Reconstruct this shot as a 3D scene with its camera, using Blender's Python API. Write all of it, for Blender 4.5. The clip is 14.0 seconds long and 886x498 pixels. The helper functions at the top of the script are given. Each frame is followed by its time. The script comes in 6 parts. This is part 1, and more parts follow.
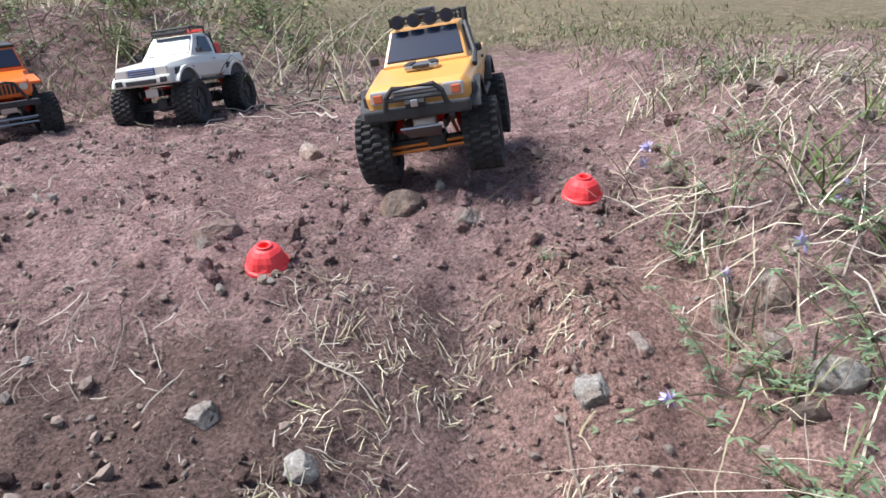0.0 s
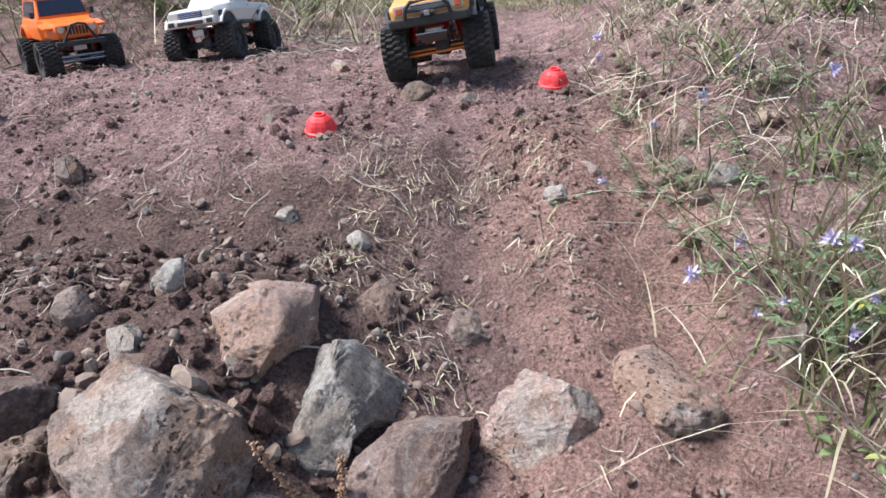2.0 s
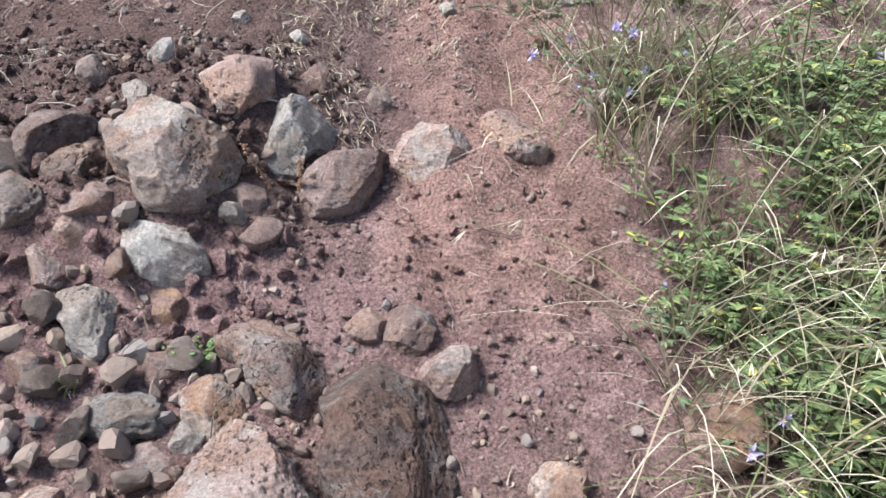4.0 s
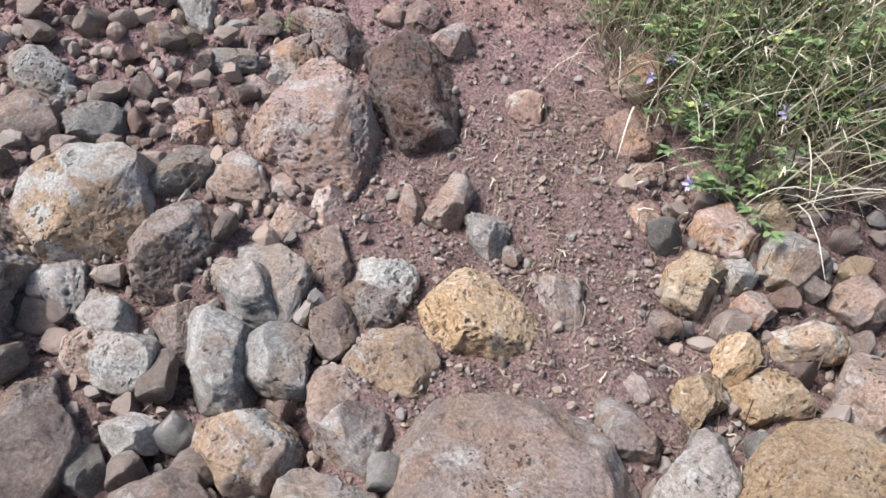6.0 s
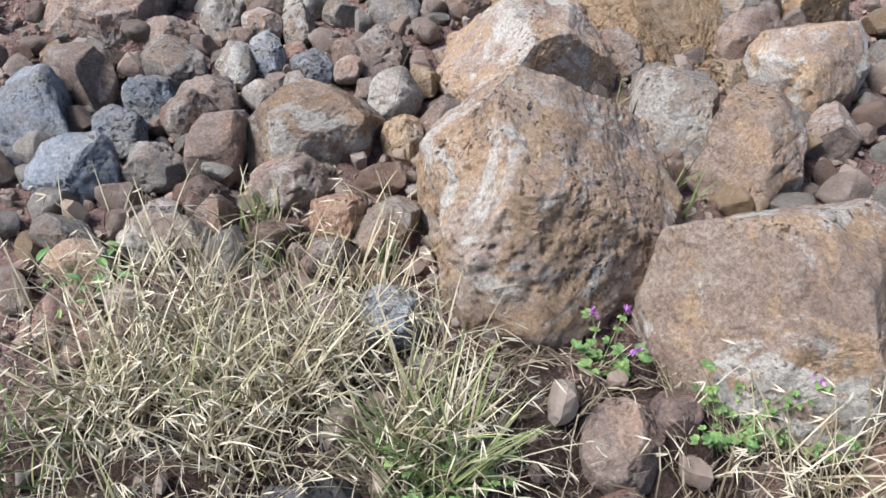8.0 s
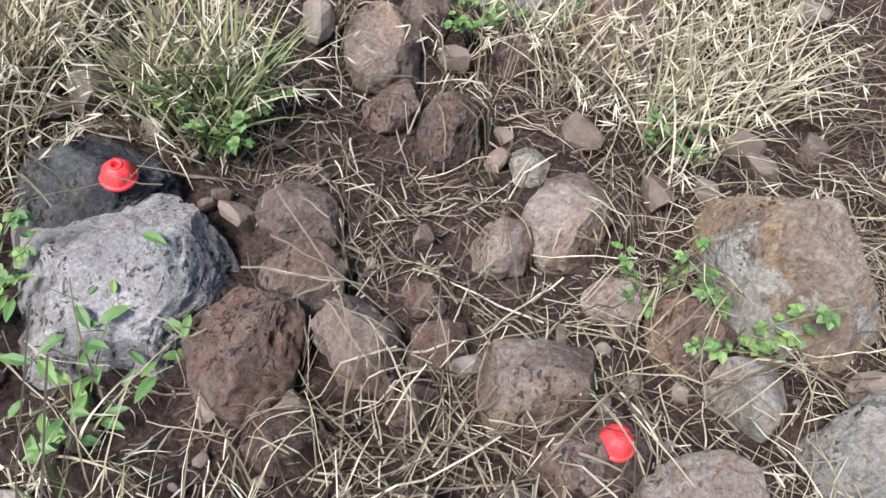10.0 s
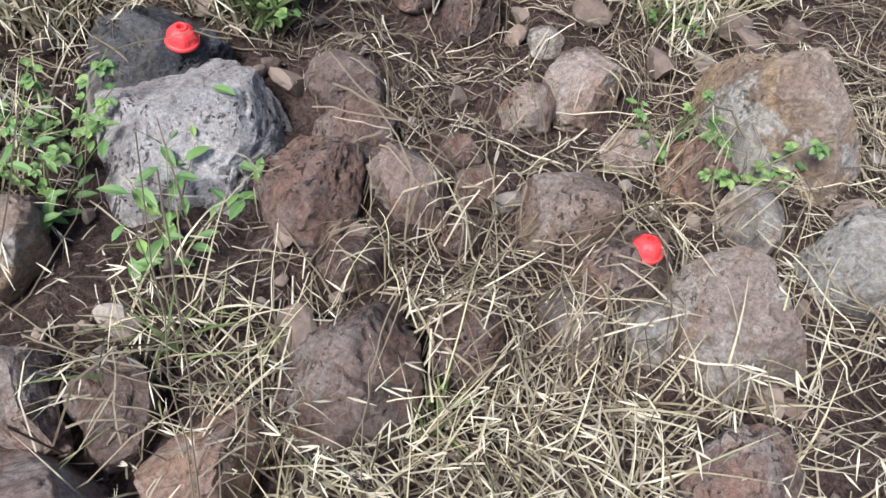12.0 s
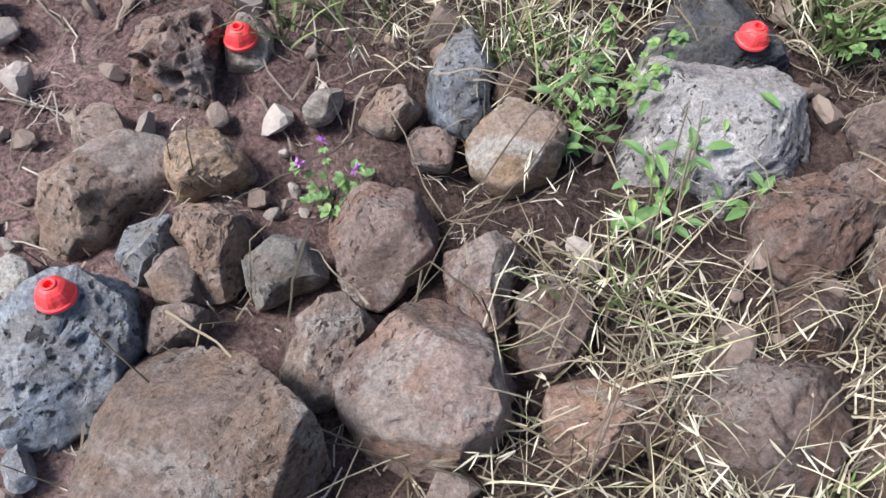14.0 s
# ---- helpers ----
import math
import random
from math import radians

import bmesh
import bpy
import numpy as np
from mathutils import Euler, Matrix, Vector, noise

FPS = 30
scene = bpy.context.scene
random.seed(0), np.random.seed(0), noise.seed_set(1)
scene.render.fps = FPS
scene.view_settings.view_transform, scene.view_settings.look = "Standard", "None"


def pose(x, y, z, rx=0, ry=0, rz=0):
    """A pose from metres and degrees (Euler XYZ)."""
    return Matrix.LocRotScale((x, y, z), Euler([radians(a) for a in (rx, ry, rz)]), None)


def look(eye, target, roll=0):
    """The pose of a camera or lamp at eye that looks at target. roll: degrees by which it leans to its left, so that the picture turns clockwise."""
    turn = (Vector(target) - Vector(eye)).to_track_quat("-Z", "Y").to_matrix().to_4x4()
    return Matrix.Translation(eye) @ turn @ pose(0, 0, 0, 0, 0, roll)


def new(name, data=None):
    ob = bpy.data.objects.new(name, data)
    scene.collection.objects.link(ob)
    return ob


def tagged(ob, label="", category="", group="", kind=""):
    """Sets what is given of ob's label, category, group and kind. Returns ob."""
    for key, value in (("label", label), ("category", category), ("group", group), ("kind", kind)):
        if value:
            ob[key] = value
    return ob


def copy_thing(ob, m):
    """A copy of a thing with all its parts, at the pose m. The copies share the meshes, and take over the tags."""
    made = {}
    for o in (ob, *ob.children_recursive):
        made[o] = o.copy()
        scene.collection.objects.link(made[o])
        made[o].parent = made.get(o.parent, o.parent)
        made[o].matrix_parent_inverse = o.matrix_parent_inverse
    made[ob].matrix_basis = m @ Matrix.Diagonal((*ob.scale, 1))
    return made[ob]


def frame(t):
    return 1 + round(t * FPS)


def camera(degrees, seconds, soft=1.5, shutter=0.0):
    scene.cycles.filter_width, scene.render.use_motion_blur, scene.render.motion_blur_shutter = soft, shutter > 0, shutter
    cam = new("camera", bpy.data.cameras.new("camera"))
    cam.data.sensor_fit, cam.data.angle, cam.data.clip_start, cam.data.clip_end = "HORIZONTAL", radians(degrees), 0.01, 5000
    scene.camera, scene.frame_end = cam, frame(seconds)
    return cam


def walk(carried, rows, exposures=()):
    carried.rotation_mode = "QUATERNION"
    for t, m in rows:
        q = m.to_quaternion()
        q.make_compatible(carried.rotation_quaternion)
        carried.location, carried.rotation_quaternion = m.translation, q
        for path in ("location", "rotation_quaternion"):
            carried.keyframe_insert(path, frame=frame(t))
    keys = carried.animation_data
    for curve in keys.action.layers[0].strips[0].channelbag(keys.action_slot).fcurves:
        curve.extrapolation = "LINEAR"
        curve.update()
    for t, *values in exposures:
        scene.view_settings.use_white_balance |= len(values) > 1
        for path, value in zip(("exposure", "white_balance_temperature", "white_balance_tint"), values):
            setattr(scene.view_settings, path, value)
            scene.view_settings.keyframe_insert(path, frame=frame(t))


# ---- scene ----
cam = camera(60.2, 14.0)
PATH = [
    (0, (0.048, -0.077, 0.302), (-0.038, 1.843, -0.250), -1.4),
    (0.5, (0.066, -0.177, 0.254), (-0.014, 1.742, -0.306), -1.5),
    (1, (0.077, -0.317, 0.220), (-0.002, 1.599, -0.347), -1.7),
    (1.5, (0.068, -0.435, 0.194), (-0.010, 1.478, -0.387), -1.9),
    (2, (0.033, -0.549, 0.189), (-0.038, 1.360, -0.403), -2.0),
    (4.5, (0.006, -1.187, 0.179), (0.239, 0.544, -0.794), 2.7),
    (5, (-0.012, -1.288, 0.136), (0.258, 0.409, -0.887), 3.1),
    (5.5, (-0.031, -1.451, 0.101), (0.236, 0.208, -0.984), 3.0),
    (6, (-0.140, -1.787, 0.051), (0.121, -0.146, -1.062), 2.8),
    (6.5, (-0.111, -2.210, 0.080), (0.141, -0.592, -1.070), 3.1),
    (7, (-0.150, -2.551, 0.065), (0.074, -0.972, -1.141), 2.7),
    (7.5, (-0.170, -2.859, -0.009), (0.047, -1.317, -1.264), 2.3),
    (8, (-0.208, -3.027, -0.096), (0.031, -1.547, -1.419), 2.0),
    (8.5, (-0.224, -3.075, -0.208), (0.107, -1.706, -1.628), 3.2),
    (9, (-0.255, -3.136, -0.225), (0.262, -1.967, -1.763), 6.3),
    (11.5, (-0.418, -3.177, -0.262), (0.505, -2.506, -1.905), 18.4),
    (12, (-0.480, -3.240, -0.250), (0.371, -2.532, -1.915), 18.1),
    (12.5, (-0.531, -3.261, -0.242), (0.210, -2.501, -1.937), 17.7),
    (13, (-0.557, -3.264, -0.237), (-0.030, -2.418, -1.971), 13.8),
    (13.5, (-0.576, -3.252, -0.240), (-0.292, -2.326, -1.990), 9.1),
    (14, (-0.591, -3.229, -0.247), (-0.596, -2.289, -2.013), 2.7),
]
EXPOSURES = [(0.0, 0.86, 6150, 10), (2.0, 0.90, 6150, 10), (5.0, 1.0, 6150, 10), (7.5, 0.76, 6150, 10), (9.0, 0.70, 6150, 10), (11.5, 0.64, 6150, 10), (14.0, 0.78, 6150, 10)]
walk(cam, [(t, look(eye, target, roll)) for t, eye, target, roll in PATH], EXPOSURES)

# ---- light: hazy late daylight, soft shadows ----
world = bpy.data.worlds.new("sky")
scene.world = world
world.use_nodes = True
wt = world.node_tree
wt.nodes.clear()
sky = wt.nodes.new("ShaderNodeTexSky")
sky.sky_type = "NISHITA"
sky.sun_disc = False
SUN_ELEVATION, SUN_ROTATION = 56.0, -95.0
sky.sun_elevation, sky.sun_rotation = radians(SUN_ELEVATION), radians(SUN_ROTATION)
sky.air_density, sky.dust_density, sky.ozone_density = 1.0, 2.5, 1.0
bg = wt.nodes.new("ShaderNodeBackground")
bg.inputs["Strength"].default_value = 0.10
wo = wt.nodes.new("ShaderNodeOutputWorld")
wt.links.new(sky.outputs[0], bg.inputs[0])
wt.links.new(bg.outputs[0], wo.inputs[0])
sun = new("sun", bpy.data.lights.new("sun", "SUN"))
sun.data.energy, sun.data.angle, sun.data.color = 3.8, radians(20), (1.0, 0.985, 0.965)
el, az = radians(SUN_ELEVATION), radians(SUN_ROTATION)
sun.matrix_world = look((0, 0, 0), (-math.sin(az) * math.cos(el), -math.cos(az) * math.cos(el), -math.sin(el)))

# ---- materials ----


class Nodes:
    """Short hand for a node material."""

    def __init__(self, name):
        self.m = bpy.data.materials.new(name)
        self.m.use_nodes = True
        self.t = self.m.node_tree
        self.bsdf = self.t.nodes["Principled BSDF"]
        self.co = self.t.nodes.new("ShaderNodeTexCoord").outputs["Object"]

    def put(self, value, socket):
        if isinstance(value, bpy.types.NodeSocket):
            self.t.links.new(value, socket)
        else:
            socket.default_value = value

    def noise(self, scale, detail=4.0, rough=0.6, at=None, distort=0.0):
        n = self.t.nodes.new("ShaderNodeTexNoise")
        self.put(at or self.co, n.inputs["Vector"])
        n.inputs["Scale"].default_value, n.inputs["Detail"].default_value = scale, detail
        n.inputs["Roughness"].default_value, n.inputs["Distortion"].default_value = rough, distort
        return n.outputs["Fac"]

    def cells(self, scale, at=None, feature="F1", spread=1.0):
        n = self.t.nodes.new("ShaderNodeTexVoronoi")
        n.feature = feature
        self.put(at or self.co, n.inputs["Vector"])
        n.inputs["Scale"].default_value, n.inputs["Randomness"].default_value = scale, spread
        return n.outputs["Distance"]

    def ramp(self, fac, *stops):
        n = self.t.nodes.new("ShaderNodeValToRGB")
        self.put(fac, n.inputs[0])
        e = n.color_ramp.elements
        while len(e) < len(stops):
            e.new(0.5)
        for item, (at, colour) in zip(e, stops):
            item.position = at
            item.color = (*colour, 1) if isinstance(colour, tuple) else (colour, colour, colour, 1)
        return n.outputs[0]

    def mix(self, fac, a, b, kind="MIX"):
        n = self.t.nodes.new("ShaderNodeMix")
        n.data_type, n.blend_type = "RGBA", kind
        for value, socket in ((fac, n.inputs[0]), (a, n.inputs[6]), (b, n.inputs[7])):
            self.put((*value, 1) if isinstance(value, tuple) else value, socket)
        return n.outputs[2]

    def sums(self, a, b, kind="ADD"):
        n = self.t.nodes.new("ShaderNodeMath")
        n.operation = kind
        self.put(a, n.inputs[0])
        self.put(b, n.inputs[1])
        return n.outputs[0]

    def piece(self):
        return self.t.nodes.new("ShaderNodeObjectInfo").outputs["Random"]

    def island(self):
        return self.t.nodes.new("ShaderNodeNewGeometry").outputs["Random Per Island"]

    def upward(self):
        g = self.t.nodes.new("ShaderNodeNewGeometry")
        s = self.t.nodes.new("ShaderNodeSeparateXYZ")
        self.t.links.new(g.outputs["Normal"], s.inputs[0])
        return s.outputs["Z"]

    def moved(self, by):
        """Object space shifted by the piece's own random number."""
        n = self.t.nodes.new("ShaderNodeVectorMath")
        n.operation = "ADD"
        self.put(self.co, n.inputs[0])
        self.put(by, n.inputs[1])
        return n.outputs[0]

    def bump(self, *layers):
        last = None
        for height, strength, distance in layers:
            n = self.t.nodes.new("ShaderNodeBump")
            self.put(height, n.inputs["Height"])
            n.inputs["Strength"].default_value, n.inputs["Distance"].default_value = strength, distance
            if last:
                self.t.links.new(last, n.inputs["Normal"])
            last = n.outputs[0]
        self.t.links.new(last, self.bsdf.inputs["Normal"])

    def done(self, colour=None, rough=0.8, metal=0.0, spec=None):
        if colour is not None:
            self.put((*colour, 1) if isinstance(colour, tuple) else colour, self.bsdf.inputs["Base Color"])
        self.put(rough, self.bsdf.inputs["Roughness"])
        self.put(metal, self.bsdf.inputs["Metallic"])
        if spec is not None:
            self.put(spec, self.bsdf.inputs["Specular IOR Level"])
        return self.m


def between(a, b, f):
    return tuple(p + (q - p) * f for p, q in zip(a, b))


def stone_material(name, dark, mid, pale, lichen, dust=(0.31, 0.222, 0.182), warm=(0.44, 0.29, 0.185), spread=0.25, holes=0.5):
    """Weathered volcanic stone: broad patches, lichen, mottling, grit and vesicles with their inner shade painted dark.
    """
    n = Nodes(name)
    at = n.moved(n.sums(n.piece(), 37.0, "MULTIPLY"))
    other = n.moved(n.sums(n.piece(), 91.0, "MULTIPLY"))
    tone = n.ramp(n.noise(4.5, 5, 0.6, at, 0.4), (0.36, between(dark, mid, 0.55)), (0.50, mid), (0.64, between(mid, pale, 0.55)))
    tone = n.mix(n.ramp(n.noise(7.0, 7, 0.72, other, 0.8), (0.48, 0.0), (0.54, 0.95)), tone, warm)
    tone = n.mix(n.ramp(n.noise(6.5, 8, 0.74, at, 0.6), (0.57 - 0.06 * lichen, 0.0), (0.61 - 0.06 * lichen, lichen)), tone, (0.50, 0.48, 0.44))
    mottle = n.noise(38.0, 7, 0.8, at)
    tone = n.mix(n.ramp(mottle, (0.53, 0.0), (0.63, 0.50)), tone, pale)
    tone = n.mix(n.ramp(mottle, (0.36, 0.6), (0.46, 0.0)), tone, dark)
    cover = n.sums(n.ramp(n.upward(), (0.35, 0.0), (0.95, 0.40)), n.ramp(n.noise(12.0, 6, 0.75, other), (0.44, 0.0), (0.56, 1.0)), "MULTIPLY")
    tone = n.mix(cover, tone, dust)
    edge_wear = n.t.nodes.new("ShaderNodeNewGeometry").outputs["Pointiness"]
    tone = n.mix(n.ramp(edge_wear, (0.52, 0.0), (0.60, 0.6)), tone, pale)
    fine = n.noise(170.0, 5, 0.8, at)
    tone = n.mix(1.0, tone, n.ramp(fine, (0.36, 0.66), (0.5, 1.0), (0.64, 1.36)), "MULTIPLY")
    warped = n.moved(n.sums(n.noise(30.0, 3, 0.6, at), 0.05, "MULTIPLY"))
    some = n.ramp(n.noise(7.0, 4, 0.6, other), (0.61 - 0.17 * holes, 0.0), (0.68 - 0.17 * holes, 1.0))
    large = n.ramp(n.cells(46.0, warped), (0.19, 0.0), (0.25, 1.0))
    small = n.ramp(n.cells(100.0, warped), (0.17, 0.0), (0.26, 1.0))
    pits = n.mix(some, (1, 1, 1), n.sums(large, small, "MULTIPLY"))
    tone = n.mix(1.0, tone, n.ramp(n.piece(), (0.0, 0.95 - spread), (0.5, 0.97), (1.0, 0.97 + spread)), "MULTIPLY")
    # Tints the pits near black, painting in the shade inside the vesicles.
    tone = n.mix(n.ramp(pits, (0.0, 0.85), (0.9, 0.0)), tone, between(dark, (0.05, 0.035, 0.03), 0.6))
    n.bump((mottle, 0.9, 0.014), (fine, 0.6, 0.004), (pits, 1.0, 0.010))
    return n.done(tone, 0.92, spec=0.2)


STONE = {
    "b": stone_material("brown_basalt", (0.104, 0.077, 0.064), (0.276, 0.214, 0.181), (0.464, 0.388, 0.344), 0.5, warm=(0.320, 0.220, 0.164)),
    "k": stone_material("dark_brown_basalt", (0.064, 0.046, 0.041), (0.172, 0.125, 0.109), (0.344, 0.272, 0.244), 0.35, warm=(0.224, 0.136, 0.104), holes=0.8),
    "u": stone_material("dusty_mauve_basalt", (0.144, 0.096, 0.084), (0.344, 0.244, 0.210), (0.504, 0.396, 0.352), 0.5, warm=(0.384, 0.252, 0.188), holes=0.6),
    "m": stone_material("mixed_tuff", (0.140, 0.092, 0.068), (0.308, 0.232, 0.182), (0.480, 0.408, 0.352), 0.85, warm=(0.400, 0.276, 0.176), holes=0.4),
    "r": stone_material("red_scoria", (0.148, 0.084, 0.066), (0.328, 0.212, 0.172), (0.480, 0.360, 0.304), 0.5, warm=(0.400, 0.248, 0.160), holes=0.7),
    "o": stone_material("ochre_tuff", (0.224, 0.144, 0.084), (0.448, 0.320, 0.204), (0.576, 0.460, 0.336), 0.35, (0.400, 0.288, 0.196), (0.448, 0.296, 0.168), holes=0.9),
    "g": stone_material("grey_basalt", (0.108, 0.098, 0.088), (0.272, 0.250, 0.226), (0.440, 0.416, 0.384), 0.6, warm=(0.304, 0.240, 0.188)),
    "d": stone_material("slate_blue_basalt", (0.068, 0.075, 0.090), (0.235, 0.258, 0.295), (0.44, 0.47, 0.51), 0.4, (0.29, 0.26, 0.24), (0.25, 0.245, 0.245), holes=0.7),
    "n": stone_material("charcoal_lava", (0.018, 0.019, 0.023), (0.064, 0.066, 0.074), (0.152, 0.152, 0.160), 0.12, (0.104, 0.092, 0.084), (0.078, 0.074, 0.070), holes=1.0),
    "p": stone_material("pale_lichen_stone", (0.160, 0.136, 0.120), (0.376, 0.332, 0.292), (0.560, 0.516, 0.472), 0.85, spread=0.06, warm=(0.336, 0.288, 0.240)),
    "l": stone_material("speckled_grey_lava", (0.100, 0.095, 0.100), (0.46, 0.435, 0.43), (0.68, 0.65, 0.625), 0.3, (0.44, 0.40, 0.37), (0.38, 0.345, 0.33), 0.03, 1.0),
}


def soil_material():
    """Packed red-brown earth with paler trodden dust, dark crumbly earth on the left, an orange rib and humus at the
    foot, darkened for shaded gaps.
    """
    n = Nodes("red_brown_soil")
    big = n.noise(2.3, 5, 0.6)
    mid = n.noise(15.0, 6, 0.7)
    fine = n.noise(150.0, 5, 0.8)
    sep = n.t.nodes.new("ShaderNodeSeparateXYZ")
    n.t.links.new(n.co, sep.inputs[0])
    wob = n.sums(n.sums(n.noise(5.0, 5, 0.65), -0.5), 0.35, "MULTIPLY")
    x, y = n.sums(sep.outputs["X"], wob), n.sums(sep.outputs["Y"], wob)

    def zone(low, high, v, soft=0.12):
        """1 between low and high along v, fading out over soft."""
        up = n.t.nodes.new("ShaderNodeMapRange")
        down = n.t.nodes.new("ShaderNodeMapRange")
        for node, a, b in ((up, low - soft, low), (down, high + soft, high)):
            node.interpolation_type = "SMOOTHSTEP"
            n.put(v, node.inputs["Value"])
            node.inputs["From Min"].default_value, node.inputs["From Max"].default_value = a, b
        return n.sums(up.outputs[0], down.outputs[0], "MULTIPLY")

    tone = n.ramp(big, (0.30, (0.165, 0.102, 0.097)), (0.52, (0.268, 0.170, 0.160)), (0.75, (0.365, 0.236, 0.216)))
    tone = n.mix(n.ramp(mid, (0.46, 0.0), (0.60, 0.75)), tone, (0.445, 0.300, 0.275))
    lower = zone(-2.3, -0.35, y, 0.25)
    tone = n.mix(n.sums(lower, 0.7, "MULTIPLY"), tone, n.mix(mid, (0.150, 0.098, 0.086), (0.305, 0.205, 0.175)))
    rib = n.sums(zone(0.10, 0.40, x, 0.10), zone(0.10, 0.95, y, 0.25), "MULTIPLY")
    tone = n.mix(n.sums(rib, 0.75, "MULTIPLY"), tone, n.mix(mid, (0.27, 0.158, 0.128), (0.45, 0.285, 0.235)))
    dark_left = n.sums(zone(-1.4, -0.16, x, 0.22), zone(0.20, 0.80, y, 0.14), "MULTIPLY")
    tone = n.mix(n.sums(dark_left, 0.85, "MULTIPLY"), tone, n.mix(mid, (0.085, 0.056, 0.048), (0.20, 0.135, 0.115)))
    track = n.sums(zone(-0.10, 0.07, x, 0.08), zone(0.35, 0.95, y, 0.15), "MULTIPLY")
    tone = n.mix(n.sums(track, 0.45, "MULTIPLY"), tone, (0.17, 0.115, 0.102))
    tone = n.mix(n.ramp(n.noise(6.5, 6, 0.7), (0.38, 0.45), (0.48, 0.0)), tone, (0.130, 0.086, 0.072))
    # Dark brown humus, its colour deepened to paint shade into the gaps between rocks.
    humus = n.ramp(n.sums(n.sums(sep.outputs["Y"], 3.08), n.sums(mid, 0.5, "MULTIPLY")), (0.0, 0.85), (0.98, 0.85), (1.0, 0.0))
    humus = n.sums(humus, n.ramp(n.sums(sep.outputs["X"], 1.25), (0.40, 0.30), (0.65, 1.0)), "MULTIPLY")
    tone = n.mix(humus, tone, n.mix(mid, (0.030, 0.021, 0.017), (0.090, 0.064, 0.052)))
    turf = n.ramp(n.sums(n.sums(n.sums(sep.outputs["Y"], 0.20, "MULTIPLY"), -0.72), n.sums(big, 0.9, "MULTIPLY")), (0.42, 0.0), (0.66, 0.7))
    tone = n.mix(turf, tone, n.ramp(mid, (0.35, (0.11, 0.105, 0.05)), (0.65, (0.25, 0.235, 0.12))))
    tone = n.mix(1.0, tone, n.ramp(fine, (0.34, 0.45), (0.5, 1.0), (0.66, 1.65)), "MULTIPLY")
    crumbs = n.cells(110.0)
    n.bump((mid, 0.9, 0.03), (n.ramp(crumbs, (0.0, 1.0), (0.6, 0.0)), 0.9, 0.009), (fine, 1.0, 0.008))
    return n.done(tone, 0.95, spec=0.12)


SOIL = soil_material()

# ---- the ground ----
KNOT_Y = (-4.5, -3.2, -2.9, -2.5, -2.0, -1.4, -1.0, -0.75, -0.5, -0.3, -0.12, 0.1, 0.3, 0.45, 0.62, 0.78, 1.02, 1.2, 1.42, 2.1, 3.0, 6.0, 14.0, 40.0, 400.0)
KNOT_Z = (-0.88, -0.89, -0.95, -0.94, -0.89, -0.86, -0.83, -0.77, -0.70, -0.62, -0.53, -0.43, -0.36, -0.30, -0.235, -0.165, -0.05, 0.025, 0.05, 0.06, 0.10, 0.32, 0.95, 2.2, 6.0)


def step(v, a, b):
    u = np.clip((v - a) / (b - a), 0.0, 1.0)
    return u * u * (3 - 2 * u)


def slope(x, y):
    """The slope without its small relief, for whole arrays of places."""
    z = sum(np.interp(y + d, KNOT_Y, KNOT_Z) for d in (-0.09, -0.03, 0.03, 0.09)) / 4
    z = z + 0.10 * step(-x, 0.05, 0.35) * step(y, 0, 0.15) * (1 - step(y, 0.45, 0.75))
    a = 0.28 + 0.3 * (1 - step(y, -0.1, 0.4))
    z = z + 0.32 * step(-x, 0.55, 1.7) * step(y, 2.45, 3.3) * (1 - step(y, 6, 9)) - 0.03 * step(-x, 0.95, 1.25) * step(y, 1.4, 1.8)
    along = step(y, 0.1, 0.3) * (1 - step(y, 0.95, 1.15))
    z = z + along * (0.030 * np.exp(-(((x - 0.21) / 0.085) ** 2)) - 0.028 * np.exp(-(((x - 0.03) / 0.075) ** 2)) + 0.025 * np.exp(-(((x + 0.25) / 0.16) ** 2)))
    return z + 0.13 * step(x, a, a + 0.35) * step(y, -0.9, -0.2) * (1 - 0.7 * step(y, 2.5, 4))


def relief(x, y):
    return 0.018 * noise.fractal(Vector((x * 3.1, y * 3.1, 0.3)), 0.9, 2.1, 4) + 0.017 * noise.fractal(Vector((x * 15, y * 15, 4.7)), 0.7, 2.2, 4)


# heights near the path, worked out once on a fine grid
CELL, LOW_X, LOW_Y, MANY_X, MANY_Y = 0.0125, -2.0, -3.95, 340, 520
GRID_X, GRID_Y = np.meshgrid(LOW_X + CELL * np.arange(MANY_X), LOW_Y + CELL * np.arange(MANY_Y))
BASE_TABLE = slope(GRID_X, GRID_Y)
RELIEF_TABLE = np.array([[relief(x, y) for x in GRID_X[0]] for y in GRID_Y[:, 0]])
SUNK = step(-GRID_Y, 0.62, 0.85) * (1 - step(-GRID_Y, 2.25, 2.5)) * (1 - step(GRID_X, -0.2, -0.1) * step(-GRID_X, -0.42, -0.36) * step(GRID_Y, -1.15, -1.0))
RELIEF_TABLE -= 0.026 * SUNK + 0.016 * step(-GRID_Y, 2.35, 2.55)
BASE_ROWS, GROUND_ROWS = BASE_TABLE.tolist(), (BASE_TABLE + RELIEF_TABLE).tolist()


def from_rows(rows, x, y):
    u, v = (x - LOW_X) / CELL, (y - LOW_Y) / CELL
    i, j = int(u), int(v)
    if u < 0 or v < 0 or i > MANY_X - 2 or j > MANY_Y - 2:
        return None
    u, v = u - i, v - j
    a, b = rows[j], rows[j + 1]
    return (a[i] * (1 - u) + a[i + 1] * u) * (1 - v) + (b[i] * (1 - u) + b[i + 1] * u) * v


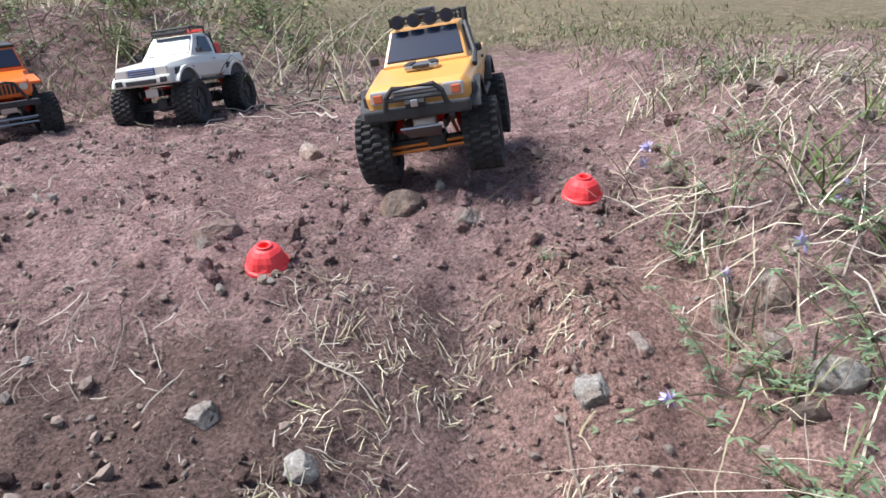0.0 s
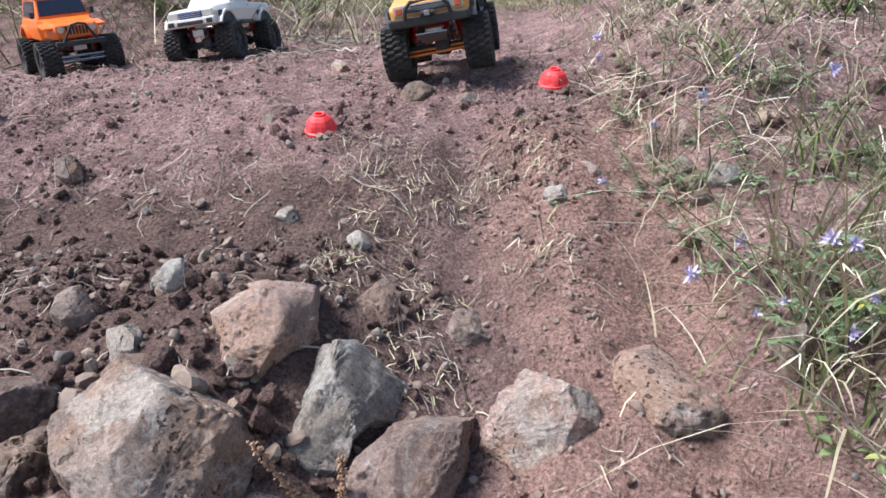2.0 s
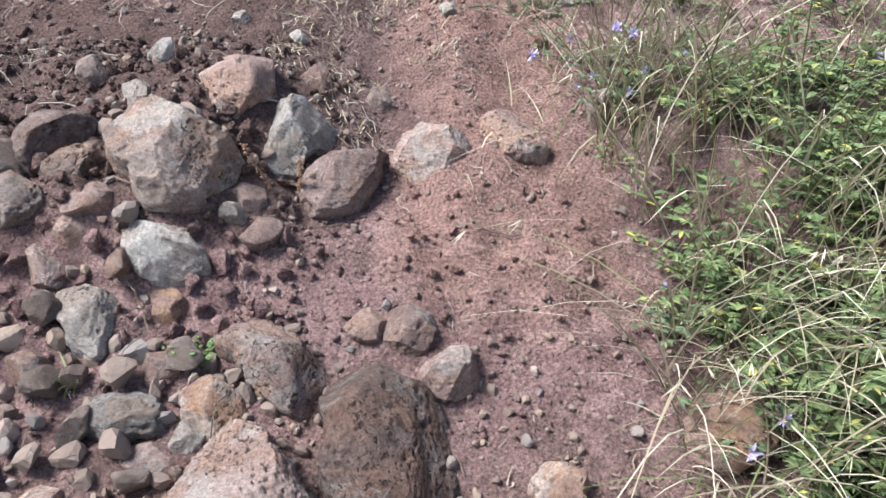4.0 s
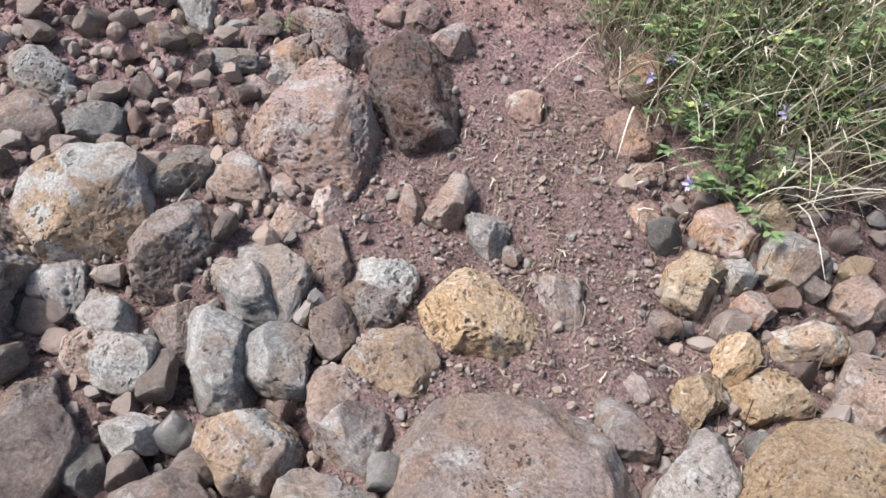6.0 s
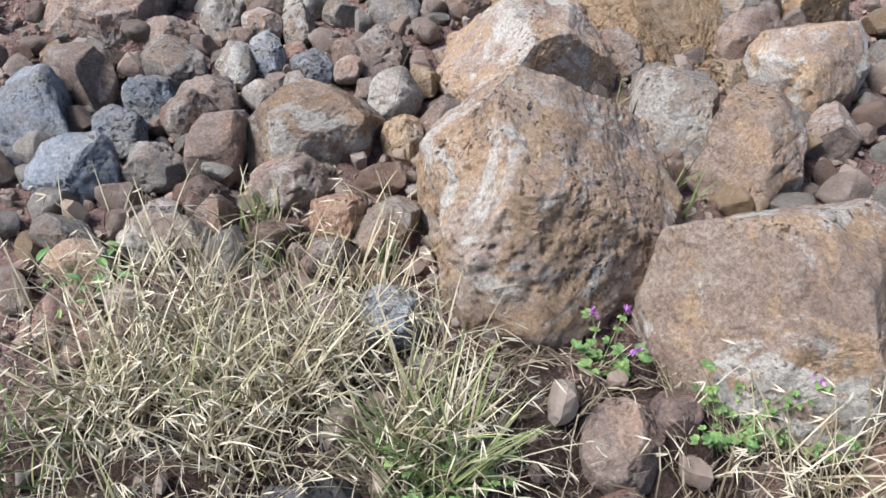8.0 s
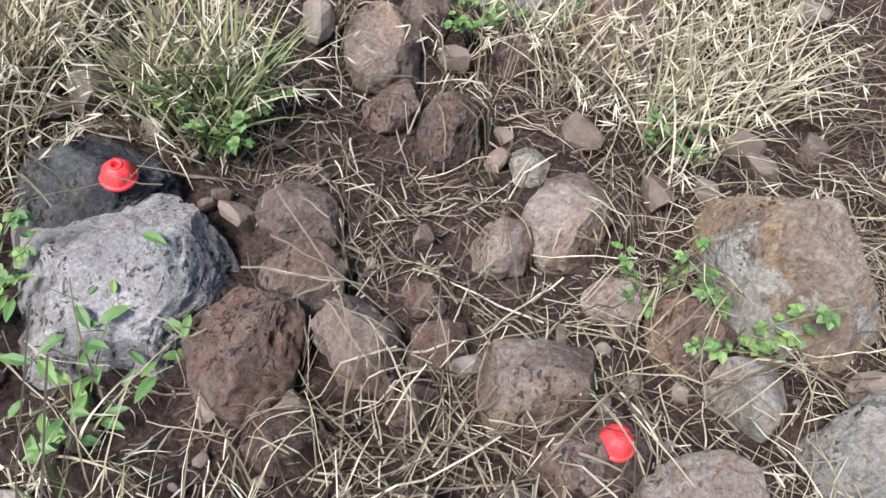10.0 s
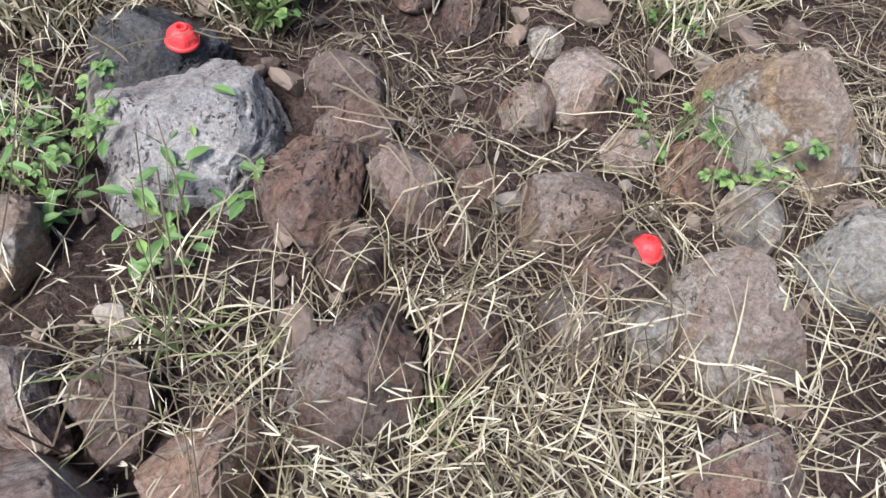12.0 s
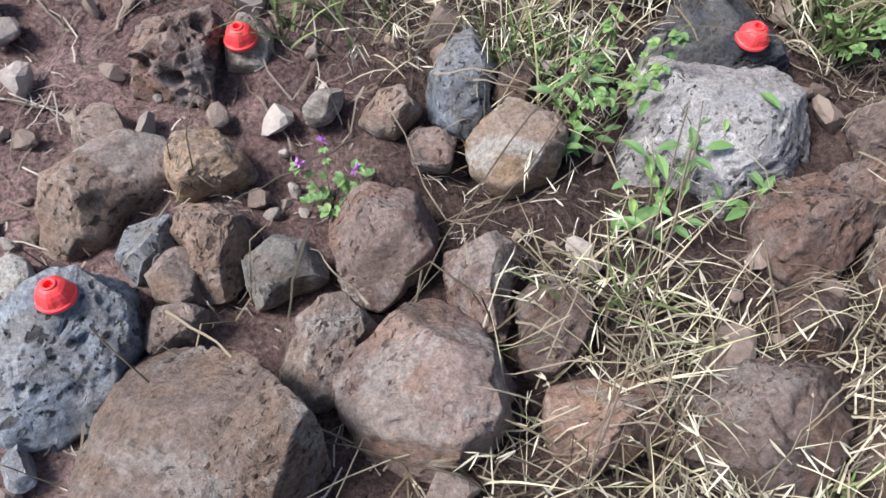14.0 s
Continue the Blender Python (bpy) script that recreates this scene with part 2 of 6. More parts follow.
def base_z(x, y):
    z = from_rows(BASE_ROWS, x, y)
    return float(slope(x, y)) if z is None else z


def ground_z(x, y):
    z = from_rows(GROUND_ROWS, x, y)
    return float(slope(x, y)) + relief(x, y) if z is None else z


def slope_turn(x, y):
    """The turn that lays a thing on the slope."""
    e = 0.06
    nx, ny = (base_z(x - e, y) - base_z(x + e, y)) / (2 * e), (base_z(x, y - e) - base_z(x, y + e)) / (2 * e)
    up = Vector((nx, ny, 1)).normalized()
    side = (Vector((1, 0, 0)) - up * up.x).normalized()
    return Matrix((side, up.cross(side), up)).transposed().to_4x4()


def axis_lines(edges):
    """Grid lines from (start, end, spacing) stretches."""
    out = []
    for a, b, d in edges:
        out += list(np.arange(a, b - d / 4, d))
    return out + [edges[-1][1]]


def build_ground():
    xs = axis_lines(((-400, -40, 60), (-40, -6, 4), (-6, -1.8, 0.2), (-1.8, 1.5, 0.014), (1.5, 6, 0.2), (6, 40, 4), (40, 400, 60)))
    ys = axis_lines(((-400, -40, 60), (-40, -5, 4), (-5, -3.7, 0.1), (-3.7, 2.3, 0.014), (2.3, 6, 0.05), (6, 40, 2), (40, 400, 60)))
    nx = len(xs)
    verts = [(x, y, ground_z(x, y) if abs(x) + abs(y) < 40 else base_z(x, y)) for y in ys for x in xs]
    faces = [(j * nx + i, j * nx + i + 1, (j + 1) * nx + i + 1, (j + 1) * nx + i) for j in range(len(ys) - 1) for i in range(nx - 1)]
    me = bpy.data.meshes.new("ground")
    me.from_pydata(verts, [], faces)
    me.polygons.foreach_set("use_smooth", [True] * len(faces))
    me.materials.append(SOIL)
    return tagged(new("ground", me), "bare red-brown earth slope with crumbs and dust", "ground", kind="structure")


ground = build_ground()

# ---- rocks ----


ICO = {}


def ball(level):
    if level not in ICO:
        bm = bmesh.new()
        bmesh.ops.create_icosphere(bm, subdivisions=level, radius=1)
        me = bpy.data.meshes.new("ball")
        bm.to_mesh(me)
        bm.free()
        ICO[level] = (np.array([v.co[:] for v in me.vertices]), [tuple(p.vertices) for p in me.polygons])
        bpy.data.meshes.remove(me)
    return ICO[level]


ROCK_WORDS = {
    "b": "dusty brown basalt rock lying on the slope",
    "k": "dark brown pitted basalt rock bedded in dry straw",
    "u": "light mauve-brown dusty rock on the bare slope",
    "m": "brown tuff rock with orange and pale grey patches",
    "r": "reddish-brown porous scoria rock with a dusty top",
    "o": "ochre-tan pitted tuff rock lying among others",
    "g": "grey-brown basalt rock with worn edges",
    "d": "dark slate-blue basalt rock with pale scuffs",
    "n": "charcoal-black porous lava rock with a rough top",
    "l": "large pale grey speckled lava rock full of pores",
    "p": "pale lichen-spotted rock with a rough face",
}
made_rocks = []


LATTICE = np.random.RandomState(5).rand(32, 32, 32)
JITTER = np.random.RandomState(6).rand(16, 16, 16, 3)


def soft_noise(p):
    """Smooth noise from 0 to 1 at many points at once."""
    i = np.floor(p).astype(int)
    f = p - i
    f = f * f * (3 - 2 * f)
    out = 0
    for c in range(8):
        o = ((c >> 2) & 1, (c >> 1) & 1, c & 1)
        w = 1
        for a in range(3):
            w = w * (f[:, a] if o[a] else 1 - f[:, a])
        out = out + w * LATTICE[(i[:, 0] + o[0]) % 32, (i[:, 1] + o[1]) % 32, (i[:, 2] + o[2]) % 32]
    return out


def layers(p, octaves, gain=0.55, creased=False):
    total, weight, amp = 0, 0, 1.0
    for k in range(octaves):
        n = soft_noise(p * 2.07**k + 11.3 * k) * 2 - 1
        total, weight, amp = total + amp * (np.abs(n) if creased else n), weight + amp, amp * gain
    return total / weight


def nearest_cell(p):
    """The distance to the nearest of one random point a cell."""
    i = np.floor(p).astype(int)
    best = np.full(len(p), 9.0)
    for a in (-1, 0, 1):
        for b in (-1, 0, 1):
            for c in (-1, 0, 1):
                q = i + (a, b, c)
                at = q + JITTER[q[:, 0] % 16, q[:, 1] % 16, q[:, 2] % 16]
                best = np.minimum(best, ((at - p) ** 2).sum(1))
    return np.sqrt(best)


def rock_points(level, radii, h, seed, cuts=13, lumps=1.0, porous=0.0, depth=(0.58, 0.93), holes=0.0):
    """An angular stone: a ball drawn out to the given reach all round, cut by flat faces, then chipped and pitted."""
    rng = np.random.RandomState(seed)
    d, faces = ball(level)
    theta = np.arctan2(d[:, 1], d[:, 0])
    grid = np.linspace(0, 2 * math.pi, len(radii) + 1)
    reach = np.interp(theta % (2 * math.pi), grid, list(radii) + [radii[0]])
    flat = np.hypot(d[:, 0], d[:, 1])
    wide = np.power(flat, 0.52)
    p = np.stack([np.cos(theta) * wide * reach, np.sin(theta) * wide * reach, np.sign(d[:, 2]) * np.power(np.abs(d[:, 2]), 0.8) * h], 1)
    size = float(np.mean(radii))
    nrm = np.array([rng.normal(0, 0.16), rng.normal(0, 0.16) - 0.10, 1.0])
    nrm /= np.linalg.norm(nrm)
    along = p @ nrm
    p -= np.maximum(0, along - along.max() * rng.uniform(0.60, 0.84))[:, None] * nrm * 0.95
    for _ in range(cuts):
        a, lift = rng.uniform(0, 2 * math.pi), rng.uniform(0.1, 1.2)
        nrm = np.array([math.cos(a) * math.cos(lift), math.sin(a) * math.cos(lift), math.sin(lift)])
        along = p @ nrm
        p -= np.maximum(0, along - along.max() * rng.uniform(*depth))[:, None] * nrm
    off = rng.uniform(0, 30, 3)
    q = p / size
    push = 0.04 * layers(q * 1.2 + off, 3) - 0.035 * (nearest_cell(q * 1.6 + off) - 0.5)
    if level > 2:
        push += 0.050 * layers(q * 4.2 + off, 5, 0.72) + 0.03 * (layers(q * 2.2 - off, 3, 0.6, True) - 0.35)
    push = push * size * lumps
    if level > 4:
        push += 0.0026 * layers(p * 60 + off, 4, 0.85)
        where = np.clip(soft_noise(p * 11 + off) * 4 - 2.0 + porous, 0, 1)
        push -= where * np.maximum(0, 0.30 - nearest_cell(p * 40 + off)) * 0.040
        push -= where * np.maximum(0, 0.30 - nearest_cell(p * 85 - off)) * 0.030
    if holes:
        push -= np.clip((0.40 - nearest_cell(p * 30 + off)) * 9, 0, 1) * holes * np.clip(d[:, 2] * 2 + 1.2, 0, 1)
    return p + d * push[:, None], faces


def rock_turn(x, y, h):
    return Matrix.Translation((x, y, base_z(x, y) + 0.24 * h)) @ slope_turn(x, y)


POROUS = {"l": 1.2, "o": 1.6, "r": 1.2, "d": 1.0, "n": 1.6, "m": 0.3, "k": 1.0}


def rock(kind, x, y, h, radii, seed, holes=0.0, words=""):
    """A stone bedded in the slope; its reach all round is in millimetres, before its faces are cut back."""
    radii = [0.0011 * r for r in radii]
    size = sum(radii) / len(radii)
    level = 4 if size < 0.045 else 5 if size < 0.085 else 6 if size < 0.15 else 7
    level += 1 if holes and level < 7 else 0
    p, faces = rock_points(level, radii, h, seed, porous=POROUS.get(kind, 0.6), holes=holes)
    me = bpy.data.meshes.new("rock")
    me.from_pydata(p.tolist(), [], faces)
    me.polygons.foreach_set("use_smooth", [size > 0.05] * len(faces))
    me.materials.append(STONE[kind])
    ob = new("rock" if size < 0.1 else "boulder", me)
    ob.matrix_basis = rock_turn(x, y, h)
    made_rocks.append((x, y, size, h))
    return tagged(ob, words or ROCK_WORDS[kind], "rock", "rocks of the slope")


# rocks begin
rock("u", -0.190, -0.332, 0.100, (110, 98, 107, 160, 168, 207, 227, 132, 120, 163, 232, 200), 1134)
rock("k", 0.004, -0.233, 0.088, (119, 126, 109, 133, 136, 70, 61, 77, 90, 172, 166, 117), 1141)
rock("k", -0.194, -2.797, 0.067, (41, 54, 67, 44, 43, 64, 67, 86, 93, 68, 46, 45), 1757)
rock("k", -0.115, -2.863, 0.046, (42, 42, 63, 52, 55, 30, 27, 36, 57, 52, 66, 66), 1763)
rock("k", -0.034, -2.895, 0.033, (47, 24, 21, 20, 29, 30, 46, 38, 26, 26, 28, 45), 1771)
rock("b", -0.003, -2.980, 0.058, (77, 46, 44, 62, 48, 42, 52, 47, 32, 35, 60, 94), 1777)
rock("k", 0.018, -3.075, 0.050, (50, 30, 27, 30, 51, 74, 65, 47, 50, 39, 43, 47), 1784)
rock("b", 0.057, -3.206, 0.077, (47, 47, 68, 79, 88, 66, 72, 62, 76, 58, 64, 46), 1791)
rock("r", 0.207, -3.014, 0.052, (28, 31, 44, 39, 49, 43, 55, 62, 51, 37, 40, 37), 1799)
rock("m", 0.332, -3.041, 0.112, (70, 72, 130, 136, 83, 68, 78, 72, 94, 77, 88, 99), 1806)
rock("g", 0.191, -3.111, 0.045, (33, 47, 36, 37, 45, 30, 24, 26, 37, 29, 32, 33), 1812)
rock("g", 0.223, -3.206, 0.072, (80, 61, 37, 34, 47, 60, 42, 35, 36, 58, 59, 58), 1820)
rock("k", -0.074, -3.098, 0.037, (19, 31, 30, 42, 40, 31, 35, 35, 51, 49, 22, 18), 1827)
rock("g", -0.024, -3.139, 0.034, (24, 28, 34, 32, 28, 20, 20, 23, 39, 37, 27, 29), 1834)
rock("b", 0.157, -2.950, 0.036, (36, 22, 21, 29, 37, 32, 21, 21, 21, 31, 27, 32), 1841)
rock("k", -0.027, -2.843, 0.025, (23, 19, 21, 37, 36, 17, 14, 17, 16, 16, 25, 28), 1847)
rock("k", -0.183, -3.059, 0.044, (35, 49, 62, 42, 32, 35, 40, 36, 36, 39, 51, 36), 1854)
rock("k", -0.290, -3.026, 0.068, (60, 82, 61, 45, 47, 79, 70, 61, 75, 69, 62, 54), 1861)
rock("u", -0.596, -3.016, 0.080, (67, 101, 86, 101, 64, 62, 85, 70, 80, 78, 66, 66), 1868)
rock("k", -0.563, -2.900, 0.048, (37, 53, 48, 63, 61, 28, 23, 23, 28, 61, 64, 39), 1875)
rock("k", -0.655, -2.850, 0.060, (50, 65, 52, 47, 60, 65, 53, 49, 65, 72, 51, 53), 1882)
rock("b", -0.692, -2.977, 0.047, (23, 36, 69, 66, 52, 33, 32, 47, 56, 56, 27, 22), 1890)
rock("b", -0.777, -3.058, 0.096, (62, 44, 44, 47, 76, 120, 103, 120, 120, 102, 122, 125), 1897)
rock("d", -0.933, -2.978, 0.081, (56, 51, 66, 98, 78, 72, 96, 83, 103, 104, 88, 57), 1904)
rock("d", -0.900, -2.888, 0.034, (19, 41, 50, 36, 36, 19, 16, 19, 18, 25, 20, 16), 1911)
rock("b", -0.830, -2.870, 0.044, (35, 45, 43, 43, 63, 60, 26, 21, 25, 56, 59, 39), 1917)
rock("b", -0.859, -2.921, 0.032, (36, 31, 37, 41, 31, 31, 18, 15, 19, 18, 24, 25), 1924)
rock("g", -0.750, -2.895, 0.039, (41, 41, 48, 31, 29, 43, 41, 54, 40, 21, 18, 21), 1932)
rock("m", -0.846, -2.761, 0.047, (55, 40, 33, 31, 36, 33, 45, 46, 58, 39, 39, 41), 1938)
rock("b", -0.964, -2.825, 0.066, (39, 84, 96, 60, 45, 49, 82, 88, 74, 47, 45, 34), 1945)
rock("k", -0.909, -2.633, 0.067, (35, 45, 99, 101, 85, 55, 55, 80, 77, 104, 76, 40), 1952, 0.022)
rock("g", -0.836, -2.593, 0.036, (26, 24, 31, 28, 36, 26, 21, 24, 42, 38, 39, 26), 1960)
rock("m", -0.495, -2.723, 0.055, (26, 32, 80, 86, 52, 51, 72, 73, 66, 41, 39, 29), 1966)
rock("d", -0.585, -2.646, 0.049, (33, 49, 57, 66, 41, 29, 32, 53, 49, 62, 64, 36), 1974)
rock("k", -0.516, -2.643, 0.032, (22, 22, 30, 26, 31, 23, 25, 35, 28, 30, 25, 29), 1980)
rock("b", -0.665, -2.692, 0.033, (28, 46, 40, 27, 27, 41, 37, 23, 22, 19, 24, 22), 1988)
rock("k", -0.482, -2.936, 0.045, (31, 31, 34, 59, 54, 38, 29, 32, 56, 54, 38, 37), 1994)
rock("k", -0.311, -3.037, 0.063, (62, 93, 76, 47, 44, 59, 75, 52, 49, 67, 53, 60), 2002)
rock("p", -0.740, -2.678, 0.025, (20, 26, 22, 26, 18, 17, 20, 20, 29, 26, 22, 18), 2008)
rock("r", -0.437, -3.034, 0.050, (65, 67, 45, 44, 41, 55, 54, 55, 54, 36, 36, 39), 2015)
rock("b", -0.837, -2.962, 0.027, (17, 21, 47, 49, 30, 28, 39, 38, 36, 18, 16, 20), 2023)
rock("k", -0.611, -2.724, 0.030, (25, 24, 23, 32, 24, 21, 26, 25, 34, 32, 37, 25), 2030)
rock("b", -0.298, 0.188, 0.083, (73, 122, 142, 104, 106, 158, 126, 99, 110, 93, 66, 68), 1000)
rock("p", -0.148, 0.318, 0.061, (48, 124, 146, 141, 62, 50, 43, 53, 108, 105, 47, 40), 1007)
rock("u", -0.042, 0.290, 0.064, (60, 68, 126, 119, 59, 51, 62, 87, 123, 93, 69, 54), 1014)
rock("u", 0.125, 0.332, 0.063, (66, 64, 89, 102, 61, 57, 76, 98, 85, 76, 91, 66), 1021)
rock("u", -0.219, 0.417, 0.061, (48, 125, 141, 91, 87, 106, 95, 84, 107, 91, 45, 38), 1029)
rock("k", -0.564, 0.259, 0.053, (72, 82, 95, 58, 54, 66, 51, 54, 87, 94, 59, 56), 1036)
rock("b", -0.491, 0.196, 0.039, (30, 81, 92, 79, 37, 35, 47, 56, 82, 64, 29, 25), 1043)
rock("b", -0.562, 0.121, 0.035, (31, 33, 53, 53, 74, 73, 59, 67, 48, 32, 32, 43), 1049)
rock("u", -0.435, 0.127, 0.028, (26, 25, 34, 25, 27, 46, 64, 63, 30, 25, 30, 37), 1057)
rock("r", -0.299, 0.125, 0.019, (28, 21, 23, 40, 41, 24, 21, 25, 29, 30, 26, 32), 1064)
rock("u", -0.205, 0.165, 0.024, (27, 28, 44, 41, 52, 38, 20, 18, 23, 31, 30, 39), 1071)
rock("p", -0.330, 0.065, 0.036, (57, 43, 47, 56, 59, 90, 90, 51, 45, 62, 90, 77), 1078)
rock("p", -0.442, -0.017, 0.043, (49, 58, 67, 63, 85, 82, 37, 30, 35, 66, 64, 57), 1084)
rock("r", -0.319, 0.004, 0.026, (28, 27, 26, 36, 36, 53, 44, 35, 40, 42, 24, 21), 1091)
rock("u", -0.150, -0.091, 0.050, (97, 52, 45, 59, 116, 111, 51, 42, 53, 59, 102, 93), 1099)
rock("r", -0.234, -0.157, 0.038, (54, 37, 37, 43, 55, 51, 38, 41, 38, 49, 48, 69), 1106)
rock("g", -0.351, -0.162, 0.039, (48, 48, 54, 34, 33, 47, 70, 57, 63, 40, 40, 58), 1113)
rock("p", -0.262, -0.200, 0.021, (21, 33, 31, 36, 23, 21, 24, 21, 25, 31, 21, 20), 1120)
rock("u", -0.307, -0.225, 0.027, (26, 30, 24, 28, 48, 48, 39, 27, 27, 41, 33, 34), 1127)
rock("r", 0.256, -0.297, 0.037, (65, 55, 65, 53, 38, 36, 47, 34, 36, 55, 46, 45), 1148)
rock("r", 0.529, -0.214, 0.051, (62, 77, 57, 61, 78, 54, 51, 67, 54, 59, 54, 71), 1155)
rock("r", 0.483, -0.375, 0.050, (61, 56, 72, 61, 52, 62, 58, 76, 55, 49, 62, 52), 1162)
rock("b", -0.316, -0.441, 0.048, (30, 35, 73, 92, 94, 56, 55, 79, 84, 83, 78, 36), 1169)
rock("b", 0.078, -0.513, 0.041, (35, 66, 89, 66, 34, 29, 35, 72, 74, 64, 35, 31), 1175)
rock("g", 0.139, -0.598, 0.034, (32, 45, 36, 38, 39, 58, 47, 40, 49, 63, 53, 33), 1183)
rock("b", 0.172, -0.650, 0.016, (16, 15, 19, 15, 17, 18, 17, 23, 20, 25, 18, 15), 1190)
rock("p", -0.063, -0.704, 0.041, (52, 48, 27, 26, 34, 72, 70, 35, 30, 44, 53, 44), 1197)
rock("o", 0.084, -0.796, 0.070, (121, 136, 85, 79, 90, 104, 86, 88, 59, 63, 100, 92), 1204)
rock("b", 0.227, -0.771, 0.042, (72, 64, 78, 60, 62, 33, 26, 26, 37, 63, 56, 53), 1210)
rock("b", -0.092, -0.756, 0.039, (57, 68, 45, 44, 69, 86, 61, 37, 35, 35, 52, 46), 1217)
rock("b", -0.166, -0.791, 0.039, (62, 47, 48, 72, 59, 33, 30, 34, 43, 62, 51, 47), 1224)
rock("m", -0.069, -0.885, 0.057, (69, 69, 67, 57, 69, 86, 59, 59, 60, 54, 68, 76), 1232)
rock("g", -0.244, -0.850, 0.050, (39, 53, 82, 71, 86, 86, 57, 56, 56, 65, 70, 42), 1239)
rock("g", -0.333, -0.860, 0.055, (63, 64, 108, 104, 103, 67, 46, 48, 75, 71, 98, 93), 1245)
rock("g", -0.318, -0.686, 0.048, (49, 44, 63, 73, 49, 46, 43, 35, 41, 86, 117, 86), 1252)
rock("g", -0.246, -0.682, 0.052, (48, 37, 42, 77, 108, 82, 59, 62, 116, 121, 62, 53), 1260)
rock("b", -0.175, -0.625, 0.042, (34, 35, 54, 73, 52, 33, 29, 35, 88, 97, 80, 52), 1267)
rock("b", -0.236, -0.576, 0.038, (37, 50, 54, 45, 42, 52, 36, 37, 59, 65, 70, 40), 1273)
rock("b", -0.443, -0.626, 0.071, (65, 114, 102, 92, 116, 79, 55, 56, 84, 95, 55, 50), 1280)
rock("g", -0.607, -0.671, 0.045, (30, 30, 44, 50, 75, 61, 57, 41, 42, 67, 68, 36), 1288)
rock("m", -0.544, -0.524, 0.095, (62, 87, 177, 200, 138, 134, 168, 139, 146, 104, 104, 63), 1295)
rock("g", -0.750, -0.186, 0.052, (66, 46, 47, 73, 71, 85, 54, 43, 47, 55, 104, 108), 1301)
rock("b", -0.748, -0.298, 0.055, (49, 48, 44, 57, 91, 76, 58, 62, 82, 77, 100, 75), 1309)
rock("g", -0.624, -0.308, 0.045, (59, 63, 54, 61, 45, 47, 72, 82, 49, 43, 53, 76), 1315)
rock("p", -0.533, -0.741, 0.036, (54, 40, 41, 59, 50, 56, 37, 35, 36, 43, 54, 62), 1322)
rock("b", -0.419, -0.773, 0.037, (42, 58, 45, 47, 27, 24, 29, 25, 30, 70, 73, 44), 1330)
rock("r", 0.575, -0.619, 0.052, (66, 79, 54, 54, 50, 64, 58, 70, 50, 54, 88, 79), 1336)
rock("m", 0.704, -0.683, 0.053, (49, 61, 71, 44, 42, 59, 85, 99, 82, 95, 102, 56), 1344)
rock("o", 0.495, -0.733, 0.050, (47, 94, 95, 48, 39, 45, 77, 73, 68, 73, 53, 40), 1350)
rock("g", 0.587, -0.720, 0.032, (30, 38, 28, 27, 37, 35, 36, 52, 42, 30, 31, 32), 1358)
rock("o", 0.517, -0.893, 0.039, (28, 32, 43, 32, 30, 41, 51, 60, 64, 35, 31, 35), 1365)
rock("o", 0.541, -0.984, 0.042, (83, 81, 45, 41, 54, 67, 60, 59, 32, 28, 35, 54), 1372)
rock("o", 0.413, -0.969, 0.035, (66, 67, 33, 28, 35, 35, 38, 63, 60, 34, 27, 33), 1379)
rock("m", 0.661, -0.876, 0.038, (77, 70, 32, 27, 32, 67, 84, 62, 32, 31, 42, 57), 1385)
rock("o", 0.704, -0.588, 0.039, (41, 69, 65, 86, 66, 45, 35, 40, 71, 66, 55, 39), 1392)
rock("b", 0.321, -0.934, 0.025, (33, 22, 22, 21, 31, 55, 50, 32, 29, 38, 33, 39), 1400)
rock("b", 0.410, -0.816, 0.025, (25, 25, 34, 28, 31, 28, 26, 34, 25, 26, 24, 31), 1407)
rock("p", 0.772, -0.494, 0.026, (30, 30, 41, 37, 44, 48, 27, 19, 20, 31, 29, 39), 1414)
rock("b", 0.728, -0.523, 0.026, (30, 21, 17, 18, 33, 44, 31, 23, 25, 44, 43, 30), 1421)
rock("r", 0.461, -0.569, 0.031, (25, 56, 57, 30, 27, 36, 41, 47, 58, 55, 25, 21), 1428)
rock("r", 0.576, -0.802, 0.032, (52, 62, 39, 30, 33, 32, 30, 38, 31, 35, 26, 29), 1435)
rock("b", 0.116, -1.114, 0.061, (290, 204, 146, 163, 290, 286, 193, 189, 101, 89, 128, 284), 1442)
rock("b", 0.283, -1.025, 0.046, (44, 62, 78, 56, 58, 65, 52, 59, 45, 41, 54, 46), 1448)
rock("p", 0.355, -1.138, 0.059, (76, 133, 118, 58, 49, 50, 77, 110, 85, 62, 42, 44), 1456)
rock("o", 0.511, -1.353, 0.101, (148, 163, 286, 269, 211, 199, 181, 234, 229, 328, 357, 197), 1462)
rock("m", 0.166, -1.573, 0.129, (135, 135, 198, 212, 188, 236, 174, 180, 215, 201, 265, 206), 1470)
rock("m", 0.072, -2.069, 0.229, (198, 204, 319, 312, 181, 165, 134, 154, 226, 241, 217, 279), 1477)
rock("m", 0.447, -2.277, 0.188, (166, 195, 213, 130, 121, 161, 218, 233, 304, 312, 248, 171), 1483)
rock("g", 0.426, -1.808, 0.086, (66, 78, 165, 168, 84, 70, 70, 84, 144, 129, 82, 78), 1491)
rock("m", 0.534, -1.957, 0.101, (117, 191, 169, 112, 110, 83, 91, 167, 162, 99, 92, 109), 1498)
rock("m", 0.781, -1.726, 0.117, (93, 171, 159, 111, 114, 142, 125, 98, 109, 71, 69, 69), 1504)
rock("o", 0.947, -1.414, 0.079, (95, 139, 125, 150, 111, 78, 78, 109, 84, 51, 48, 53), 1512)
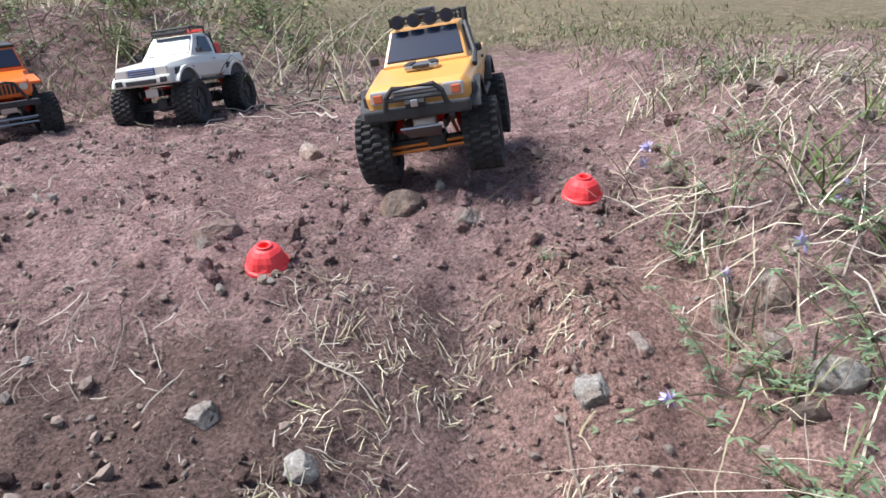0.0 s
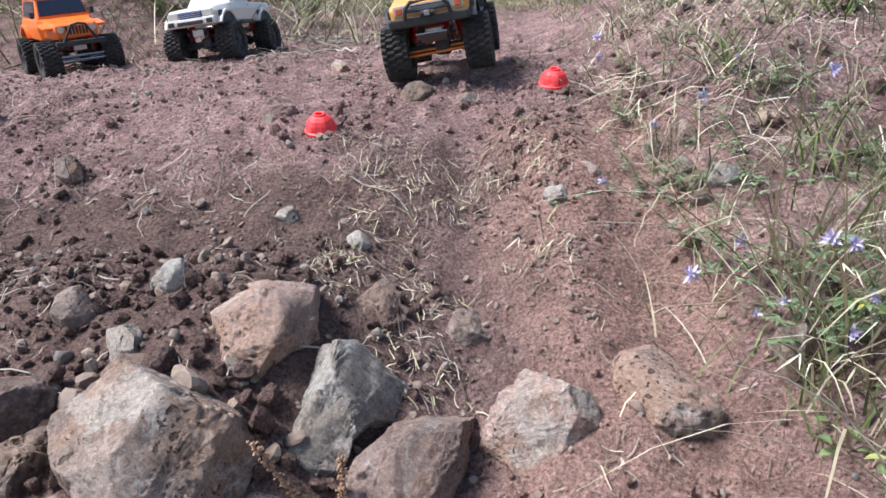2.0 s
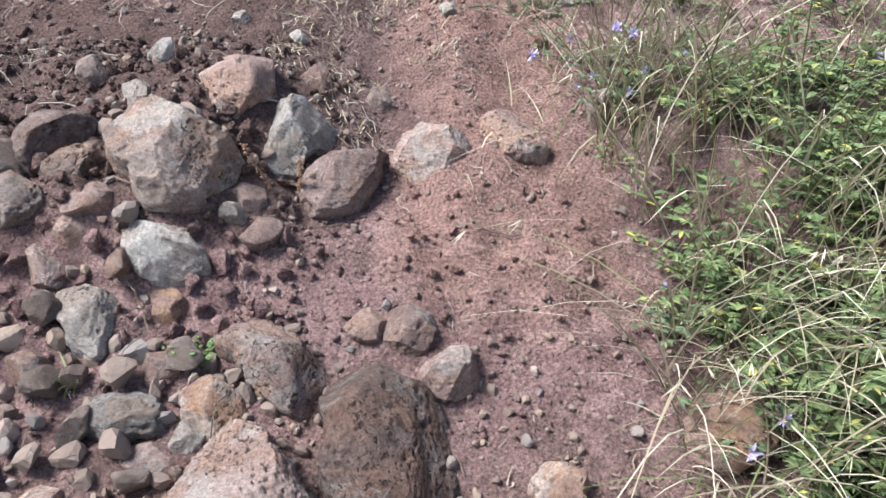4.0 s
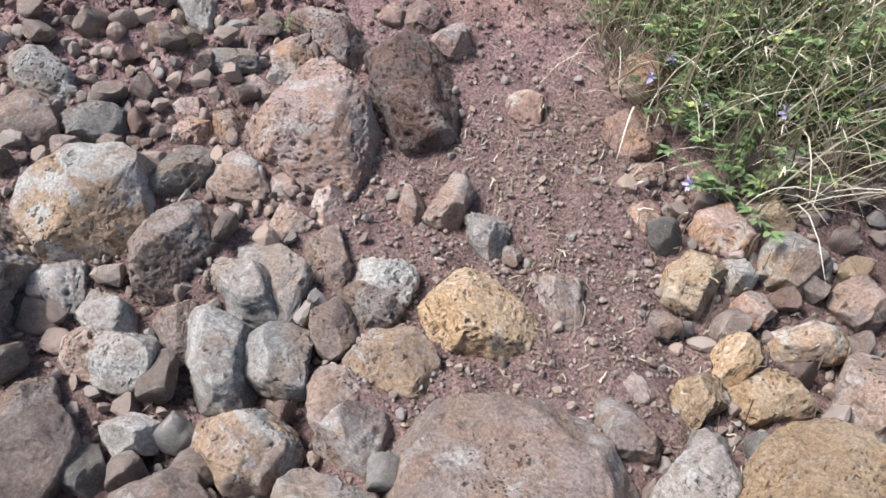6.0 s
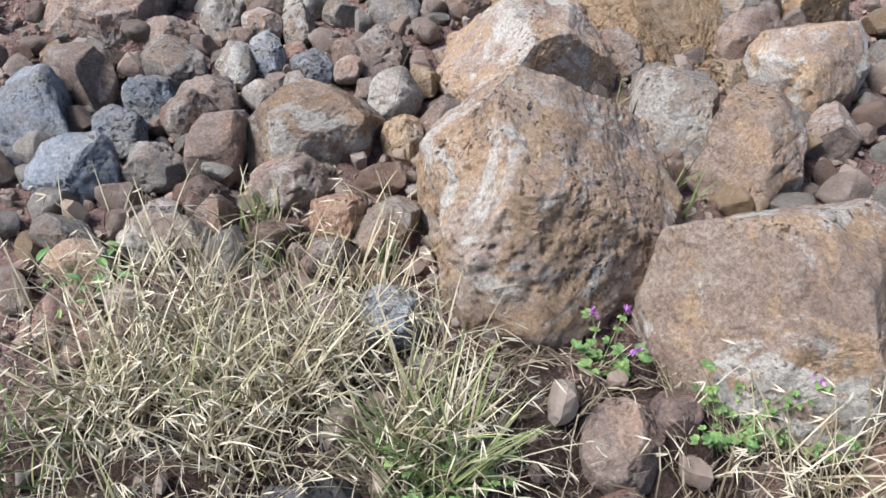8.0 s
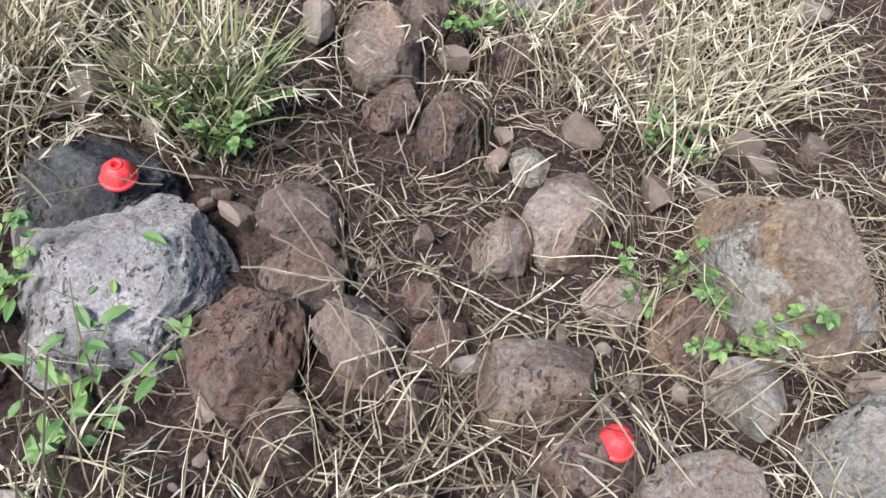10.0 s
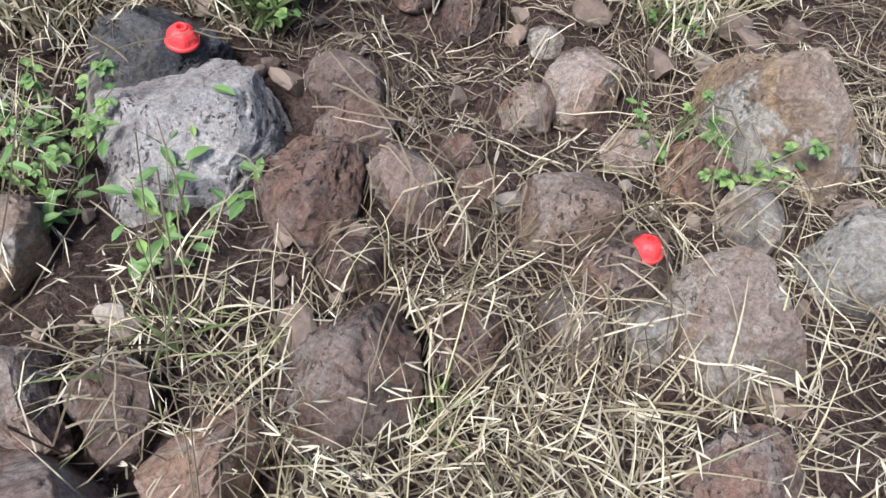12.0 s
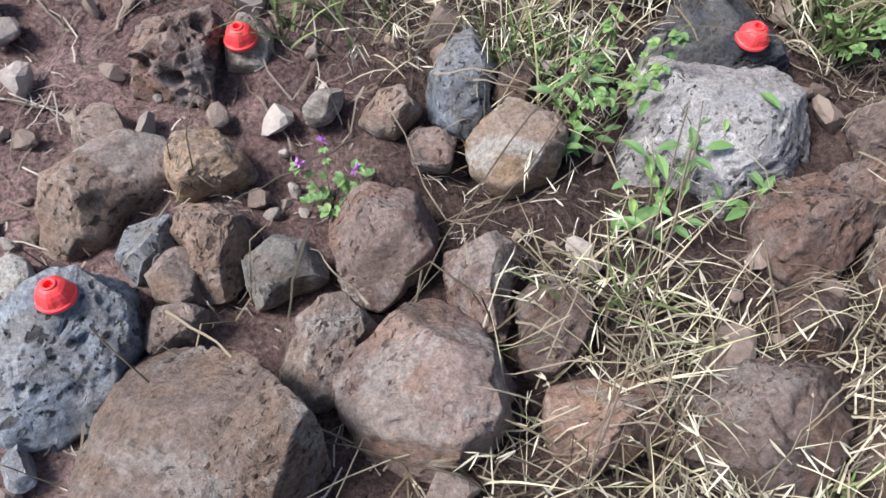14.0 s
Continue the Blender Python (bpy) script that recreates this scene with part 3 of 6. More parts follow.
rock("b", 0.699, -1.552, 0.068, (107, 122, 73, 45, 43, 45, 71, 85, 87, 49, 43, 51), 1518)
rock("o", 0.602, -1.673, 0.037, (26, 24, 31, 65, 67, 51, 28, 24, 29, 70, 78, 50), 1525)
rock("g", 0.725, -1.097, 0.058, (83, 87, 52, 50, 78, 72, 41, 37, 48, 36, 38, 65), 1533)
rock("g", 0.773, -1.339, 0.060, (52, 87, 76, 43, 39, 51, 55, 61, 77, 55, 54, 44), 1540)
rock("g", -0.075, -1.350, 0.065, (60, 59, 58, 75, 56, 54, 44, 51, 101, 103, 82, 58), 1547)
rock("g", -0.183, -1.149, 0.070, (88, 80, 65, 79, 168, 171, 87, 48, 43, 49, 92, 89), 1553)
rock("m", -0.301, -1.224, 0.073, (63, 105, 103, 54, 47, 54, 101, 115, 68, 47, 47, 47), 1560)
rock("p", -0.261, -1.299, 0.045, (59, 69, 62, 66, 107, 108, 96, 37, 29, 34, 31, 40), 1567)
rock("p", -0.452, -1.339, 0.051, (34, 46, 43, 50, 35, 32, 32, 47, 88, 97, 55, 35), 1575)
rock("b", -0.668, -1.307, 0.128, (75, 95, 234, 263, 185, 177, 189, 135, 140, 149, 87, 75), 1582)
rock("g", -0.511, -1.604, 0.061, (38, 40, 62, 111, 119, 94, 46, 38, 38, 52, 38, 38), 1589)
rock("d", -0.612, -1.754, 0.047, (39, 40, 51, 68, 52, 55, 45, 51, 52, 74, 87, 55), 1596)
rock("d", -0.654, -1.880, 0.061, (55, 55, 62, 47, 51, 87, 101, 76, 61, 70, 58, 67), 1602)
rock("d", -0.777, -1.697, 0.075, (55, 65, 66, 65, 78, 58, 54, 54, 67, 144, 145, 67), 1610)
rock("b", -0.415, -1.807, 0.062, (38, 48, 110, 134, 87, 45, 39, 49, 114, 118, 57, 38), 1616)
rock("m", -0.208, -1.808, 0.087, (57, 100, 138, 103, 80, 92, 173, 175, 85, 68, 77, 55), 1624)
rock("p", -0.106, -1.694, 0.051, (56, 85, 71, 82, 65, 73, 64, 52, 60, 62, 57, 54), 1631)
rock("o", -0.105, -1.834, 0.038, (40, 42, 66, 67, 36, 31, 28, 35, 57, 85, 68, 43), 1637)
rock("k", -0.449, -1.990, 0.039, (57, 47, 35, 38, 68, 64, 29, 25, 31, 44, 57, 62), 1645)
rock("b", -0.284, -1.936, 0.048, (76, 100, 83, 53, 51, 72, 99, 74, 77, 51, 49, 50), 1652)
rock("r", -0.225, -2.038, 0.038, (39, 53, 53, 73, 54, 44, 50, 46, 52, 59, 41, 41), 1659)
rock("m", -0.147, -2.074, 0.043, (40, 62, 72, 44, 39, 50, 61, 51, 57, 47, 55, 39), 1665)
rock("g", -0.492, -2.085, 0.045, (99, 107, 83, 52, 51, 78, 70, 37, 33, 41, 34, 43), 1672)
rock("m", -0.640, -2.102, 0.037, (61, 55, 27, 23, 27, 51, 48, 26, 23, 26, 48, 74), 1680)
rock("r", -0.623, -2.208, 0.041, (48, 40, 46, 60, 42, 40, 54, 53, 45, 54, 42, 47), 1686)
rock("k", -0.559, -2.265, 0.041, (88, 57, 29, 25, 29, 59, 67, 51, 28, 25, 32, 77), 1693)
rock("b", 0.126, -2.500, 0.048, (50, 49, 70, 61, 74, 54, 57, 62, 62, 52, 62, 76), 1701)
rock("n", -0.271, -2.577, 0.049, (67, 60, 76, 56, 60, 98, 105, 63, 44, 45, 67, 81), 1707)
rock("l", -0.277, -2.667, 0.052, (88, 78, 98, 114, 103, 111, 103, 138, 170, 126, 133, 150), 1715)
rock("k", -0.091, -2.693, 0.036, (50, 36, 38, 62, 55, 51, 38, 41, 41, 37, 47, 41), 1721)
rock("k", -0.135, -2.766, 0.036, (61, 57, 40, 40, 42, 57, 42, 34, 40, 37, 48, 45), 1729)
rock("r", 0.082, -2.819, 0.029, (46, 36, 41, 28, 29, 44, 37, 31, 37, 36, 51, 41), 1736)
rock("b", 0.192, -2.824, 0.045, (84, 81, 85, 47, 42, 56, 55, 77, 69, 59, 43, 47), 1742)
rock("p", 0.191, -2.737, 0.023, (31, 28, 35, 25, 25, 19, 20, 30, 26, 29, 24, 26), 1749)
rock("p", -0.402, 0.490, 0.043, (22, 22, 32, 34, 54, 62, 37, 23, 22, 22, 22, 29), 2036)
rock("b", -0.410, 0.320, 0.029, (35, 37, 20, 18, 22, 45, 46, 22, 18, 18, 27, 42), 2044)
rock("u", -0.104, 0.534, 0.032, (27, 30, 55, 77, 65, 49, 31, 31, 54, 61, 37, 34), 2050)
rock("b", 0.020, 0.539, 0.034, (50, 49, 49, 40, 46, 51, 29, 26, 33, 49, 40, 41), 2057)
rock("u", 0.286, 0.377, 0.035, (74, 64, 79, 90, 90, 93, 67, 61, 71, 68, 69, 97), 2064)
rock("p", 0.191, 0.783, 0.023, (18, 21, 28, 26, 30, 36, 22, 21, 27, 21, 22, 23), 2072)
rock("b", -0.075, 1.176, 0.032, (25, 44, 39, 26, 28, 48, 45, 32, 20, 19, 19, 19), 2078)
rock("u", -0.375, 1.099, 0.033, (36, 44, 44, 23, 20, 20, 28, 30, 36, 29, 33, 29), 2085)
rock("b", 0.506, 1.086, 0.018, (16, 17, 26, 26, 36, 31, 22, 22, 21, 26, 21, 22), 2092)
rock("b", 0.263, 0.860, 0.020, (18, 34, 33, 32, 20, 19, 27, 25, 31, 21, 20, 16), 2100)
rock("p", 0.187, 0.786, 0.020, (31, 30, 27, 34, 27, 29, 26, 18, 18, 28, 24, 22), 2107)
rock("p", -0.295, 0.758, 0.016, (25, 23, 16, 16, 26, 36, 27, 14, 11, 13, 21, 20), 2114)
rock("m", -0.278, -1.007, 0.056, (73, 68, 53, 59, 117, 124, 65, 56, 68, 61, 77, 64), 2120)
rock("p", -0.461, -0.961, 0.032, (52, 33, 28, 34, 44, 44, 35, 29, 33, 26, 29, 55), 2127)
rock("b", -0.410, -1.096, 0.045, (77, 66, 81, 63, 69, 106, 87, 37, 29, 29, 35, 74), 2135)
rock("b", -0.610, -0.962, 0.065, (75, 60, 68, 128, 124, 54, 43, 43, 50, 96, 95, 80), 2141)
rock("p", -0.398, -1.543, 0.040, (26, 26, 33, 63, 60, 39, 40, 61, 79, 77, 34, 26), 2149)
rock("d", -0.355, -1.508, 0.039, (30, 32, 54, 86, 72, 33, 28, 33, 64, 65, 69, 40), 2156)
rock("r", -0.301, -1.513, 0.027, (48, 37, 41, 33, 38, 40, 27, 26, 28, 21, 22, 37), 2163)
rock("g", -0.291, -1.393, 0.040, (40, 46, 78, 69, 72, 37, 28, 30, 54, 76, 67, 48), 2169)
rock("d", -0.261, -1.582, 0.039, (39, 33, 39, 57, 49, 49, 29, 27, 30, 54, 56, 43), 2177)
rock("g", -0.294, -1.656, 0.029, (29, 49, 44, 47, 29, 27, 24, 31, 31, 45, 37, 27), 2184)
rock("b", -0.195, -1.584, 0.029, (35, 26, 27, 40, 33, 20, 18, 22, 39, 36, 42, 32), 2191)
rock("g", -0.373, -1.666, 0.029, (35, 27, 30, 41, 31, 22, 20, 26, 25, 35, 43, 39), 2198)
rock("o", 0.830, -0.968, 0.052, (47, 101, 102, 47, 37, 42, 52, 61, 69, 43, 37, 37), 2204)
rock("m", 0.870, -1.064, 0.048, (95, 108, 74, 77, 121, 104, 53, 45, 49, 38, 40, 62), 2212)
rock("b", 1.154, -0.772, 0.050, (33, 33, 44, 35, 38, 64, 64, 59, 76, 58, 62, 48), 2218)
rock("b", 0.915, -0.825, 0.047, (86, 84, 39, 32, 33, 52, 58, 49, 53, 35, 33, 47), 2225)
rock("b", 0.785, -0.817, 0.043, (41, 84, 91, 56, 53, 55, 36, 28, 31, 53, 50, 38), 2233)
rock("b", -0.806, -0.691, 0.154, (120, 174, 263, 226, 258, 189, 190, 182, 161, 166, 195, 124), 2239, 0.022)
rock("u", -0.183, 0.118, 0.035, (34, 39, 37, 32, 31, 33, 36, 37, 32, 32), 15)
rock("p", -0.225, 0.131, 0.022, (23, 24, 22, 21, 21, 25, 26, 22, 21, 23), 16)
rock("u", -0.483, 0.088, 0.027, (44, 34, 26, 27, 37, 46, 36, 27, 25, 31), 17)
rock("u", -0.524, 0.051, 0.038, (37, 37, 39, 42, 39, 36, 32, 38, 46, 42), 19)
rock("u", -0.506, -0.086, 0.035, (33, 29, 28, 34, 38, 30, 31, 30, 36, 39), 21)
rock("u", -0.322, -0.095, 0.028, (32, 32, 26, 27, 33, 31, 28, 26, 28, 33), 22)
rock("u", -0.003, -0.030, 0.028, (35, 32, 28, 27, 30, 35, 31, 27, 28, 33), 28)
rock("u", 0.063, -0.040, 0.039, (38, 39, 40, 42, 38, 38, 44, 46, 45, 40), 29)
rock("u", 0.122, -0.113, 0.045, (44, 45, 43, 44, 46, 43, 42, 45, 42, 42), 30)
rock("u", 0.621, -0.505, 0.038, (62, 48, 39, 39, 51, 59, 51, 37, 37, 52), 39)
rock("u", 0.709, -0.475, 0.031, (29, 30, 29, 26, 27, 30, 33, 31, 31, 28), 40)
rock("u", 0.705, -0.402, 0.035, (43, 35, 32, 34, 39, 42, 39, 33, 35, 43), 41)
rock("u", 0.484, -0.462, 0.030, (40, 34, 28, 31, 30, 39, 41, 31, 29, 35), 49)
rock("u", -0.005, -0.524, 0.028, (27, 31, 40, 41, 30, 27, 30, 40, 39, 32), 51)
rock("g", -0.440, -0.431, 0.064, (58, 67, 62, 53, 36, 39, 70, 65, 64, 57), 55)
rock("u", -0.247, -0.478, 0.034, (39, 38, 34, 34, 41, 37, 35, 31, 35, 40), 60)
rock("u", -0.167, -0.524, 0.041, (39, 38, 42, 48, 41, 39, 38, 48, 47, 47), 61)
rock("r", -0.356, -0.322, 0.041, (40, 38, 36, 42, 43, 40, 37, 39, 43, 45), 62)
rock("r", -0.435, -0.337, 0.039, (52, 47, 38, 40, 49, 50, 42, 37, 39, 54), 63)
rock("u", -0.443, -0.279, 0.035, (39, 33, 35, 35, 39, 35, 31, 31, 34, 44), 64)
rock("p", 0.101, -0.559, 0.011, (11, 11, 11, 12, 10, 11, 10, 12, 11, 11), 65)
rock("b", -0.160, -0.927, 0.040, (37, 40, 56, 57, 42, 37, 48, 60, 52, 42), 76)
rock("p", -0.492, -0.824, 0.056, (53, 54, 50, 62, 53, 53, 55, 56, 62, 60), 85)
rock("b", -0.550, -0.808, 0.040, (39, 44, 44, 46, 43, 36, 37, 45, 51, 48), 86)
rock("b", -0.129, -1.005, 0.060, (64, 68, 58, 61, 55, 62, 60, 61, 59, 64), 87)
rock("b", -0.439, -1.194, 0.045, (44, 46, 56, 63, 52, 43, 46, 61, 68, 48), 92)
rock("b", -0.363, -1.346, 0.034, (56, 40, 35, 35, 49, 57, 40, 34, 35, 46), 96)
rock("g", -0.191, -1.353, 0.039, (41, 44, 40, 40, 46, 42, 38, 38, 37, 40), 97)
rock("b", -0.566, -1.420, 0.058, (72, 66, 57, 59, 75, 64, 55, 54, 58, 80), 100)
rock("b", -0.413, -1.457, 0.032, (29, 28, 37, 51, 39, 28, 31, 42, 47, 39), 101)
rock("b", -0.364, -1.397, 0.043, (42, 42, 44, 40, 44, 42, 39, 37, 43, 42), 102)
rock("b", -0.112, -1.527, 0.058, (48, 54, 73, 78, 58, 53, 63, 89, 67, 46), 103)
rock("b", -0.191, -1.531, 0.042, (39, 41, 45, 46, 41, 39, 39, 43, 45, 45), 108)
rock("b", -0.330, -1.631, 0.027, (26, 25, 30, 37, 28, 26, 30, 34, 36, 29), 113)
rock("d", -0.566, -1.675, 0.060, (54, 51, 48, 69, 70, 51, 51, 65, 67, 73), 114)
rock("b", -0.700, -1.577, 0.056, (46, 45, 63, 88, 67, 42, 42, 51, 89, 64), 115)
rock("b", -0.487, -1.740, 0.055, (52, 49, 52, 53, 61, 52, 49, 54, 56, 66), 116)
rock("b", -0.451, -1.683, 0.053, (56, 54, 45, 51, 61, 60, 51, 49, 54, 68), 117)
rock("o", -0.034, -1.641, 0.030, (30, 37, 45, 40, 34, 29, 33, 45, 43, 32), 120)
rock("b", -0.009, -1.793, 0.045, (51, 51, 43, 45, 50, 50, 52, 46, 46, 51), 121)
rock("b", 0.701, -1.004, 0.067, (55, 81, 95, 63, 51, 57, 80, 98, 69, 50), 137)
rock("o", 1.008, -0.957, 0.053, (68, 75, 54, 46, 48, 63, 75, 54, 46, 56), 138)
rock("b", 0.728, -1.256, 0.066, (55, 70, 67, 55, 51, 56, 74, 68, 51, 46), 141)
rock("b", 0.395, -1.586, 0.061, (52, 58, 59, 68, 64, 47, 43, 52, 62, 62), 149)
rock("b", 0.101, -1.338, 0.048, (46, 53, 50, 48, 47, 46, 51, 49, 45, 50), 150)
rock("o", 0.179, -1.306, 0.038, (47, 41, 37, 36, 39, 44, 48, 39, 38, 44), 151)
rock("o", 0.173, -1.380, 0.038, (37, 44, 47, 42, 36, 35, 41, 44, 42, 34), 152)
rock("o", 0.248, -1.344, 0.045, (37, 51, 47, 47, 45, 43, 47, 45, 40, 34), 153)
rock("b", 0.258, -1.265, 0.037, (46, 45, 38, 36, 41, 47, 49, 38, 35, 44), 154)
rock("g", -0.540, -1.887, 0.041, (54, 46, 42, 40, 56, 55, 41, 39, 42, 55), 162)
rock("d", -0.575, -1.692, 0.044, (40, 40, 55, 73, 50, 35, 35, 45, 70, 53), 164)
rock("b", -0.711, -1.592, 0.068, (54, 53, 83, 111, 78, 57, 57, 73, 108, 77), 165)
rock("b", -0.507, -2.014, 0.035, (44, 36, 34, 36, 46, 47, 39, 33, 36, 43), 168)
rock("g", -0.647, -2.044, 0.036, (55, 41, 31, 34, 47, 53, 36, 34, 37, 52), 172)
rock("b", 0.726, -1.901, 0.059, (51, 73, 58, 50, 48, 60, 75, 57, 49, 42), 175)
rock("b", -0.451, -2.212, 0.043, (42, 41, 41, 46, 49, 38, 40, 43, 48, 50), 178)
rock("b", -0.524, -2.209, 0.039, (35, 34, 34, 40, 41, 34, 32, 35, 41, 44), 179)
rock("b", -0.242, -2.123, 0.035, (47, 43, 34, 36, 45, 46, 44, 34, 35, 47), 180)
rock("b", -0.252, -2.240, 0.032, (49, 36, 31, 33, 41, 49, 40, 30, 34, 43), 181)
rock("d", -0.157, -2.242, 0.040, (44, 41, 37, 40, 45, 44, 39, 40, 39, 48), 182)
rock("k", 0.299, -2.570, 0.040, (42, 36, 32, 32, 36, 42, 41, 32, 35, 38), 188)
rock("k", 0.455, -2.601, 0.089, (62, 80, 88, 56, 51, 66, 94, 86, 57, 50), 189)
rock("d", -0.157, -2.262, 0.040, (54, 45, 37, 41, 55, 51, 40, 35, 41, 58), 190)
rock("k", 0.200, -2.464, 0.043, (36, 39, 36, 37, 34, 39, 41, 39, 37, 32), 191)
rock("k", 0.132, -2.648, 0.050, (39, 42, 45, 38, 37, 40, 52, 48, 43, 37), 192)
rock("k", 0.085, -2.582, 0.034, (38, 31, 25, 29, 35, 36, 36, 31, 30, 35), 193)
rock("k", -0.096, -2.939, 0.029, (25, 20, 21, 25, 31, 27, 23, 22, 25, 26), 198)
rock("k", -0.222, -2.915, 0.041, (30, 23, 23, 36, 37, 32, 28, 26, 35, 44), 211)
rock("k", -0.061, -3.317, 0.063, (56, 50, 49, 52, 60, 35, 26, 27, 35, 68), 217)
rock("b", -0.975, -2.739, 0.033, (33, 28, 26, 29, 34, 33, 30, 28, 28, 31), 225)
rock("p", -1.012, -2.920, 0.024, (15, 14, 18, 32, 25, 17, 17, 20, 30, 22), 240)
rock("b", -0.577, -3.102, 0.017, (25, 21, 16, 15, 19, 25, 21, 15, 15, 18), 242)
rock("d", -0.939, -3.106, 0.018, (12, 11, 13, 20, 19, 14, 14, 16, 20, 19), 243)
rock("b", 0.454, 0.383, 0.042, (37, 41, 36, 38, 45, 24, 22, 33, 40, 51), 249)
rock("p", -0.430, 0.370, 0.032, (26, 25, 26, 33, 38, 27, 24, 25, 33, 41), 250)
rock("b", -0.534, 0.445, 0.034, (31, 25, 30, 35, 41, 30, 26, 27, 34, 44), 251)
rock("b", -0.763, 0.937, 0.031, (25, 23, 25, 35, 34, 27, 24, 27, 35, 36), 252)
rock("b", 0.033, 1.142, 0.023, (26, 25, 23, 22, 27, 25, 25, 23, 24, 26), 257)
rock("b", 0.380, 0.902, 0.026, (25, 25, 30, 27, 26, 25, 25, 29, 28, 25), 260)
rock("b", 0.442, 0.892, 0.034, (30, 41, 51, 38, 31, 30, 39, 51, 43, 30), 261)
rock("p", 0.468, 0.757, 0.026, (33, 25, 24, 27, 35, 31, 24, 21, 26, 31), 262)
rock("b", 0.425, 0.829, 0.021, (21, 20, 20, 22, 21, 20, 19, 21, 21, 21), 263)
rock("p", -0.161, 0.689, 0.020, (26, 25, 21, 18, 24, 26, 24, 21, 18, 24), 264)
rock("b", -0.302, 1.527, 0.027, (17, 15, 21, 41, 31, 18, 17, 23, 44, 28), 265)
# rocks end

# places of the plants, cones and trucks
HERBS = ((-0.12, -2.54, 1.0, 0.3), (-0.41, -2.64, 1.0, 2.0), (0.24, -3.04, 1.1, 1.0), (0.20, -2.97, 0.9, 2.2), (0.27, -2.49, 1.0, 4.0), (0.39, -2.78, 0.8, 5.0), (-0.26, -0.08, 0.55, 1.2), (-0.42, -2.36, 0.7, 3.3), (0.36, -2.52, 0.8, 0.9), (0.72, -2.55, 0.9, 2.7), (-0.50, -2.62, 0.6, 3.0))
WEEDS = ((-0.37, -2.80, 0.9, 0.5), (-0.29, -2.74, 0.9, 2.0), (-0.58, -2.14, 0.9, 4.1), (-0.45, -2.70, 0.8, 1.0))
FLOWERS = ((0.13, -2.36, 0.8, 0.0), (0.42, -2.45, 1.0, 2.0), (-0.72, -2.79, 0.6, 1.0), (0.30, -2.30, 0.7, 3.0))
CONES = ((-0.266, 1.016, 1.0, 0, 0), (0.228, 1.192, 1.0, 0, 40), (-0.252, -2.588, 0.56, 0, 15), (0.024, -3.081, 0.52, 0, 70), (-0.840, -2.610, 0.56, 4, 100), (-0.925, -2.970, 0.52, 0, 33))
YELLOW_Z, WHITE_Z, ORANGE_Z = 0.050, 0.050, 0.025


# ---- small stones and crumbs ----
class Soup:
    """Gathers many small shapes into one mesh."""

    def __init__(self):
        self.v, self.f, self.m = [], [], []

    def add(self, verts, faces, slot=0):
        k = len(self.v)
        self.v.extend(verts)
        self.f.extend(tuple(i + k for i in f) for f in faces)
        self.m.extend([slot] * len(faces))

    def strip(self, path, widths, side, slot=0):
        """A thin blade along a path."""
        verts, faces = [], []
        for p, w in zip(path, widths):
            verts += [tuple(p - side * w), tuple(p + side * w)]
        for i in range(len(path) - 1):
            faces.append((2 * i, 2 * i + 1, 2 * i + 3, 2 * i + 2))
        self.add(verts, faces, slot)

    def stalk(self, path, widths, slot=0):
        """A three-sided stalk along a path."""
        verts, faces = [], []
        for i, (p, w) in enumerate(zip(path, widths)):
            along = (path[min(i + 1, len(path) - 1)] - path[max(i - 1, 0)]).normalized()
            a = along.orthogonal().normalized()
            b = along.cross(a)
            for k in range(3):
                verts.append(tuple(p + a * w * math.cos(2.094 * k) + b * w * math.sin(2.094 * k)))
        for i in range(len(path) - 1):
            for k in range(3):
                faces.append((3 * i + k, 3 * i + (k + 1) % 3, 3 * i + 3 + (k + 1) % 3, 3 * i + 3 + k))
        self.add(verts, faces, slot)

    def build(self, name, materials, smooth=False):
        me = bpy.data.meshes.new(name)
        me.from_pydata(self.v, [], self.f)
        for m in materials:
            me.materials.append(m)
        me.polygons.foreach_set("material_index", self.m)
        if smooth:
            me.polygons.foreach_set("use_smooth", [True] * len(self.f))
        return me


def on_rock(x, y, margin=0.8):
    return any((x - a) ** 2 + (y - b) ** 2 < (s * margin) ** 2 for a, b, s, _ in near_rocks(x, y))


ROCK_CELLS = {}
for r in made_rocks:
    for i in range(-2, 3):
        for j in range(-2, 3):
            ROCK_CELLS.setdefault((round(r[0] / 0.2) + i, round(r[1] / 0.2) + j), []).append(r)


def near_rocks(x, y):
    return ROCK_CELLS.get((round(x / 0.2), round(y / 0.2)), ())


def crumb_material():
    n = Nodes("loose_stones")
    own = n.ramp(n.island(), (0.0, (0.13, 0.10, 0.085)), (0.22, (0.21, 0.165, 0.14)), (0.45, (0.27, 0.215, 0.18)), (0.62, (0.22, 0.208, 0.198)), (0.8, (0.32, 0.25, 0.19)), (0.93, (0.28, 0.205, 0.168)), (1.0, (0.44, 0.39, 0.35)))
    tone = n.mix(n.ramp(n.noise(90.0, 5, 0.7), (0.35, 0.0), (0.7, 0.5)), own, (0.31, 0.225, 0.178))
    n.bump((n.noise(130.0, 5, 0.7), 0.7, 0.006))
    return n.done(tone, 0.93, spec=0.2)


CRUMBS = crumb_material()


def random_turn(rng):
    return Euler((rng.uniform(0, 6.28), rng.uniform(0, 6.28), rng.uniform(0, 6.28))).to_matrix()


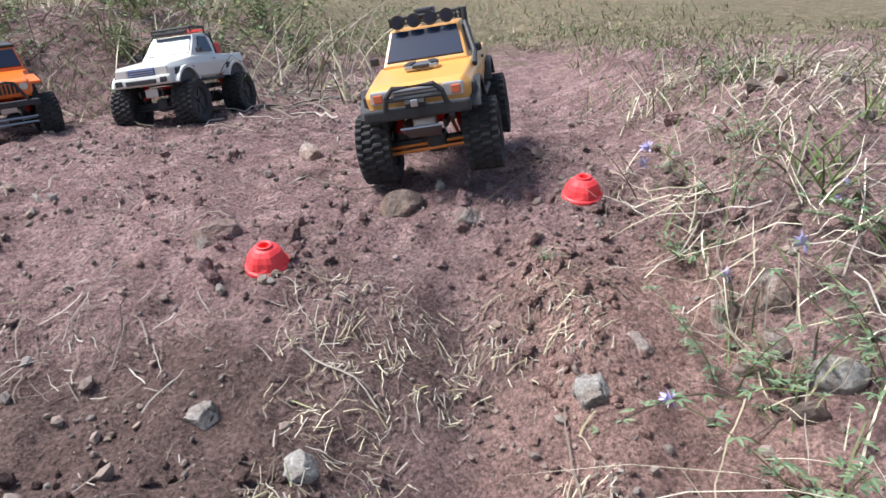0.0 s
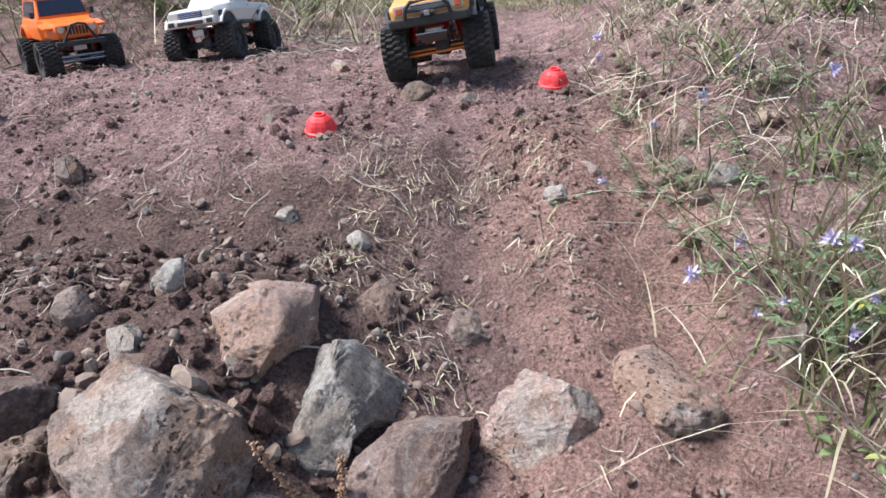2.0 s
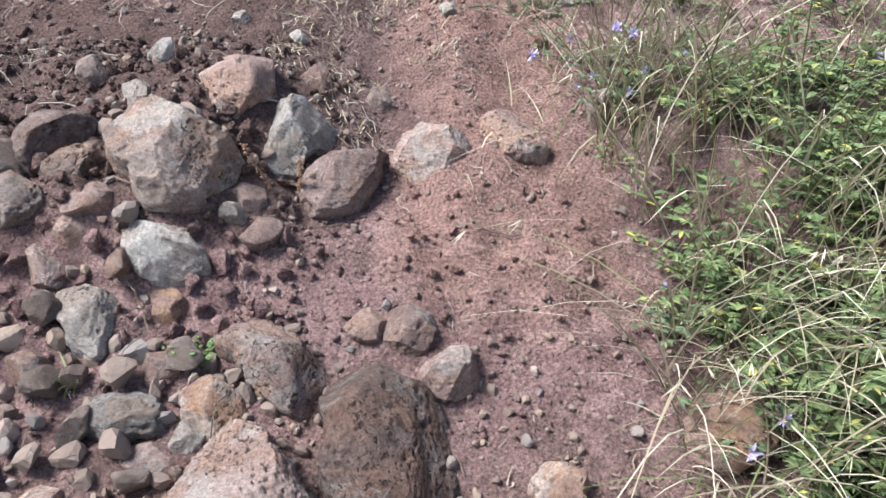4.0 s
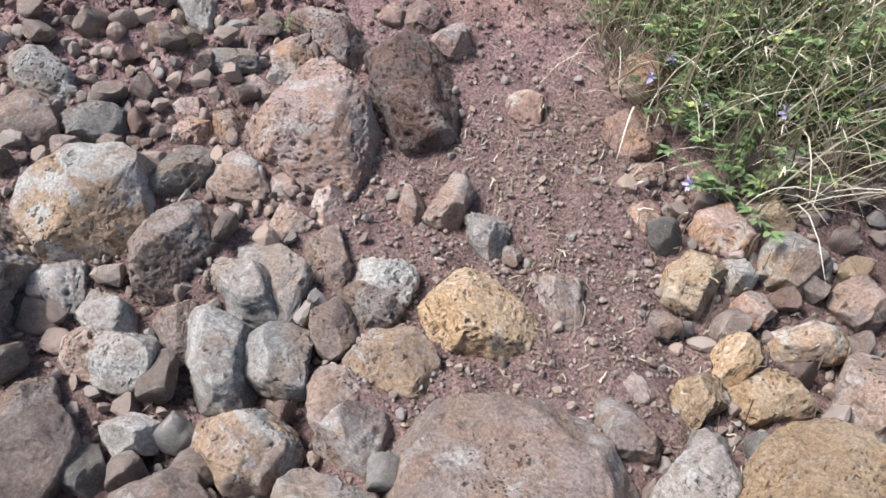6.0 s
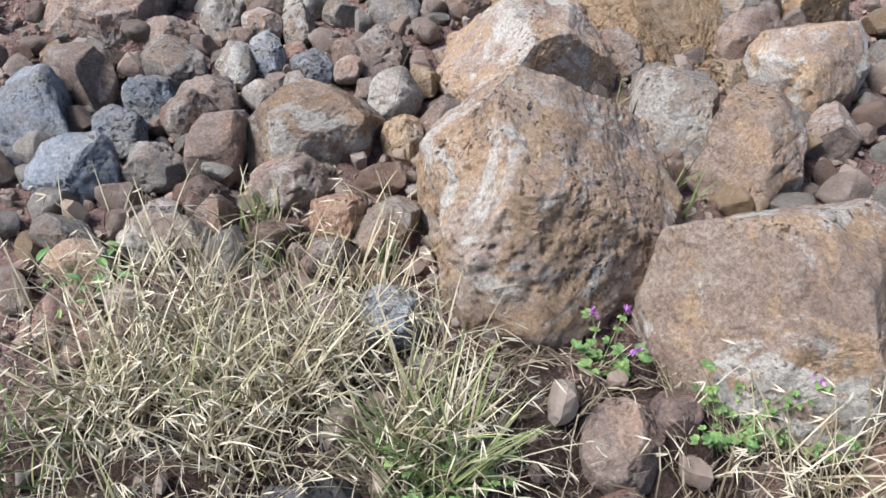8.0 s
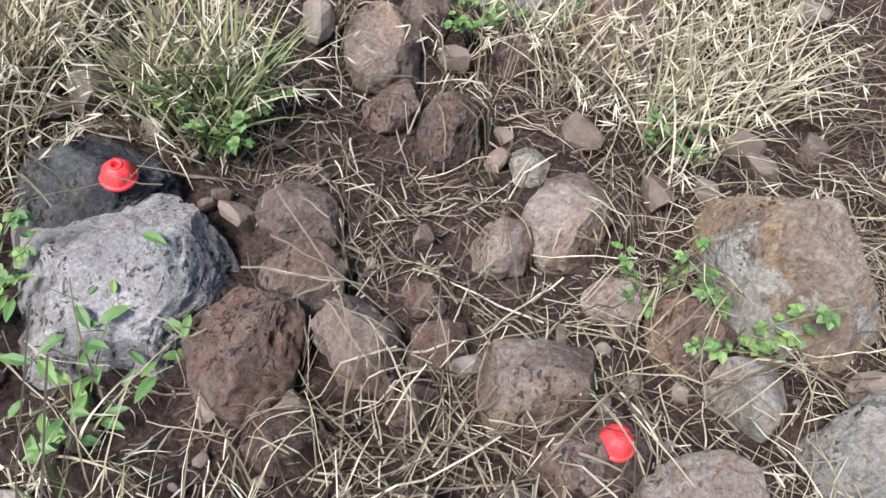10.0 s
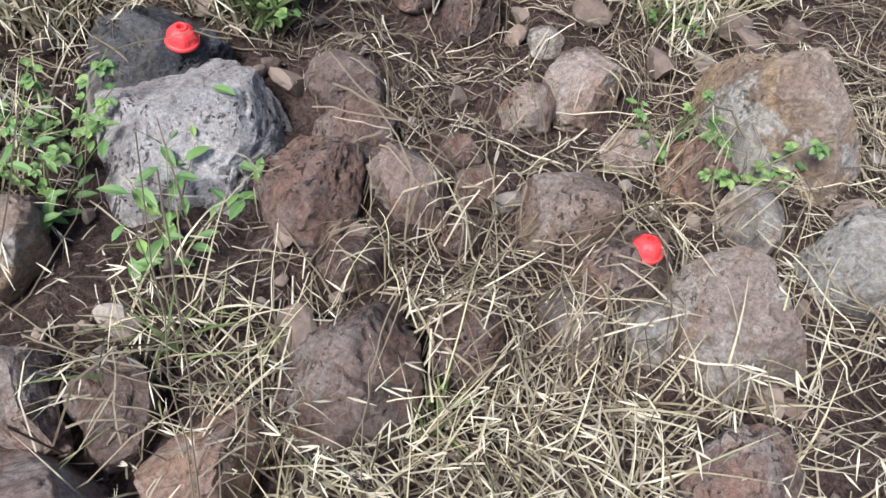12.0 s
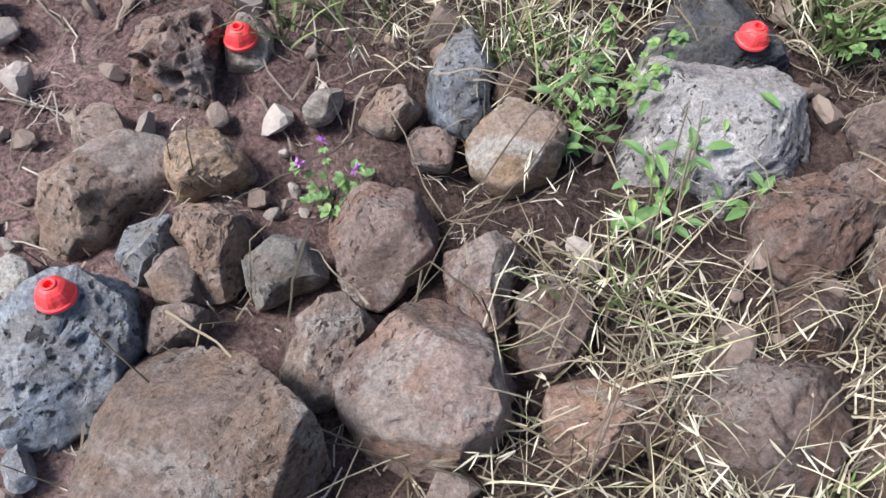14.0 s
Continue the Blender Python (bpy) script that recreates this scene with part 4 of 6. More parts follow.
SMALL = [rock_points(lv, [0.8 + 0.4 * ((k * 7 + s * 5) % 9) / 9 for k in range(8)], 0.8, s + 900, 6) for s in range(10) for lv in (1,)]
MEDIUM = [rock_points(2, [0.75 + 0.5 * ((k * 5 + s * 7) % 11) / 11 for k in range(8)], 0.75, s + 950, 11, 0.4, 0.0, (0.42, 0.85)) for s in range(24)]


def scatter_stone(soup, rng, shapes, x, y, size, sink=0.25):
    p, faces = shapes[rng.randint(len(shapes))]
    turn = np.array(random_turn(rng)) @ np.diag(rng.uniform(0.7, 1.15, 3) * size)
    q = p @ turn.T + np.array((x, y, ground_z(x, y) + size * (0.6 - sink)))
    soup.add(q.tolist(), faces)


def build_gravel():
    rng = np.random.RandomState(11)
    soup = Soup()
    n = 0
    while n < 21000:
        x, y = rng.uniform(-1.7, 1.4), rng.uniform(-2.4, 2.4)
        thick = noise.noise(Vector((x * 4, y * 4, 9.1))) + 0.5 * noise.noise(Vector((x * 11, y * 11, 2.1)))
        if thick < rng.uniform(-0.6, 0.8):
            continue
        n += 1
        scatter_stone(soup, rng, SMALL, x, y, min(0.012, 0.0027 * math.exp(rng.normal(0, 0.65))))
    return tagged(new("gravel", soup.build("gravel", [CRUMBS])), "loose reddish soil crumbs and fine gravel on the slope", "gravel", kind="stuff")


STONE_WORDS = {"b": "fist-sized dusty brown stone wedged among rocks", "g": "fist-sized grey stone wedged among rocks", "o": "fist-sized ochre-tan stone wedged among rocks", "p": "fist-sized pale stone wedged among rocks", "r": "fist-sized reddish stone wedged among rocks"}
STONE_SHAPES = []
for k in range(14):
    p, faces = rock_points(3, [0.75 + 0.5 * ((i * 5 + k * 7) % 11) / 11 for i in range(9)], 0.85, k + 990, 13, 0.9, 0.0, (0.45, 0.85))
    for kind in "bbgop"[k % 5] + "bgrbg"[k % 5]:
        me = bpy.data.meshes.new("stone")
        me.from_pydata(p.tolist(), [], faces)
        me.polygons.foreach_set("use_smooth", [False] * len(faces))
        me.materials.append(STONE[kind])
        STONE_SHAPES.append((kind, me))


def loose_stone(rng, x, y, size):
    kind, me = STONE_SHAPES[rng.randint(len(STONE_SHAPES))]
    while kind in "go" and y > -0.62:
        kind, me = STONE_SHAPES[rng.randint(len(STONE_SHAPES))]
    ob = new("stone", me)
    stretch = Matrix.Diagonal((*(rng.uniform(0.75, 1.15, 3) * size), 1.0))
    ob.matrix_basis = Matrix.Translation((x, y, ground_z(x, y) + size * 0.45)) @ random_turn(rng).to_4x4() @ stretch
    return tagged(ob, STONE_WORDS[kind], "stone", "loose stones of the field")


def build_rubble():
    """The small stones that fill the gaps of the stone field, large ones first."""
    rng = np.random.RandomState(12)
    soup, earth = Soup(), Soup()
    cells = {}

    def drop(count, xr, yr, sizes, inside=None, tight=0.6, single=False):
        n = tries = 0
        while n < count and tries < count * 14:
            tries += 1
            x, y, s = rng.uniform(*xr), rng.uniform(*yr), rng.uniform(*sizes)
            if inside and not inside(x, y):
                continue
            if any((x - a) ** 2 + (y - b) ** 2 < (tight * (r + s)) ** 2 for a, b, r, _ in near_rocks(x, y)):
                continue
            c = (round(x / 0.1), round(y / 0.1))
            if any((x - a) ** 2 + (y - b) ** 2 < (0.68 * (r + s)) ** 2 for i in (-1, 0, 1) for j in (-1, 0, 1) for a, b, r in cells.get((c[0] + i, c[1] + j), ())):
                continue
            cells.setdefault(c, []).append((x, y, s))
            if single:
                loose_stone(rng, x, y, s)
            else:
                scatter_stone(earth if y > -0.05 and rng.rand() < 0.85 else soup, rng, MEDIUM if s > 0.009 else SMALL, x, y, s, 0.15)
            n += 1

    gully = lambda x, y: not (-0.16 < x < 0.42 and y > -1.0)
    drop(235, (-1.1, 1.1), (-2.15, -0.6), (0.034, 0.054), gully, 0.62, True)
    drop(520, (-1.6, 1.35), (-2.2, -0.5), (0.020, 0.036), gully)
    drop(600, (-1.6, 1.35), (-2.25, -0.45), (0.012, 0.020), gully)
    drop(1500, (-1.6, 1.35), (-2.25, -0.45), (0.007, 0.014), gully)
    drop(260, (-0.16, 0.42), (-1.0, 0.25), (0.005, 0.013))
    drop(900, (-0.16, 0.45), (-1.05, -0.3), (0.0025, 0.006))
    drop(55, (-1.2, -0.25), (-0.62, 0.28), (0.030, 0.046), None, 0.6, True)
    drop(300, (-1.5, -0.2), (-0.62, 0.32), (0.016, 0.032))
    drop(320, (-1.5, -0.12), (-0.7, 0.3), (0.012, 0.024))
    drop(700, (-1.5, -0.02), (-0.62, 0.7), (0.006, 0.015))
    drop(160, (-1.6, 1.2), (-3.4, 1.6), (0.005, 0.012))
    drop(110, (-1.6, 0.9), (-3.4, -2.2), (0.020, 0.040))
    drop(260, (-1.6, 0.2), (-3.4, -2.2), (0.008, 0.020))
    drop(60, (0.36, 1.0), (0.5, 1.5), (0.010, 0.028))
    tagged(new("earth_lumps", earth.build("earth_lumps", [SOIL])), "dark crumbly lumps of earth above the rocks", "clods", kind="stuff")
    return tagged(new("rubble", soup.build("rubble", [CRUMBS])), "small brown and grey stones filling gaps between rocks", "rubble", kind="stuff")


def build_clods():
    rng = np.random.RandomState(14)
    soup = Soup()
    n = 0
    while n < 2600:
        x, y = rng.uniform(-1.5, 0.6), rng.uniform(-0.2, 1.5)
        if noise.noise(Vector((x * 3.3, y * 3.3, 5.1))) + 0.5 * step(-x, 0.1, 0.5) * (1 - step(y, 0.6, 0.9)) < rng.uniform(-0.1, 0.7) or on_rock(x, y, 0.7):
            continue
        n += 1
        scatter_stone(soup, rng, SMALL if rng.rand() < 0.75 else MEDIUM, x, y, min(0.020, 0.0052 * math.exp(rng.normal(0, 0.55))), 0.35)
    return tagged(new("soil_clods", soup.build("soil_clods", [SOIL])), "dark crumbly soil clods scattered over the slope", "clods", kind="stuff")


build_gravel()
build_rubble()
build_clods()

# ---- dry straw, grass and plants ----


def straw_material(name, stops):
    n = Nodes(name)
    tone = n.ramp(n.island(), *stops)
    tone = n.mix(n.ramp(n.noise(60.0, 3, 0.6), (0.35, 0.0), (0.7, 0.35)), tone, (0.22, 0.16, 0.10))
    n.bsdf.inputs["Transmission Weight"].default_value = 0.0
    return n.done(tone, 0.75, spec=0.3)


STRAW = straw_material("dry_straw", ((0.0, (0.055, 0.042, 0.030)), (0.4, (0.145, 0.115, 0.080)), (0.75, (0.30, 0.25, 0.175)), (1.0, (0.58, 0.52, 0.40))))
DRY = straw_material("bleached_grass", ((0.0, (0.18, 0.145, 0.085)), (0.5, (0.47, 0.41, 0.275)), (0.85, (0.68, 0.62, 0.46)), (1.0, (0.38, 0.39, 0.19))))
BLEACHED = straw_material("bleached_stems", ((0.0, (0.30, 0.25, 0.165)), (0.5, (0.54, 0.48, 0.34)), (1.0, (0.76, 0.70, 0.56))))
TWIG = straw_material("grey_twigs", ((0.0, (0.075, 0.058, 0.047)), (0.5, (0.21, 0.17, 0.14)), (1.0, (0.54, 0.49, 0.42))))
GREEN = straw_material("green_blades", ((0.0, (0.06, 0.10, 0.03)), (0.5, (0.115, 0.18, 0.055)), (0.85, (0.20, 0.25, 0.10)), (1.0, (0.34, 0.33, 0.17))))


def leaf_material(name, stops):
    n = Nodes(name)
    tone = n.ramp(n.island(), *stops)
    tone = n.mix(n.ramp(n.noise(45.0, 4, 0.6), (0.4, 0.0), (0.75, 0.5)), tone, (0.20, 0.26, 0.10))
    n.bump((n.noise(180.0, 3, 0.6), 0.3, 0.002))
    m = n.done(tone, 0.55, spec=0.4)
    return m


LEAF = leaf_material("green_leaves", ((0.0, (0.07, 0.12, 0.05)), (0.5, (0.14, 0.205, 0.085)), (0.9, (0.23, 0.29, 0.12)), (1.0, (0.48, 0.42, 0.10))))
PALE_LEAF = leaf_material("grey_green_leaves", ((0.0, (0.07, 0.115, 0.062)), (0.6, (0.135, 0.195, 0.11)), (1.0, (0.235, 0.285, 0.16))))
BRIGHT_LEAF = leaf_material("bright_green_leaves", ((0.0, (0.07, 0.15, 0.045)), (0.6, (0.13, 0.235, 0.07)), (1.0, (0.23, 0.33, 0.10))))
HEDGE_LEAF = leaf_material("dark_hedge_leaves", ((0.0, (0.03, 0.06, 0.02)), (0.6, (0.06, 0.11, 0.035)), (1.0, (0.12, 0.17, 0.06))))


def plain(name, colour, rough=0.5, metal=0.0, spec=0.5, grain=0.25, scale=60.0):
    n = Nodes(name)
    tone = n.mix(n.ramp(n.noise(scale, 5, 0.65), (0.35, 0.0), (0.75, grain)), colour, tuple(min(1, c * 0.6 + 0.10) for c in colour))
    n.bump((n.noise(scale * 4, 3, 0.6), 0.15, 0.002))
    return n.done(tone, rough, metal, spec)


PETAL = plain("lilac_petals", (0.50, 0.45, 0.66), 0.6)
PINK = plain("magenta_petals", (0.55, 0.20, 0.62), 0.6)
SEED = plain("pale_seed_heads", (0.56, 0.50, 0.375), 0.8)


def cover_z(x, y):
    """The ground, or the back of a stone that lies over it."""
    z = ground_z(x, y)
    for a, b, s, h in near_rocks(x, y):
        r = ((x - a) ** 2 + (y - b) ** 2) / (s * s * 1.1)
        if r < 1 and h < 0.055:
            z = max(z, base_z(a, b) + h * (0.24 + 0.78 * (1 - r * r) ** 0.5))
    return z


def lying_stem(soup, rng, x, y, length, width, slot=0, lift=0.004, curl=0.5, thick=False):
    """A straw that follows the ground."""
    a = rng.uniform(0, 2 * math.pi)
    path = []
    n = 4 if length < 0.07 else 7
    for i in range(n):
        path.append(Vector((x, y, cover_z(x, y) + lift + (0.4 * lift * rng.rand()))))
        x, y = x + math.cos(a) * length / n, y + math.sin(a) * length / n
        a += rng.normal(0, curl)
    widths = [width * (1 - 0.5 * i / n) for i in range(n)]
    if thick:
        soup.stalk(path, widths, slot)
    else:
        up = Vector((rng.normal(0, 0.4), rng.normal(0, 0.4), 1))
        soup.strip(path, widths, (path[1] - path[0]).cross(up).normalized(), slot)


def standing_blade(soup, rng, x, y, length, width, lean, slot=0, ear=0.0, toward=None):
    """A blade or stem that bends over; ear: the chance of a drooping spikelet head."""
    a = rng.uniform(0, 2 * math.pi) if toward is None else toward + rng.normal(0, 0.6)
    out = Vector((math.cos(a), math.sin(a), 0))
    tilt, bend = lean * rng.uniform(0.4, 1.3), rng.uniform(0.15, 0.75)
    p = Vector((x, y, ground_z(x, y) - 0.005))
    path, n = [p.copy()], 5
    for i in range(n):
        t = min(tilt + bend * i / n * 1.6, 2.3)
        p = p + (out * math.sin(t) + Vector((0, 0, 1)) * math.cos(t)) * length / n
        path.append(p.copy())
    widths = [width * (1.0, 0.95, 0.85, 0.7, 0.45, 0.1)[i] for i in range(n + 1)]
    side = out.cross(Vector((0, 0, 1)))
    side = (side * math.cos(a * 3) + Vector((0, 0, 1)).cross(side) * math.sin(a * 3) * 0.6).normalized()
    soup.strip(path, widths, side, slot)
    if rng.rand() < ear:
        for k in range(rng.randint(4, 8)):
            q = path[-1 - k // 3]
            d = (out * rng.uniform(0.2, 0.9) + Vector((rng.normal(0, 0.4), rng.normal(0, 0.4), -rng.uniform(0.2, 1.1)))).normalized()
            l = rng.uniform(0.014, 0.030)
            s = d.orthogonal().normalized()
            soup.strip([q, q + d * l * 0.4, q + d * l], [0.0004, 0.0011, 0.0002], s, slot + 1 if slot == 0 else slot)


def tuft(soup, rng, x, y, count, height, spread, lean=0.5, slot=0, ear=0.25, width=0.0014, toward=None):
    for _ in range(count):
        r, a = spread * math.sqrt(rng.rand()), rng.uniform(0, 6.283)
        standing_blade(soup, rng, x + r * math.cos(a), y + r * math.sin(a), height * rng.uniform(0.45, 1.15), width * rng.uniform(0.6, 1.3), lean, slot, ear, toward)


def field(seed, count, xr, yr, make, skip=0.0, clump=3.0, floor=-0.1, inside=None):
    """Calls make(rng, x, y) at random places, thicker in patches."""
    rng = np.random.RandomState(seed)
    n = tries = 0
    while n < count and tries < count * 20:
        tries += 1
        x, y = rng.uniform(*xr), rng.uniform(*yr)
        if inside and not inside(x, y):
            continue
        if noise.noise(Vector((x * clump, y * clump, seed * 1.7))) + rng.normal(0, 0.15) < floor:
            continue
        if skip and on_rock(x, y, skip):
            continue
        make(rng, x, y)
        n += 1


def stuff(name, soup, materials, label, category):
    return tagged(new(name, soup.build(name, materials)), label, category, kind="stuff")


# straw lying on the bare slope
litter = Soup()
field(21, 3200, (-1.5, 1.2), (-0.9, 1.9), lambda r, x, y: lying_stem(litter, r, x, y, r.uniform(0.01, 0.035), r.uniform(0.0004, 0.001), 1, 0.004, 0.2), 1.05, 5.0, 0.05)
field(22, 1300, (-0.22, 0.22), (0.25, 1.0), lambda r, x, y: lying_stem(litter, r, x, y, r.uniform(0.01, 0.045), r.uniform(0.0005, 0.0012), 1 + (r.rand() < 0.4), 0.005, 0.22), 1.05, 6.0, -0.1)
field(23, 520, (-1.1, -0.35), (0.3, 1.3), lambda r, x, y: lying_stem(litter, r, x, y, r.uniform(0.02, 0.09), r.uniform(0.0005, 0.0013), 1, 0.005, 0.22), 0.8, 5.0, 0.05)
field(24, 900, (0.05, 0.7), (-1.1, -0.25), lambda r, x, y: lying_stem(litter, r, x, y, r.uniform(0.008, 0.04), r.uniform(0.0006, 0.0016), 0, 0.005), 0.8, 6.0, -0.2)
field(25, 26, (-1.0, 0.5), (-0.4, 1.3), lambda r, x, y: lying_stem(litter, r, x, y, r.uniform(0.09, 0.2), r.uniform(0.0009, 0.002), 1, 0.007, 0.35, True))
stuff("straw_litter", litter, [STRAW, TWIG, DRY], "scattered dry straw bits and twigs on bare soil", "straw")

# the thick mat of straw at the foot of the stones
mat_straw = Soup()
foot = lambda x, y: y < -2.2 + 0.22 * math.sin(x * 5) and not (x < -0.62 and y < -2.45 and noise.noise(Vector((x * 4, y * 4, 1))) < 0.25)
field(31, 5200, (-1.1, 1.1), (-3.7, -2.15), lambda r, x, y: lying_stem(mat_straw, r, x, y, r.uniform(0.02, 0.12), r.uniform(0.0005, 0.0014), 0, r.uniform(0.003, 0.022), 0.14), 0.9, 3.5, -0.12, foot)
field(32, 260, (-0.9, 0.9), (-3.6, -2.2), lambda r, x, y: lying_stem(mat_straw, r, x, y, r.uniform(0.10, 0.34), r.uniform(0.0007, 0.0014), 0, r.uniform(0.01, 0.05), 0.11, True), 0.0, 2.5, -0.1, foot)
field(33, 320, (-1.6, -0.6), (-3.6, -2.3), lambda r, x, y: lying_stem(mat_straw, r, x, y, r.uniform(0.03, 0.16), r.uniform(0.0007, 0.0016), 1, 0.006, 0.3), 0.8, 4.0, 0.1)
field(34, 5200, (-1.2, 1.0), (-3.6, -2.15), lambda r, x, y: lying_stem(mat_straw, r, x, y, r.uniform(0.008, 0.04), r.uniform(0.0004, 0.001), 1, r.uniform(0.002, 0.010), 0.25), 0.9, 4.0, -0.25, foot)
field(35, 900, (-1.6, -0.5), (-3.4, -2.3), lambda r, x, y: lying_stem(mat_straw, r, x, y, r.uniform(0.006, 0.03), r.uniform(0.0004, 0.0009), 1, 0.003, 0.25), 0.9, 4.0, -0.1)
field(36, 1300, (-0.40, 0.55), (-3.5, -2.9), lambda r, x, y: lying_stem(mat_straw, r, x, y, r.uniform(0.04, 0.20), r.uniform(0.0005, 0.0013), 2 * (r.rand() < 0.35), r.uniform(0.006, 0.035), 0.10), 0.7, 3.0, -0.15, foot)
stuff("straw_mat", mat_straw, [STRAW, TWIG, DRY], "thick mat of fallen dry grass stems between rocks", "straw")

# standing dry grass at the foot
dry = Soup()
TUFTS = (
    (-0.50, -2.18, 24), (-0.42, -2.29, 90), (-0.30, -2.32, 100), (-0.20, -2.26, 50), (-0.36, -2.42, 90), (-0.52, -2.37, 80), (-0.14, -2.48, 80),
    (-0.60, -2.22, 20), (-0.10, -2.28, 24), (0.34, -2.62, 60), (0.46, -2.70, 60), (0.52, -2.58, 70), (0.62, -2.48, 70), (0.40, -2.80, 50),
    (0.60, -2.75, 70), (0.72, -2.60, 60), (-0.42, -2.88, 70), (-0.38, -3.02, 70), (-0.47, -2.60, 60), (-0.36, -3.15, 60), (-0.24, -3.12, 50),
    (-0.15, -3.22, 70), (0.02, -3.26, 60), (-0.55, -2.52, 50), (-0.66, -2.56, 40), (0.24, -2.52, 40), (-0.52, -2.68, 40), (-0.48, -3.08, 40),
)
rng = np.random.RandomState(41)
for k, (x, y, count) in enumerate(TUFTS):
    tuft(dry, rng, x, y, int(count * (2.8 if k < 9 else 2.3 if k < 16 else 1.1)), 0.18 if k < 16 else 0.13, 0.075, 0.5, 0, 0.26, 0.0017 if k < 16 else 0.0013)
for x, y, count in ((-0.36, -1.98, 26), (-0.15, -2.02, 30), (-0.30, -2.08, 40), (-0.02, -2.16, 30), (-0.62, -2.05, 20), (-0.52, -1.10, 5)):
    tuft(dry, rng, x, y, int(count * 0.8), 0.12, 0.05, 0.6, 0, 0.1)
stuff("dry_grass", dry, [DRY, SEED], "tufts of bleached dry oat grass at the foot of the rocks", "grass")

# grass and stems on the bank beside the slope
bank = Soup()
edge = lambda x, y: x > (0.34 + 0.16 * (1 - step(y, -0.1, 0.5)) + 0.10 * (1 - step(y, -0.5, -0.15)) + 0.05 * math.sin(y * 9)) and y > -0.62
field(51, 1600, (0.3, 1.9), (-0.6, 2.3), lambda r, x, y: standing_blade(bank, r, x, y, r.uniform(0.04, 0.15) * (1 - 0.5 * step(y, 0.6, 1.0)), r.uniform(0.0007, 0.0018), 0.9, 0, 0.03), 0.5, 2.2, -0.05, edge)
field(52, 1900, (0.25, 1.7), (0.75, 1.9), lambda r, x, y: lying_stem(bank, r, x, y, r.uniform(0.05, 0.22), r.uniform(0.0006, 0.0014), 0 if r.rand() < 0.4 else 2, r.uniform(0.004, 0.035), 0.16), 0.5, 2.5, -0.05, edge)
field(53, 3200, (0.45, 1.9), (-0.6, 0.55), lambda r, x, y: standing_blade(bank, r, x, y, r.uniform(0.18, 0.52) * (1 - 0.6 * step(y, 0.45, 0.85)), r.uniform(0.0010, 0.0024), 0.75, 0 if r.rand() < 0.85 else 3, 0.05, -1.9), 0.0, 2.0, 0.0, edge)
field(54, 1500, (0.3, 1.9), (-0.6, 2.2), lambda r, x, y: standing_blade(bank, r, x, y, r.uniform(0.05, 0.15), r.uniform(0.0008, 0.0018), 0.7, 3, 0.0), 0.4, 2.6, 0.0, edge)
for x, y in ((0.55, 1.45), (0.68, 1.60), (0.45, 1.62), (0.85, 1.5), (0.62, 1.28), (0.95, 1.75), (0.5, 1.85), (0.8, 1.95)):
    tuft(bank, rng, x, y, 45, 0.10, 0.10, 0.85, 0, 0.05)
for x, y in ((0.72, 1.22), (0.9, 1.3), (0.55, 1.05)):
    tuft(bank, rng, x, y, 30, 0.13, 0.05, 0.8, 3, 0.0, 0.0022)
stuff("bank_grass", bank, [BLEACHED, SEED, TWIG, GREEN], "tangle of dry and green grass on the bank", "grass")

# the far field
meadow = Soup()
field(61, 7000, (-1.7, 2.6), (2.35, 5.0), lambda r, x, y: standing_blade(meadow, r, x, y, r.uniform(0.025, 0.07), r.uniform(0.001, 0.0024), 0.7, 3 if r.rand() < 0.6 else 0, 0.0), 0.0, 1.3, -0.02, lambda x, y: not -0.62 - 0.1 * y < x < 0.42 or noise.noise(Vector((x * 2, y * 2, 8))) > 0.25)
field(62, 9000, (-5, 7), (4.3, 13), lambda r, x, y: standing_blade(meadow, r, x, y, r.uniform(0.03, 0.09), r.uniform(0.002, 0.005), 0.9, 3 if r.rand() < 0.65 else 0, 0.0), 0.0, 0.6, -0.1)
stuff("meadow_grass", meadow, [STRAW, SEED, TWIG, GREEN], "short patchy green and yellow meadow grass", "grass")


# ---- leafy plants ----
def leaf(soup, base, along, up, length, width, slot=0, droop=0.35):
    """A folded pointed leaf."""
    side = along.cross(up).normalized()
    up = side.cross(along).normalized()
    rows = ((0.0, 0.04), (0.3, 0.85), (0.6, 0.95), (0.85, 0.5), (1.0, 0.02))
    verts = []
    for s, w in rows:
        mid = base + along * length * s - up * droop * length * s * s
        verts += [tuple(mid - side * width * w + up * width * w * 0.35), tuple(mid), tuple(mid + side * width * w + up * width * w * 0.35)]
    faces = []
    for i in range(len(rows) - 1):
        faces += [(3 * i, 3 * i + 1, 3 * i + 4, 3 * i + 3), (3 * i + 1, 3 * i + 2, 3 * i + 5, 3 * i + 4)]
    soup.add(verts, faces, slot)


def part(name, mesh, parent, label=""):
    ob = new(name, mesh)
    ob.parent = parent
    return tagged(ob, label) if label else ob


